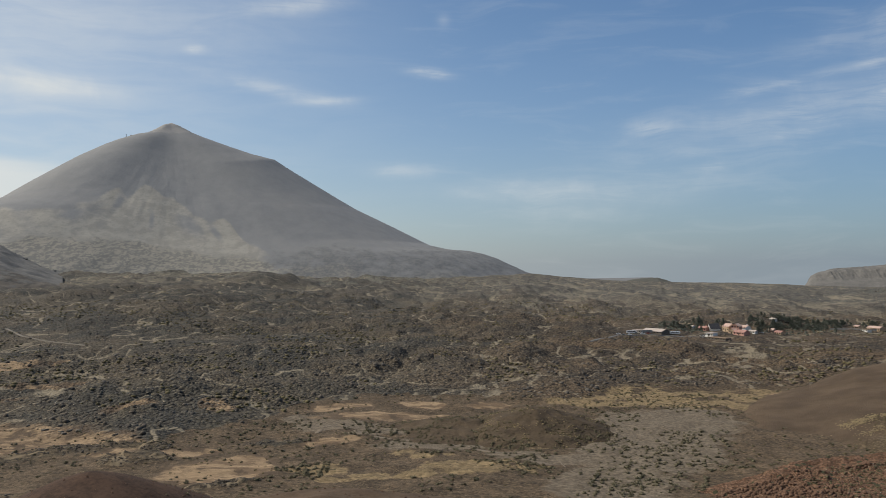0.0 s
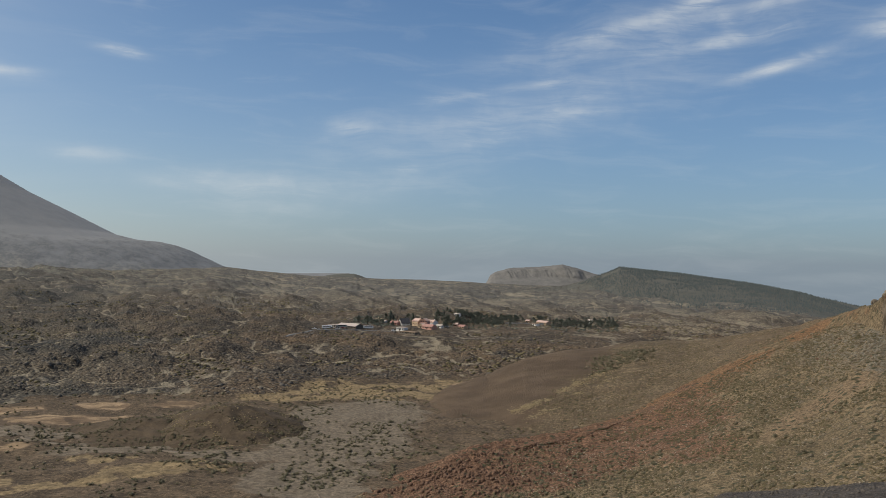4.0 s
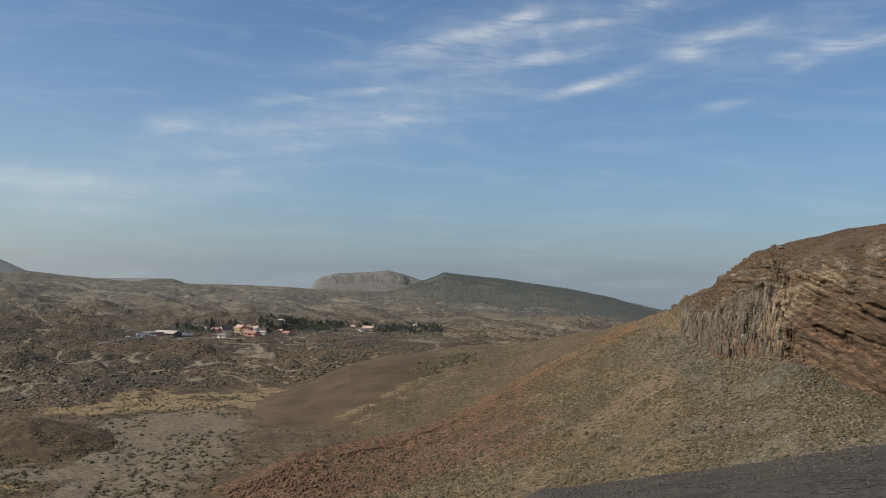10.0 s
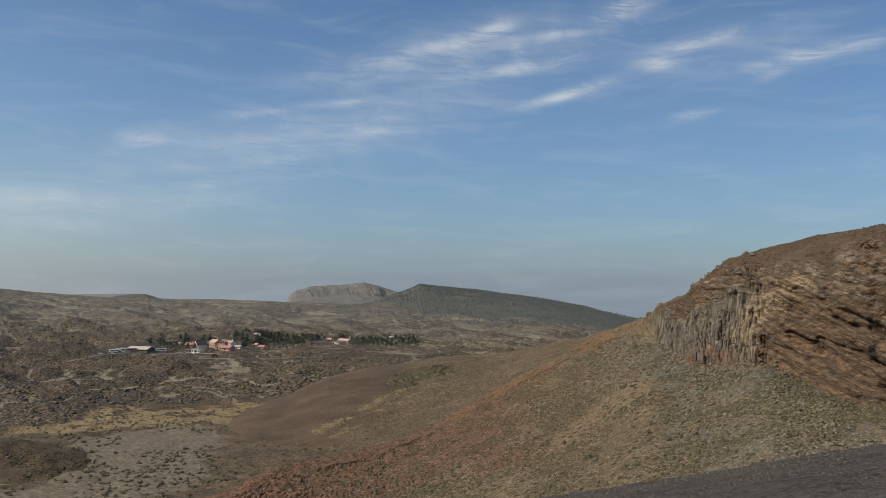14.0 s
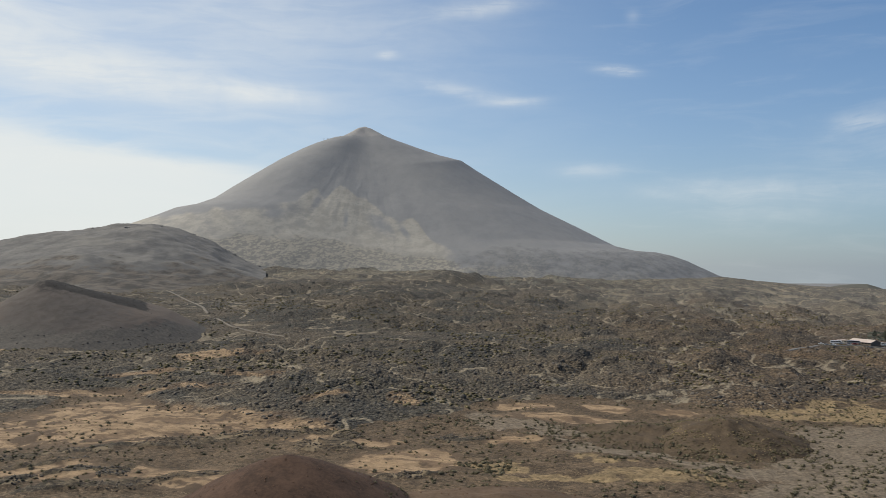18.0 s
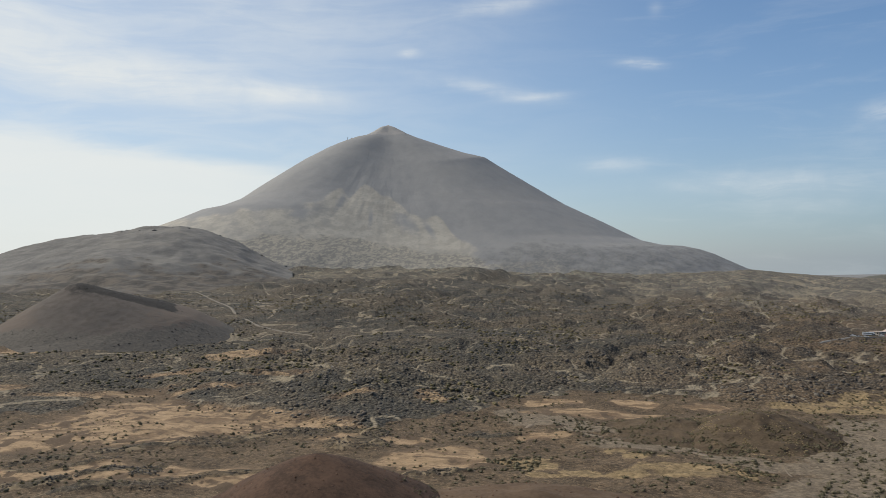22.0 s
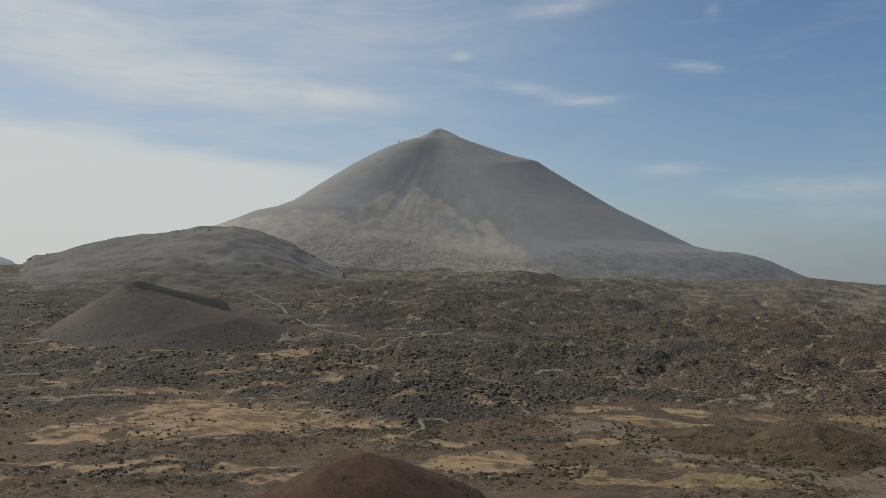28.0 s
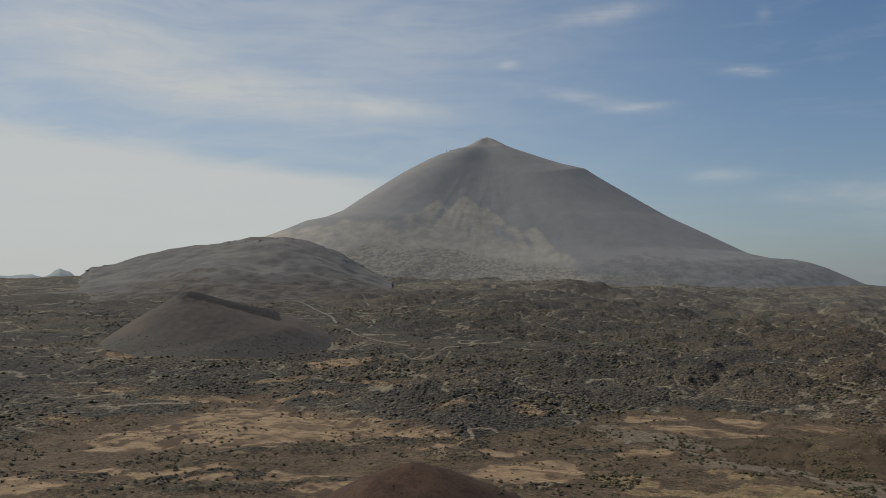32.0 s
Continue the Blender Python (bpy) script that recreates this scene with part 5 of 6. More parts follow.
def gable_walls(w, dp, h, rise):
    bm = bmesh.new()
    outline = [(-dp / 2, -0.8), (dp / 2, -0.8), (dp / 2, h), (0, h + rise), (-dp / 2, h)]
    a = [bm.verts.new((-w / 2, y, z)) for y, z in outline]
    b = [bm.verts.new((w / 2, y, z)) for y, z in outline]
    bm.faces.new(a)
    bm.faces.new(b[::-1])
    for i in range(5):
        j = (i + 1) % 5
        bm.faces.new([a[j], a[i], b[i], b[j]])
    bmesh.ops.recalc_face_normals(bm, faces=bm.faces)
    return bm


def house(label, b, drop, w, dp, h, rise, wall_mat, roof_mat, turn=0.0, windows=3, chimney=False, door_at=0.0, storeys=1, across=False):
    """A house with its long side to the viewpoint; across turns its ridge towards it."""
    h, rise = h * 0.92, rise * 1.1
    ob = standing("house", b, reach(b, drop), turn - 40.0)
    tagged(ob, label, "house", "houses of the hamlet")
    if rise > 0:
        walls = gable_walls(dp if across else w, w if across else dp, h, rise)
        roof = gable_roof(dp if across else w, w if across else dp, h, rise)
        if across:
            for mesh in (walls, roof):
                bmesh.ops.rotate(mesh, verts=mesh.verts, matrix=Matrix.Rotation(math.pi / 2, 3, "Z"))
    else:
        walls = solid((-w / 2, -dp / 2, -0.8, w / 2, dp / 2, h))
        roof = solid((-w / 2 - 0.4, -dp / 2 - 0.4, h, w / 2 + 0.4, dp / 2 + 0.4, h + 0.3), (-w / 2 - 0.4, -dp / 2 - 0.4, h + 0.3, w / 2 + 0.4, -dp / 2 - 0.1, h + 0.6))
    part("wall", walls, wall_mat, ob)
    part("roof", roof, roof_mat, ob)
    front = -dp / 2
    for level in range(storeys):
        sill = 1.0 + level * 2.8
        for i in range(windows):
            x = (i + 0.5) * w / windows - w / 2
            if level == 0 and abs(x - door_at) < 1.1:
                continue
            win = part("window", solid((x - 0.65, front - 0.05, sill, x + 0.65, front - 0.004, sill + 0.1), (x - 0.65, front - 0.05, sill + 1.2, x + 0.65, front - 0.004, sill + 1.3),
                       (x - 0.65, front - 0.05, sill + 0.1, x - 0.55, front - 0.004, sill + 1.2), (x + 0.55, front - 0.05, sill + 0.1, x + 0.65, front - 0.004, sill + 1.2)), TIMBER, ob)
            part("pane", solid((x - 0.55, front - 0.03, sill + 0.1, x + 0.55, front - 0.01, sill + 1.2)), GLASS, win)
    part("door", solid((door_at - 0.5, front - 0.06, -0.1, door_at + 0.5, front - 0.004, 2.1)), TIMBER, ob)
    if chimney:
        part("chimney", solid((w * 0.25 - 0.4, 0.3, h, w * 0.25 + 0.4, 1.1, h + rise + 1.0), (w * 0.25 - 0.5, 0.2, h + rise + 1.0, w * 0.25 + 0.5, 1.2, h + rise + 1.15)), wall_mat, ob)
    return ob


house("long low hall under a wide pale roof", 14.0, -4.74, 22, 13, 2.6, 1.9, STONE_WALL, PALE_ROOF, 4, 7)
house("small grey shed beside the car park", 12.9, -4.78, 9, 6, 2.8, 0.0, CONCRETE, PALE_ROOF, 4, 3)
house("small white hut among pines", 16.3, -4.29, 4, 4, 3.0, 0.8, WHITE_WALL, PALE_ROOF, 0, 1, door_at=-1)
house("pink-walled house with a red tile roof", 17.0, -4.37, 9, 7, 3.2, 1.4, PINK_WALL, RED_TILES, 6, 3, True)
house("chalet with a steep dark gable and pale roof side", 17.6, -4.37, 11, 10, 3.0, 4.2, WHITE_WALL, DARK_ROOF, -28, 3, across=True)
house("white two-storey house with flat roof", 17.45, -4.78, 9, 7, 3.2, 0.0, WHITE_WALL, PALE_ROOF, 3, 4, storeys=1)
house("long low stone building with a brown flat roof", 17.95, -4.97, 20, 7, 2.4, 0.0, STONE_WALL, BROWN_ROOF, -2, 6)
house("orange-roofed inn wing with tall gables", 18.55, -4.48, 9, 9, 4.8, 2.4, TAN_WALL, ORANGE_TILES, -10, 3, True, storeys=2)
house("orange-roofed house with pink walls", 19.0, -4.52, 8, 8, 5.2, 2.2, PINK_WALL, ORANGE_TILES, 18, 3, storeys=2, across=True)
house("pale house with an orange tile roof and chimney", 19.5, -4.48, 9, 8, 4.4, 2.0, WHITE_WALL, ORANGE_TILES, -6, 3, True, storeys=2)
house("small orange-roofed annex of the inn", 18.8, -4.6, 7, 6, 3.0, 1.6, TAN_WALL, ORANGE_TILES, 6, 2, across=True)
house("wide house under a brick-red tile roof", 19.3, -4.72, 13, 8, 2.8, 1.8, PINK_WALL, RED_TILES, -3, 4)
house("small grey-white outbuilding by the inn", 20.0, -4.59, 7, 5, 2.6, 0.9, WHITE_WALL, PALE_ROOF, 5, 2)
house("cottage with a faded pink roof", 21.1, -4.48, 5, 5, 2.8, 1.3, PINK_WALL, ORANGE_TILES, 10, 2)
house("low cottage with a red roof at the wood's edge", 21.55, -4.59, 8, 6, 2.6, 1.3, TAN_WALL, RED_TILES, -4, 3)
house("pale roof half hidden by pines", 21.2, -4.05, 6, 5, 2.6, 0.8, WHITE_WALL, PALE_ROOF, 0, 2)
house("small tan lodge on the plain", 25.95, -4.21, 5, 5, 3.0, 0.9, TAN_WALL, ORANGE_TILES, 4, 2)
house("tan lodge with a long orange roof", 26.95, -4.28, 16, 8, 3.6, 1.4, TAN_WALL, ORANGE_TILES, -4, 5)
house("white garage block beside the lodge", 26.4, -4.33, 8, 6, 2.8, 0.0, WHITE_WALL, BROWN_ROOF, 0, 3)
house("white shed among the eastern pines", 30.05, -4.08, 5, 4, 3.2, 0.9, WHITE_WALL, PALE_ROOF, 8, 1, door_at=-1.5)

wall_ob = standing("retaining_wall", 25.7, reach(25.7, -4.3), 0)
tagged(wall_ob, "long low grey concrete terrace wall", "wall")
for i in range(8):
    part("wall_panel", solid((-22 + i * 5.5, -0.3, -0.8, -16.56 + i * 5.5, 0.3, 1.0), (-22.05 + i * 5.5, -0.38, 1.0, -16.55 + i * 5.5, 0.38, 1.15)), CONCRETE, wall_ob)


# ---- vehicles in the car park ----
def car(label, b, drop, body_mat, turn=0.0, length=4.3, width=1.75, height=1.45, van=False):
    ob = standing("van" if van else "car", b, reach(b, drop), turn, 0.25)
    tagged(ob, label, "van" if van else "car", "parked vehicles")
    bm = bmesh.new()
    side = [(-0.5, 0.25), (0.5, 0.25), (0.5, 0.95), (0.46, 1.0), (-0.5, 1.0)] if van else [(-0.5, 0.25), (0.5, 0.25), (0.5, 0.52), (0.28, 0.6), (-0.42, 0.62), (-0.5, 0.5)]
    a = [bm.verts.new((x * length, -width / 2, z * height)) for x, z in side]
    c = [bm.verts.new((x * length, width / 2, z * height)) for x, z in side]
    bm.faces.new(a)
    bm.faces.new(c[::-1])
    for i in range(len(side)):
        j = (i + 1) % len(side)
        bm.faces.new([a[j], a[i], c[i], c[j]])
    bmesh.ops.recalc_face_normals(bm, faces=bm.faces)
    body = part("body", bm, body_mat, ob)
    if van:
        part("side_windows", solid((-length * 0.42, -width / 2 - 0.02, height * 0.62, length * 0.4, width / 2 + 0.02, height * 0.85)), GLASS, body)
    else:
        bm = bmesh.new()
        made = bmesh.ops.create_cube(bm, size=1.0)["verts"]
        for v in made:
            top = v.co.z > 0
            v.co = Vector((v.co.x * length * (0.38 if top else 0.62) - 0.05 * length, v.co.y * width * (0.8 if top else 0.96), height * (0.98 if top else 0.6)))
        part("cabin", bm, GLASS, ob)
        part("cabin_roof", solid((-0.23 * length, -width * 0.4, height * 0.98, 0.13 * length, width * 0.4, height * 1.01)), body_mat, ob)
    for sx_ in (-0.32, 0.32):
        for sy_ in (-1, 1):
            bm = bmesh.new()
            bmesh.ops.create_cone(bm, cap_ends=True, segments=14, radius1=0.32, radius2=0.32, depth=0.22,
                                  matrix=Matrix.Translation((sx_ * length, sy_ * (width / 2 - 0.1), 0.32)) @ Matrix.Rotation(math.pi / 2, 4, "X"))
            wheel = part("wheel", bm, RUBBER, ob)
            bm = bmesh.new()
            bmesh.ops.create_cone(bm, cap_ends=True, segments=10, radius1=0.18, radius2=0.16, depth=0.05,
                                  matrix=Matrix.Translation((sx_ * length, sy_ * (width / 2 + 0.03), 0.32)) @ Matrix.Rotation(math.pi / 2, 4, "X"))
            part("rim", bm, GREY_PAINT, wheel)
    return ob


for i, (b, d, mat_, word) in enumerate(((11.6, -4.92, WHITE_PAINT, "white"), (11.95, -4.9, GREY_PAINT, "grey"), (12.3, -4.9, WHITE_PAINT, "white"), (12.75, -4.87, GREY_PAINT, "grey"),
                                        (13.15, -4.87, WHITE_PAINT, "white"), (13.5, -4.85, RED_PAINT, "red"), (14.95, -4.72, WHITE_PAINT, "white"), (16.9, -4.8, WHITE_PAINT, "white"),
                                        (20.5, -4.62, GREY_PAINT, "grey"))):
    car(word + " car parked on worn asphalt", b, d, mat_, 8 if i % 2 else -6)
for b, d, mat_, word in ((12.45, -4.83, WHITE_PAINT, "white"), (13.45, -4.8, GREY_PAINT, "grey"), (15.2, -4.75, WHITE_PAINT, "white")):
    car(word + " coach parked near the hall", b, d, mat_, 4, 9.5, 2.4, 2.9, van=True)


# ---- the cable-car station near the summit ----
station = new("cable_car_station")
px, py = plan(-20.05, 4075.0)
station.matrix_basis = pose(float(px), float(py), EYE + 4075.0 * math.tan(radians(8.22)), 0, 0, 20.0)
tagged(station, "small pale cable-car station high on the volcano", "building")
part("wall", solid((-9, -5, -14, 9, 5, 6)), CONCRETE, station)
part("roof", solid((-10, -6, 6, 10, 6, 7)), PALE_ROOF, station)
part("pylon", solid((-26, -1, -14, -24.5, 1, 9), (-28, -1, 8, -22, 1, 9)), CONCRETE, station)

# ---- tracks and roads laid on the ground ----
def ribbon(name, knots, width, mat, lift=0.35):
    pts = np.array([plan(b, reach(b, e)) for b, e in knots])
    out = []
    for p, q in zip(pts[:-1], pts[1:]):
        n_ = max(2, int(np.hypot(*(q - p)) / 3.0))
        out += [p + (q - p) * t for t in np.linspace(0, 1, n_, endpoint=False)]
    out = np.array(out + [pts[-1]])
    for _ in range(6):
        out[1:-1] = (out[:-2] + 2 * out[1:-1] + out[2:]) / 4
    tangent = np.gradient(out, axis=0)
    tangent /= np.hypot(tangent[:, 0], tangent[:, 1])[:, None]
    side = np.stack([-tangent[:, 1], tangent[:, 0]], 1) * width / 2
    rows = []
    for off in (-1.15, -1.0, 0.0, 1.0, 1.15):
        p = out + side * off
        z = ground_height(np.degrees(np.arctan2(p[:, 0], p[:, 1])), np.hypot(p[:, 0], p[:, 1]))
        rows.append(np.stack([p[:, 0], p[:, 1], z + (lift if abs(off) <= 1 else -0.4)], 1))
    rows = np.array(rows)
    span = 21 if lift > 0.4 else 5
    level = np.pad(rows[:, :, 2].mean(0), span // 2, mode="edge")
    level = np.convolve(level, np.ones(span) / span, "valid")
    rows[1:4, :, 2] = level[None] + lift
    rows[1:4, :, 2] = np.maximum(rows[1:4, :, 2], rows[1:4, :, 2].mean(0)[None] - 0.2)
    return sheet(name, rows[:, :, 0], rows[:, :, 1], rows[:, :, 2], mat)


tagged(ribbon("track", TRACK_UPPER, 3.0, DUST_ROAD, 0.3), "pale dirt track through dark lava", "track", kind="structure")
tagged(ribbon("track", TRACK_LOWER, 2.6, DUST_ROAD, 0.3), "pale dirt track through dark lava", "track", kind="structure")
tagged(ribbon("track", TRACK_FAINT, 1.6, FAINT_DUST, 0.25), "faint dirt track crossing the lava", "track", kind="structure")
tagged(ribbon("footpath", [(7.6, -12.8), (7.95, -13.4), (9.0, -13.93), (10.9, -14.47), (11.8, -15.0), (12.3, -15.7), (12.6, -17.0)], 0.6, PATH_DUST, 0.12), "narrow pale footpath on the grey wash", "path", kind="structure")
tagged(ribbon("footpath", [(-8.55, -11.06), (-7.91, -10.62), (-6.98, -10.46), (-6.24, -11.02), (-5.13, -11.43), (-2.58, -11.64), (0.28, -11.94), (3.74, -12.61), (6.41, -13.1), (7.7, -13.36)], 2.6, WASH_DUST, 0.1), "grey dusty path curving round the mound", "path", kind="structure")
tagged(ribbon("road", [(9.6, -5.15), (11.5, -4.96), (13.0, -4.9), (15.2, -4.85), (17.0, -4.9)], 3.8, ASPHALT, 0.35), "worn asphalt road into the hamlet", "road", kind="structure")


# ---- pines of the hamlet ----
def pine_meshes(rng, tall):
    bm = bmesh.new()
    rings = [(0.0, 0.20), (tall * 0.3, 0.15), (tall * 0.65, 0.09), (tall * 0.97, 0.02)]
    prev = None
    for z, r in rings:
        ring = [bm.verts.new((math.cos(a) * r + 0.05 * z * 0.1, math.sin(a) * r, z - 0.3)) for a in np.linspace(0, 2 * math.pi, 8)[:-1]]
        if prev:
            for i in range(7):
                bm.faces.new([prev[i], prev[(i + 1) % 7], ring[(i + 1) % 7], ring[i]])
        prev = ring
    for _ in range(9):
        a, z = rng.uniform(0, 2 * math.pi), rng.uniform(0.25, 0.8) * tall
        ln = (1.0 - z / tall) * tall * 0.28 + 0.4
        tip = Vector((math.cos(a) * ln, math.sin(a) * ln, z + 0.25 * ln))
        root = Vector((0, 0, z))
        w = Vector((-math.sin(a), math.cos(a), 0)) * 0.05
        vs = [bm.verts.new(root + w), bm.verts.new(root - w), bm.verts.new(root + Vector((0, 0, 0.09))), bm.verts.new(tip)]
        for tri in ((0, 1, 3), (1, 2, 3), (2, 0, 3)):
            bm.faces.new([vs[i] for i in tri])
    trunk = bpy.data.meshes.new("trunk")
    bm.to_mesh(trunk)
    bm.free()
    trunk.materials.append(BARK)
    verts, faces = [], []
    for i in range(520):
        h = rng.uniform(0.16, 1.0) ** 0.85
        r = (1.06 - h) ** 0.55 * tall * 0.52 * math.sqrt(rng.uniform(0.1, 1.0)) * (0.85 + 0.3 * math.sin(7 * h + tall))
        a = rng.uniform(0, 2 * math.pi)
        c = np.array([math.cos(a) * r, math.sin(a) * r, h * tall])
        tri = c[None] + rng.normal(0, 0.33, (3, 3)) * np.array([1, 1, 0.6])
        faces.append((len(verts), len(verts) + 1, len(verts) + 2))
        verts += [tuple(p) for p in tri]
    crown = bpy.data.meshes.new("crown")
    crown.from_pydata(verts, [], faces)
    crown.materials.append(NEEDLES)
    return trunk, crown


RNG = np.random.default_rng(7)
PINES = [pine_meshes(RNG, h) for h in (3.8, 4.6, 5.4, 6.4)]
# bearing range, range of the angle below eye level, how many
for b0, b1, e0, e1, count in ((14.3, 16.9, -4.42, -4.1, 30), (16.4, 18.3, -4.2, -4.0, 12), (19.7, 25.2, -4.36, -3.9, 190), (25.0, 28.2, -4.12, -3.9, 16),
                              (27.6, 31.8, -4.42, -4.05, 90), (20.2, 21.0, -4.6, -4.45, 5)):
    for _ in range(count):
        b = RNG.uniform(b0, b1)
        d = reach(b, RNG.uniform(e0, e1))
        trunk, crown = PINES[RNG.integers(0, 4)]
        tree = new("pine_tree")
        px, py = plan(b, d)
        tree.matrix_basis = pose(float(px), float(py), float(ground_height(b, d)), 0, 0, RNG.uniform(0, 360)) @ Matrix.Scale(RNG.uniform(0.8, 1.15), 4)
        tagged(tree, "dark green pine beside the hamlet", "tree", "pines of the hamlet")
        for key, me in (("trunk", trunk), ("crown", crown)):
            new(key, me).parent = tree


# ---- undergrowth round the hamlet ----
gx = np.array([RNG.uniform(b0, b1) for b0, b1 in ((14.2, 17.0), (19.6, 25.3), (27.5, 32.0)) for _ in range(220)])
gd = np.array([reach(v, e) for v, e in zip(gx, RNG.uniform(-4.6, -3.9, len(gx)))])
px, py = plan(gx, gd)
tagged(scatter("hamlet_scrub", NEEDLES, np.stack([px, py, ground_height(gx, gd) - 0.1], 1), RNG.uniform(1.5, 4.0, len(gx)), [shrub_shape(RNG) for _ in range(4)], RNG, (0.5, 0.9)),
       "dark undergrowth between the pines", "scrub", kind="stuff")

# ---- far wood ----
x, y, z, b = GRIDS["wood"]
dens = ease(29.4, 31.0, b + 1.2 * fbm(x, y, 150.0, 3, 501)) * ease(-0.35, 0.35, fbm(x, y, 90.0, 3, 505) + 0.25)
rows = np.arange(z.shape[0])[:, None]
dens = dens * (0.7 + ease(20, 60, rows)) * ease(71.0, 69.0, rows)
at = chosen(RNG, dens, 17000)
places = strewn(RNG, x, y, z, at, 0.9)
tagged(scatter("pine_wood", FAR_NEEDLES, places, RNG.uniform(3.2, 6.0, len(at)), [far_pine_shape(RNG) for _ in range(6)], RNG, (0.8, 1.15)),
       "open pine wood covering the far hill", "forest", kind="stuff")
# ---- rough ground in front of the mesa ----
for key, mat_, shape, count, label, lo, hi in (("plain_hummocks", FAR_ROCK, 0, 1500, "dark hummocks below the mesa", 1.5, 4.5), ("plain_pumice", PUMICE, 1, 500, "pale pumice patches below the mesa", 2.0, 6.0)):
    at = chosen(RNG, ease(31.5, 29.5, b) * (np.arange(z.shape[0])[:, None] < 70), count)
    places = strewn(RNG, x, y, z, at, 0.2)
    lumps_ = [blob_shape(RNG, 1, 0.42, -0.3) for _ in range(4)]
    if shape:
        lumps_ = [(v * np.array([2.0, 0.6, 0.16]), f) for v, f in lumps_]
    tagged(scatter(key, mat_, places, RNG.uniform(lo, hi, len(at)), lumps_, RNG, (0.35, 0.6)), label, "rocks", kind="stuff")

x, y, z, b, d, attrs = GRIDS["ground"]
edge = ease(29.5, 31.0, b) * ease(47.0, 42.0, b) * (d > 1400) * (d < 2000) * ease(0.0, 0.3, fbm(x, y, 110.0, 3, 511)) * ease(1500.0, 1750.0, d + (b - 36.0) * 25.0)
at = chosen(RNG, edge, 380)
places = strewn(RNG, x, y, z, at, 0.5)
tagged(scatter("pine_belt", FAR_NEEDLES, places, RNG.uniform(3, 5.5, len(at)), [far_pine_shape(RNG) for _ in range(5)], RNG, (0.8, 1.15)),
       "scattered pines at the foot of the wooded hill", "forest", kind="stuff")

# ---- scrub on the basin floor and the lava ----
SHRUBS = [shrub_shape(RNG) for _ in range(7)]
LUMPS = [blob_shape(RNG, 1, 0.42, -0.3) for _ in range(7)]
lava, inside = attrs["lava"], (np.abs(b - 6.0) < 60.0)
area = d * d * inside
cluster = ease(-0.3, 0.35, fbm(x, y, 26.0, 3, 521))
near = inside * (d > 240) * (d < 560) * (1 - lava)
bare = 1 - 0.93 * attrs["sand"]
at = chosen(RNG, area * near * bare * cluster * (0.4 + attrs["wash"] + 2.4 * attrs["ochre"] * (d < 400)), 3700)
places = strewn(RNG, x, y, z, at, 0.1)
tagged(scatter("scrub", SCRUB, places, RNG.uniform(0.8, 2.6, len(at)) * RNG.uniform(0.7, 1.15, len(at)), SHRUBS, RNG, (0.45, 0.75)), "low dark green broom scrub on the basin floor", "scrub", kind="stuff")
at = chosen(RNG, area * near * cluster * (1 - attrs["wash"]) * (0.3 + attrs["ochre"]), 2200)
places = strewn(RNG, x, y, z, at, 0.08)
tagged(scatter("dry_tufts", TUFTS, places, RNG.uniform(0.5, 1.6, len(at)), SHRUBS[:3], RNG, (0.4, 0.7)), "dry olive tufts between the shrubs", "grass", kind="stuff")
at = chosen(RNG, area * inside * lava * (d > 430) * (d < 1500) * (0.3 + ease(-0.2, 0.4, fbm(x, y, 60.0, 3, 531))), 7000)
places = strewn(RNG, x, y, z, at, 0.2)
tagged(scatter("lava_blocks", LAVA_ROCK, places, 0.6 + 1.7 * RNG.random(len(at)) ** 2, LUMPS, RNG, (0.35, 0.75), 0.2), "dark broken lava blocks on the flow", "rocks", kind="stuff")
at = chosen(RNG, area * inside * (lava > 0.4) * (d > 380) * (d < 1250) * ease(0.09, 0.3, np.abs(attrs["near_furrow"])) * ease(0.04, 0.10, np.abs(attrs["broad_furrow"])) * (0.45 + 0.55 * ease(-38.0, -12.0, b)), 15000)
places = strewn(RNG, x, y, z, at, 0.5)
tagged(scatter("lava_hummocks", LAVA_ROCK, places, 0.9 + 2.4 * RNG.random(len(at)) ** 2, LUMPS, RNG, (0.5, 0.8), 0.15), "clinkery dark lava hummocks on the flow", "rocks", kind="stuff")
at = chosen(RNG, area * inside * lava * (d > 430) * (d < 1300) * ease(0.0, 0.4, fbm(x, y, 45.0, 3, 541)), 7000)
places = strewn(RNG, x, y, z, at, 0.1)
tagged(scatter("lava_scrub", TUFTS, places, RNG.uniform(1.0, 3.2, len(at)), LUMPS[:4], RNG, (0.4, 0.7)), "grey-olive scrub growing over the lava", "scrub", kind="stuff")

at = chosen(RNG, area * inside * (d > 1050) * (d < 3000) * (b < 34) * ease(-0.2, 0.3, fbm(x, y, 160.0, 3, 545)), 9000)
places = strewn(RNG, x, y, z, at, 0.7)
tagged(scatter("far_hummocks", FAR_ROCK, places, RNG.uniform(1.5, 5.5, len(at)), [(v * np.array([1.6, 1.0, 0.8]), f_) for v, f_ in LUMPS], RNG, (0.25, 0.5)), "dark hummocks far out on the lava plain", "rocks", kind="stuff")
BANKS = [(v * np.array([2.0, 0.5, 0.12]), f) for v, f in LUMPS]
at = chosen(RNG, area * inside * (d > 1000) * (d < 2900) * (b < 36) * ease(0.0, 0.3, fbm(x, y, 220.0, 3, 547)) * (0.25 + ease(-8.0, 6.0, b)), 3600)
places = strewn(RNG, x, y, z, at, 0.1)
tagged(scatter("far_pumice_banks", PUMICE, places, RNG.uniform(1.5, 4.2, len(at)), BANKS, RNG, (0.5, 1.0)), "pale pumice banks far out on the plain", "pumice", kind="stuff")
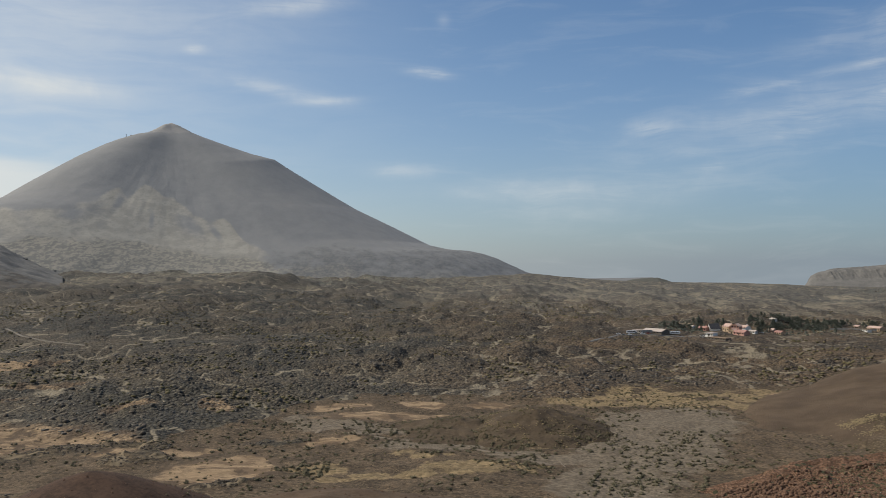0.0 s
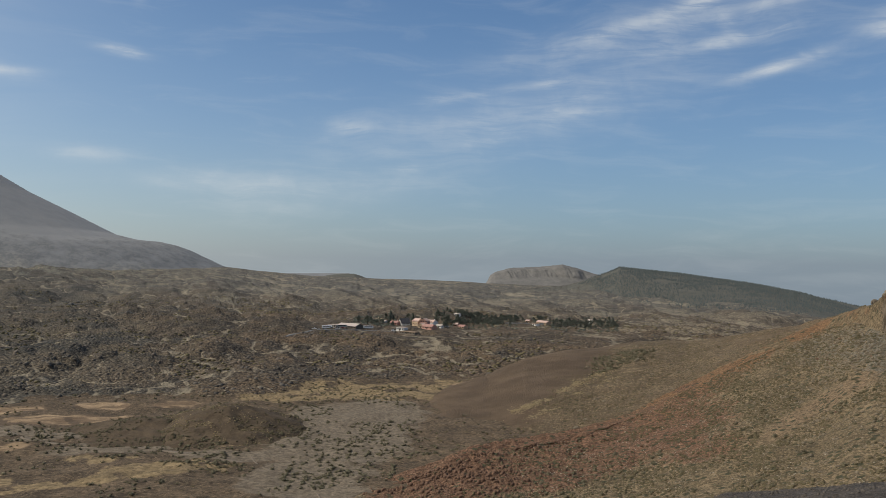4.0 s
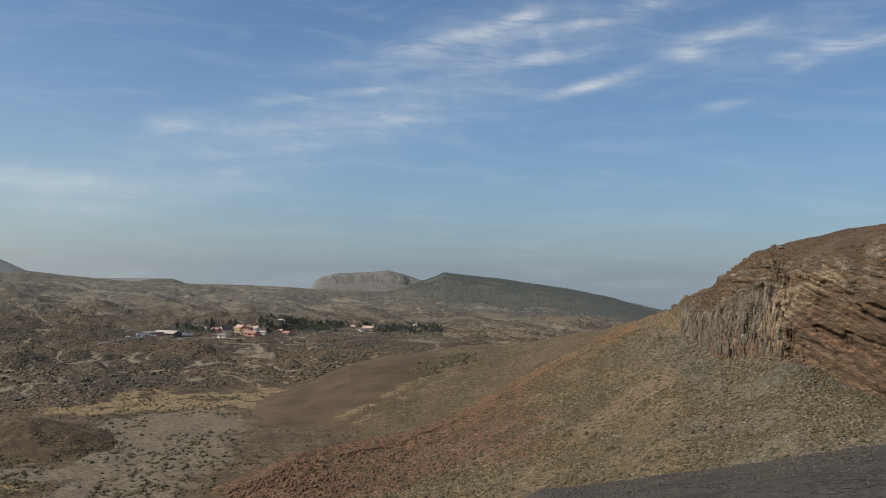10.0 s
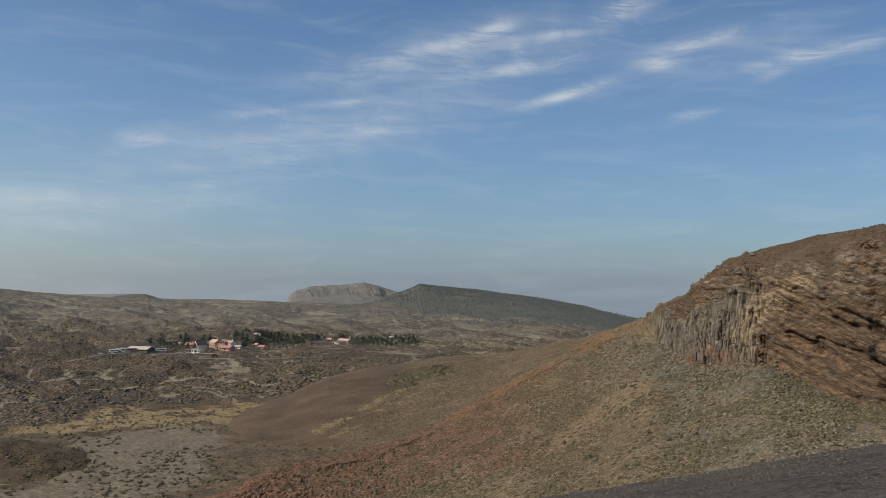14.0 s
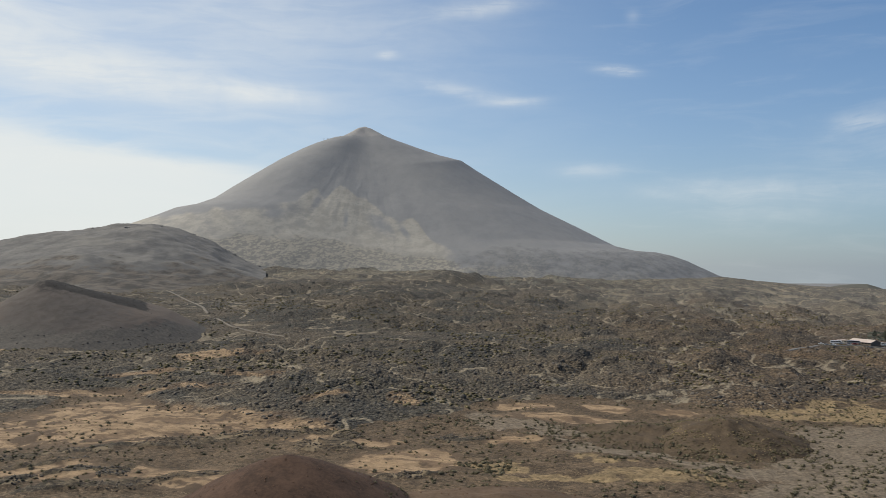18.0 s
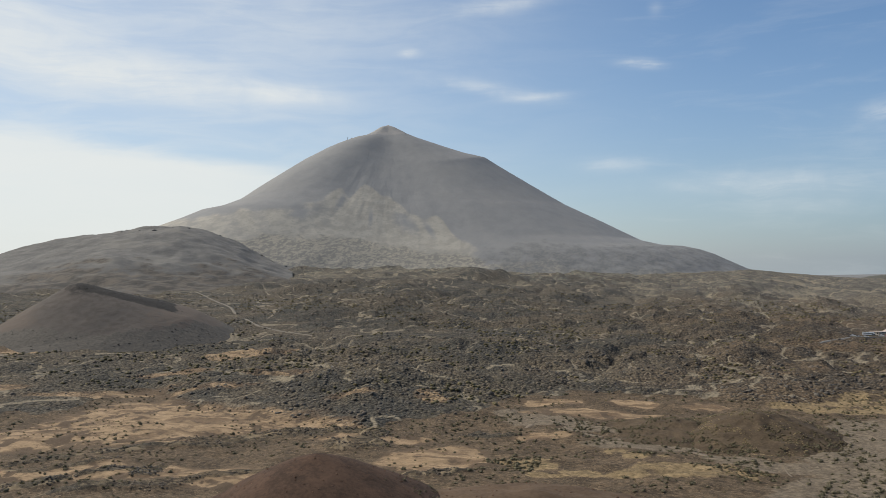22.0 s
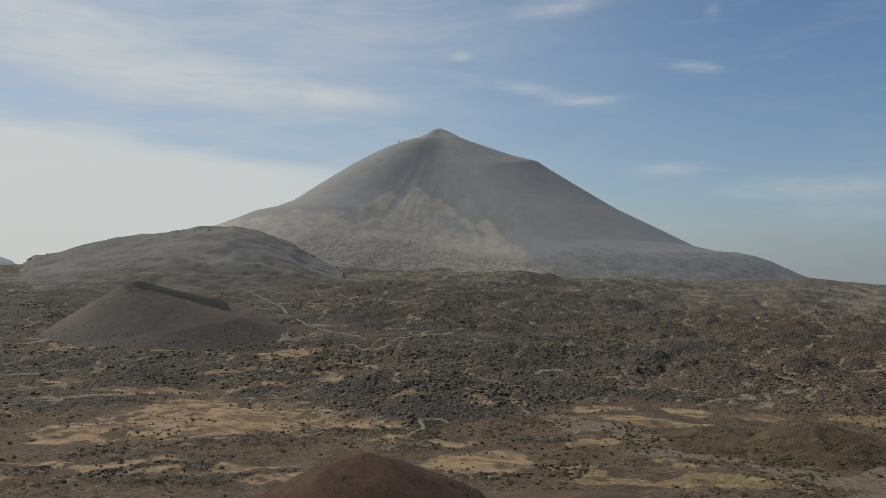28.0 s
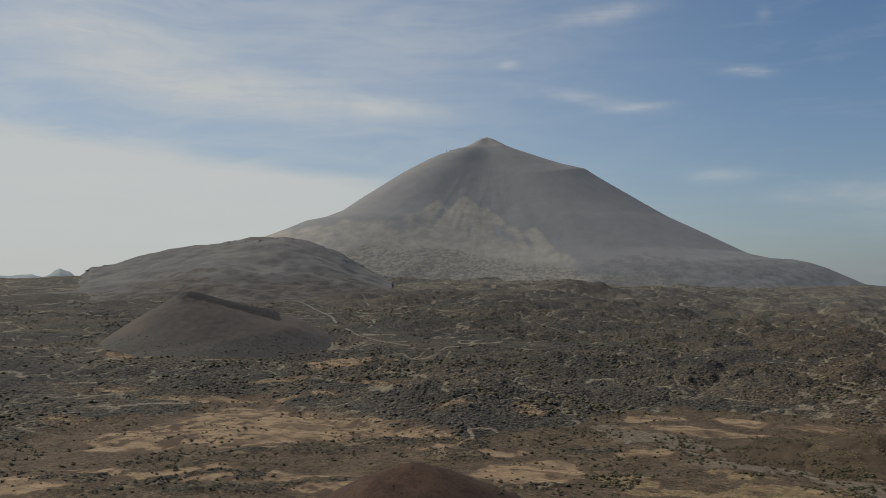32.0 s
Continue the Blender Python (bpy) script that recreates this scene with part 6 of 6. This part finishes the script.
at = chosen(RNG, area * inside * lava * (d > 440) * (d < 1150) * ease(-0.05, 0.3, fbm(x, y, 60.0, 3, 549)), 3400)
places = strewn(RNG, x, y, z, at, 0.05)
tagged(scatter("pumice_banks", PUMICE, places, RNG.uniform(0.5, 2.4, len(at)), BANKS, RNG, (0.5, 1.2)), "pale pumice caught between lava blocks", "pumice", kind="stuff")

bands = ease(0.0, 0.3, fbm(x + 0.6 * y, (y - 0.6 * x) * 2.4, 46.0, 4, 523))
at = chosen(RNG, area * inside * (b < -9) * (d > 270) * (d < 520) * (0.1 + 1.4 * bands) * (1 - 0.97 * attrs["sand"] ** 0.5) * ease(0.1, 0.35, fbm(x, y, 30.0, 3, 527)), 1100)
places = strewn(RNG, x, y, z, at, 0.08)
tagged(scatter("west_scrub", SCRUB, places, 0.4 + 1.5 * RNG.random(len(at)) ** 2, SHRUBS, RNG, (0.4, 0.7)), "dark scrub in bands on the sandy floor", "scrub", kind="stuff")

at = chosen(RNG, area * inside * attrs["rubble"] * (d > 270) * ease(-0.2, 0.3, fbm(x, y, 12.0, 3, 529)), 2600)
places = strewn(RNG, x, y, z, at, 0.1)
tagged(scatter("floor_rubble", LAVA_ROCK, places, 0.3 + 0.9 * RNG.random(len(at)) ** 2, LUMPS, RNG, (0.4, 0.8), 0.2), "dark rubble banks on the sandy floor", "rocks", kind="stuff")

# ---- stones and tufts on the slopes ----
x, y, z, b, s, cliff = GRIDS["hillside"]
ROCKS = [blob_shape(RNG, 1, 0.4, -0.35) for _ in range(8)]
dd = np.hypot(x, y)
on_slope = ease(0.02, 0.1, s) * (s < 1.02) * dd * (b < 63)
clump = ease(-0.3, 0.4, fbm(x, y, 16.0, 3, 551))
open_ground = 1 - 0.95 * ease(0.15, 0.5, GRIDS["bare"])
at = chosen(RNG, on_slope * ease(36.0, 46.0, b) * (0.25 + ease(0.3, 0.9, s)) * clump * open_ground, 6500)
places = strewn(RNG, x, y, z, at, 0.08)
tagged(scatter("scree", SCREE_ROCK, places, 0.25 + 1.2 * RNG.random(len(at)) ** 4, ROCKS, RNG, (0.4, 0.8), 0.3), "grey scree stones strewn below the cliff", "rocks", kind="stuff")
at = chosen(RNG, on_slope * ease(34.0, 20.0, b) * ease(0.4, 0.9, s) * clump * (b > 15), 2600)
places = strewn(RNG, x, y, z, at, 0.15)
tagged(scatter("scoria_blocks", RED_ROCK, places, 0.3 + 1.3 * RNG.random(len(at)) ** 3, ROCKS, RNG, (0.5, 1.0), 0.3), "broken red scoria blocks on the spur", "rocks", kind="stuff")
at = chosen(RNG, on_slope * ease(15.0, 22.0, b) * (1 - 0.7 * ease(39.0, 29.0, b)) * ease(-0.35, 0.25, fbm(x, y, 12.0, 3, 555)) * open_ground, 21000)
places = strewn(RNG, x, y, z, at, 0.06)
tagged(scatter("slope_tufts", SLOPE_TUFTS, places, 0.34 + 0.8 * RNG.random(len(at)) ** 2, LUMPS[:4], RNG, (0.4, 0.75)), "olive tufts dotted over the scree slope", "grass", kind="stuff")
at = chosen(RNG, on_slope * ease(22.0, 30.0, b) * ease(-0.2, 0.4, fbm(x, y, 9.0, 3, 557)) * open_ground, 7000)
places = strewn(RNG, x, y, z, at, 0.05)
tagged(scatter("slope_stones", PUMICE, places, 0.16 + 0.42 * RNG.random(len(at)) ** 3, ROCKS[:4], RNG, (0.5, 0.8), 0.2), "small pale stones dotted over the slope", "rocks", kind="stuff")
at = chosen(RNG, on_slope * ease(24.0, 30.0, b) * clump, 420)
places = strewn(RNG, x, y, z, at, 0.1)
tagged(scatter("slope_scrub", SCRUB, places, RNG.uniform(1.0, 2.2, len(at)), SHRUBS, RNG, (0.5, 0.8)), "dark round shrubs on the slope", "scrub", kind="stuff")
xs, ys, zs, bs = GRIDS["spur"]
rows = np.arange(zs.shape[0])[:, None]
rows_spur = rows + 0 * zs
at = chosen(RNG, (0.03 + GRIDS["spur_right"]) * ease(23.0, 26.0, bs) * (rows < 105) * ease(-0.3, 0.3, fbm(xs, ys, 20.0, 3, 561)) * ease(0, 12, rows), 4600)
places = strewn(RNG, xs, ys, zs, at, 0.08)
tagged(scatter("spur_tufts", SLOPE_TUFTS, places, RNG.uniform(0.4, 1.1, len(at)), LUMPS[:4], RNG, (0.4, 0.75)), "olive tufts on the scoria spur", "grass", kind="stuff")
at = chosen(RNG, GRIDS["spur_streaks"] * (rows < 108) * (rows > 6), 1700)
places = strewn(RNG, xs, ys, zs, at, 0.06)
tagged(scatter("straw_tufts", STRAW, places, 0.3 + 0.7 * RNG.random(len(at)) ** 2, LUMPS[:4], RNG, (0.4, 0.7)), "straw-coloured dry grass in streaks on the spur", "grass", kind="stuff")
at = chosen(RNG, ease(29.5, 31.0, bs) * ease(34.5, 33.0, bs) * (rows > 62) * (rows < 92), 220)
places = strewn(RNG, xs, ys, zs, at, 0.1)
tagged(scatter("spur_scrub", SCRUB, places, RNG.uniform(1.5, 3.2, len(at)), SHRUBS, RNG, (0.5, 0.8)), "dark broom shrubs in a hollow of the spur", "scrub", kind="stuff")
xm, ym, zm, um = GRIDS["rubble_mound"]
at = chosen(RNG, um * (um < 1.05) * ease(-0.3, 0.3, fbm(xm, ym, 9.0, 3, 571)), 3000)
places = strewn(RNG, xm, ym, zm, at, 0.1)
tagged(scatter("mound_rubble", SLOPE_TUFTS, places, 0.3 + 0.8 * RNG.random(len(at)) ** 2, LUMPS, RNG, (0.35, 0.65), 0.2), "brown tufts and rubble over the mound", "scrub", kind="stuff")
at = chosen(RNG, um * (um < 1.1) * ease(0.0, 0.3, fbm(xm + 0.7 * ym, ym - 0.7 * xm, 8.0, 3, 573)), 1500)
places = strewn(RNG, xm, ym, zm, at, 0.08)
tagged(scatter("mound_grass", STRAW, places, 0.3 + 0.9 * RNG.random(len(at)) ** 2, SHRUBS[:3], RNG, (0.35, 0.6)), "straw-coloured grass in streaks on the mound", "grass", kind="stuff")
at = chosen(RNG, (um > 0.8) * (um < 1.2) * ease(-0.1, 0.3, fbm(xm, ym, 10.0, 3, 579)), 500)
places = np.stack([xm.ravel()[at], ym.ravel()[at], np.maximum(zm.ravel()[at], 0.2) - 0.1], 1)
tagged(scatter("mound_scrub", SCRUB, places, 0.6 + 1.5 * RNG.random(len(at)) ** 2, SHRUBS, RNG, (0.4, 0.7)), "olive scrub round the foot of the mound", "scrub", kind="stuff")
xm, ym, zm, um = GRIDS["low_mound"]
at = chosen(RNG, um * (um < 1.1) * ease(-0.1, 0.3, fbm(xm, ym, 9.0, 3, 577)), 1400)
places = strewn(RNG, xm, ym, zm, at, 0.08)
tagged(scatter("rise_scrub", SCRUB, places, 0.4 + 1.2 * RNG.random(len(at)) ** 2, SHRUBS, RNG, (0.4, 0.65)), "olive scrub over the low rise", "scrub", kind="stuff")
xm, ym, zm, um = GRIDS["scoria_cone"]
east = ease(-10.0, 45.0, 0.923 * (xm + 89.2) + 0.384 * (ym - 214.2) + 14.0 * fbm(xm, ym, 14.0, 3, 575))
at = chosen(RNG, um * (um > 0.1) * (um < 1.15) * ease(0.3, 0.9, east), 900)
places = strewn(RNG, xm, ym, zm, at, 0.05)
tagged(scatter("cone_scrub", SCRUB, places, 0.3 + 1.1 * RNG.random(len(at)) ** 2, SHRUBS, RNG, (0.5, 0.8)), "sparse olive scrub on the scoria cone", "scrub", kind="stuff")
at = chosen(RNG, um * (um < 1.1), 2500)
places = strewn(RNG, xm, ym, zm, at, 0.04)
scatter("clinker", RED_ROCK, places, 0.12 + 0.4 * RNG.random(len(at)) ** 3, ROCKS, RNG, (0.5, 0.9), 0.3).parent = SCORIA_CONE
xm, ym, zm, um = GRIDS["scoria_knoll"]
at = chosen(RNG, um * (um < 1.1), 1600)
places = strewn(RNG, xm, ym, zm, at, 0.04)
scatter("clinker", RED_ROCK, places, 0.15 + 0.5 * RNG.random(len(at)) ** 3, ROCKS, RNG, (0.5, 0.9), 0.3).parent = SCORIA_KNOLL
xg, yg, zg, bg, dg = GRIDS["shoulder"]
at = chosen(RNG, (bg > 36) * (bg < 64) * (dg > 12) * (dg < 60) * ease(-0.4, 0.3, fbm(xg, yg, 3.0, 3, 581)), 13000)
places = strewn(RNG, xg, yg, zg, at, 0.02)
GRAVEL = simple("coarse_cinder", (0.050, 0.043, 0.036), (0.118, 0.102, 0.085), 3.0, 0.95)
tagged(scatter("gravel", GRAVEL, places, (0.04 + 0.15 * RNG.random(len(at)) ** 3) * np.clip(dg.ravel()[at] / 45.0, 0.3, 1.0), ROCKS, RNG, (0.5, 0.9), 0.3), "coarse dark gravel stones on the shoulder", "gravel", kind="stuff")


def mesh_of(name, shape, mat):
    me = bpy.data.meshes.new(name)
    me.from_pydata([tuple(v) for v in shape[0]], [], [tuple(int(i) for i in f) for f in shape[1]])
    me.materials.append(mat)
    return me


# crags along the crest of the lava ridge, and dark rocks along the crest of the cinder cone
xr, yr, zr = GRIDS["ridge"]
CRAGS = [mesh_of("crag", blob_shape(RNG, 2, 0.2, -0.35), RIDGE) for _ in range(6)]
rows = np.arange(zr.shape[0])[:, None] + 0 * zr
at = chosen(RNG, (rows > 66) * (rows < 91) * (0.2 + (rows > 84)), 150)
for i in at:
    ob = new("crag", CRAGS[RNG.integers(0, 6)])
    w = RNG.uniform(3.0, 9.0)
    ob.matrix_basis = pose(float(xr.flat[i]), float(yr.flat[i]), float(zr.flat[i]) - 0.12 * w, 0, 0, RNG.uniform(0, 360)) @ Matrix.Diagonal((w * 1.6, w, w * RNG.uniform(0.4, 0.7), 1))
    ob.parent = LAVA_RIDGE
CREST_ROCK = simple("dark_crest_rock", (0.040, 0.037, 0.034), (0.075, 0.066, 0.058), 0.5, 0.97)
xc, yc, zc, wc, kc = GRIDS["cone"]
at = chosen(RNG, kc ** 6, 1500)
places = strewn(RNG, xc, yc, zc, at, 0.25)
scatter("lava_apron", LAVA_ROCK, places, 0.5 + 1.3 * RNG.random(len(at)) ** 2, ROCKS, RNG, (0.35, 0.6), 0.2).parent = CINDER_CONE
at = chosen(RNG, wc, 1400)
places = strewn(RNG, xc, yc, zc, at, 0.3)
scatter("crest_rocks", CREST_ROCK, places, RNG.uniform(0.4, 1.3, len(at)), ROCKS, RNG, (0.4, 0.7), 0.2).parent = CINDER_CONE

# larger boulders under the cliff, and basalt columns standing out of its face: parts of the hillside
BOULDERS = [mesh_of("boulder", blob_shape(RNG, 2, 0.16, -0.35), m) for m in (SCREE_ROCK, SCREE_ROCK, SCREE_ROCK, RED_ROCK, SCREE_ROCK, SCREE_ROCK)]
at = chosen(RNG, on_slope * ease(40.0, 48.0, b) * (0.3 + ease(0.4, 0.95, s)) * clump, 260)
for i in at:
    ob = new("boulder", BOULDERS[RNG.integers(0, 6)])
    w = 0.6 + 1.5 * RNG.random() ** 2
    ob.matrix_basis = pose(float(x.flat[i]), float(y.flat[i]), float(z.flat[i]) - 0.2, RNG.uniform(-15, 15), RNG.uniform(-15, 15), RNG.uniform(0, 360)) @ Matrix.Diagonal((w, w * RNG.uniform(0.6, 1.0), w * RNG.uniform(0.45, 0.8), 1))
    ob.parent = HILL


def column_shape(rng):
    n_ = 6
    verts, faces = [], []
    levels = (0.0, 0.3, 0.62, 0.9, 1.0)
    for j, h in enumerate(levels):
        taper = (1.0, rng.uniform(0.9, 1.05), rng.uniform(0.85, 1.05), rng.uniform(0.75, 0.95), rng.uniform(0.35, 0.7))[j]
        cx, cy = rng.normal(0, 0.03, 2)
        verts += [(cx + 0.5 * taper * math.cos(a) * rng.uniform(0.85, 1.1), cy + 0.5 * taper * math.sin(a) * rng.uniform(0.85, 1.1), h + rng.uniform(-0.02, 0.02)) for a in np.linspace(0, 2 * math.pi, n_ + 1)[:-1]]
    for j in range(len(levels) - 1):
        for i in range(n_):
            k0, k1 = j * n_ + i, j * n_ + (i + 1) % n_
            faces += [(k0, k1, k1 + n_), (k0, k1 + n_, k0 + n_)]
    last = (len(levels) - 1) * n_
    faces += [(last, last + i, last + i + 1) for i in range(1, n_ - 1)]
    return np.array(verts), np.array(faces)


GREY_COLUMNS = [mesh_of("rock_column", column_shape(RNG), COLUMN) for _ in range(8)]
TAN_COLUMNS = [mesh_of("rock_column", column_shape(RNG), COLUMN_TAN) for _ in range(5)]
at = chosen(RNG, (cliff > 0.9) * (s > 1.02) * (s < 1.5) * (b > 47.3) * ease(54.3, 52.5, b) * (b < 54.5), 280)
for i in at:
    bb_, rise_ = float(b.flat[i]), float(s.flat[i]) - 1.0
    tan_here = abs(bb_ - 53.6) < 0.9 and RNG.random() < 0.7
    ob = new("rock_column", (TAN_COLUMNS if tan_here else GREY_COLUMNS)[RNG.integers(0, 5)])
    w = RNG.uniform(0.6, 1.6)
    tall = RNG.uniform(1.6, 4.6) * (1.0 - 0.5 * rise_)
    px, py = float(x.flat[i]), float(y.flat[i])
    away = math.hypot(px, py)
    ob.matrix_basis = pose(px * (1 + 0.25 / away), py * (1 + 0.25 / away), float(z.flat[i]) - 0.35 * tall, RNG.uniform(-4, 4), RNG.uniform(-4, 4), RNG.uniform(0, 360)) @ Matrix.Diagonal((w, w * RNG.uniform(0.7, 1.1), tall, 1))
    ob.parent = HILL
# rock outcrops on the stony side of the spur
OUTCROPS = [mesh_of("rock_outcrop", blob_shape(RNG, 2, 0.34, -0.4), SCREE_ROCK) for _ in range(5)]
at = chosen(RNG, GRIDS["spur_right"] * (rows_spur > 8) * (rows_spur < 104) * ease(0.15, 0.4, fbm(xs, ys, 18.0, 3, 565)), 70)
for i in at:
    ob = new("rock_outcrop", OUTCROPS[RNG.integers(0, 5)])
    w = 0.7 + 2.2 * RNG.random() ** 2
    ob.matrix_basis = pose(float(xs.flat[i]), float(ys.flat[i]), float(zs.flat[i]) - 0.2 * w, RNG.uniform(-15, 15), RNG.uniform(-15, 15), RNG.uniform(0, 360)) @ Matrix.Diagonal((w * 1.5, w, w * RNG.uniform(0.4, 0.7), 1))
    ob.parent = SPUR
# stones and tufts on the brown cap above the cliff
at = chosen(RNG, (s > 1.95) * (s < 3.05) * (b > 47.5) * (b < 63) * ease(-0.3, 0.3, fbm(x, y, 9.0, 3, 585)), 2600)
places = strewn(RNG, x, y, z, at, 0.08)
tagged(scatter("cap_stones", RED_ROCK, places, 0.25 + 1.0 * RNG.random(len(at)) ** 3, ROCKS, RNG, (0.4, 0.8), 0.3), "brown stones over the cap of the cliff", "rocks", kind="stuff")
at = chosen(RNG, (s > 1.95) * (s < 3.05) * (b > 47.5) * (b < 63) * ease(-0.2, 0.3, fbm(x, y, 12.0, 3, 587)), 1500)
places = strewn(RNG, x, y, z, at, 0.06)
tagged(scatter("cap_tufts", SLOPE_TUFTS, places, 0.3 + 0.7 * RNG.random(len(at)) ** 2, LUMPS[:4], RNG, (0.4, 0.7)), "dry tufts on the cap of the cliff", "grass", kind="stuff")
# crag stones on the rim
CRAG_STONES = [mesh_of("crag_stone", blob_shape(RNG, 2, 0.36, -0.4), COLUMN) for _ in range(4)]
at = chosen(RNG, (s > 2.6) * (s < 3.02) * (b > 47.0) * ease(56.0, 50.0, b) * (b < 56), 46)
for i in at:
    ob = new("crag_stone", CRAG_STONES[RNG.integers(0, 4)])
    w = 0.5 + 2.4 * RNG.random() ** 2
    ob.matrix_basis = pose(float(x.flat[i]), float(y.flat[i]), float(z.flat[i]) - 0.22 * w, RNG.uniform(-20, 20), RNG.uniform(-20, 20), RNG.uniform(0, 360)) @ Matrix.Diagonal((w, w, w * RNG.uniform(0.6, 1.1), 1))
    ob.parent = HILL
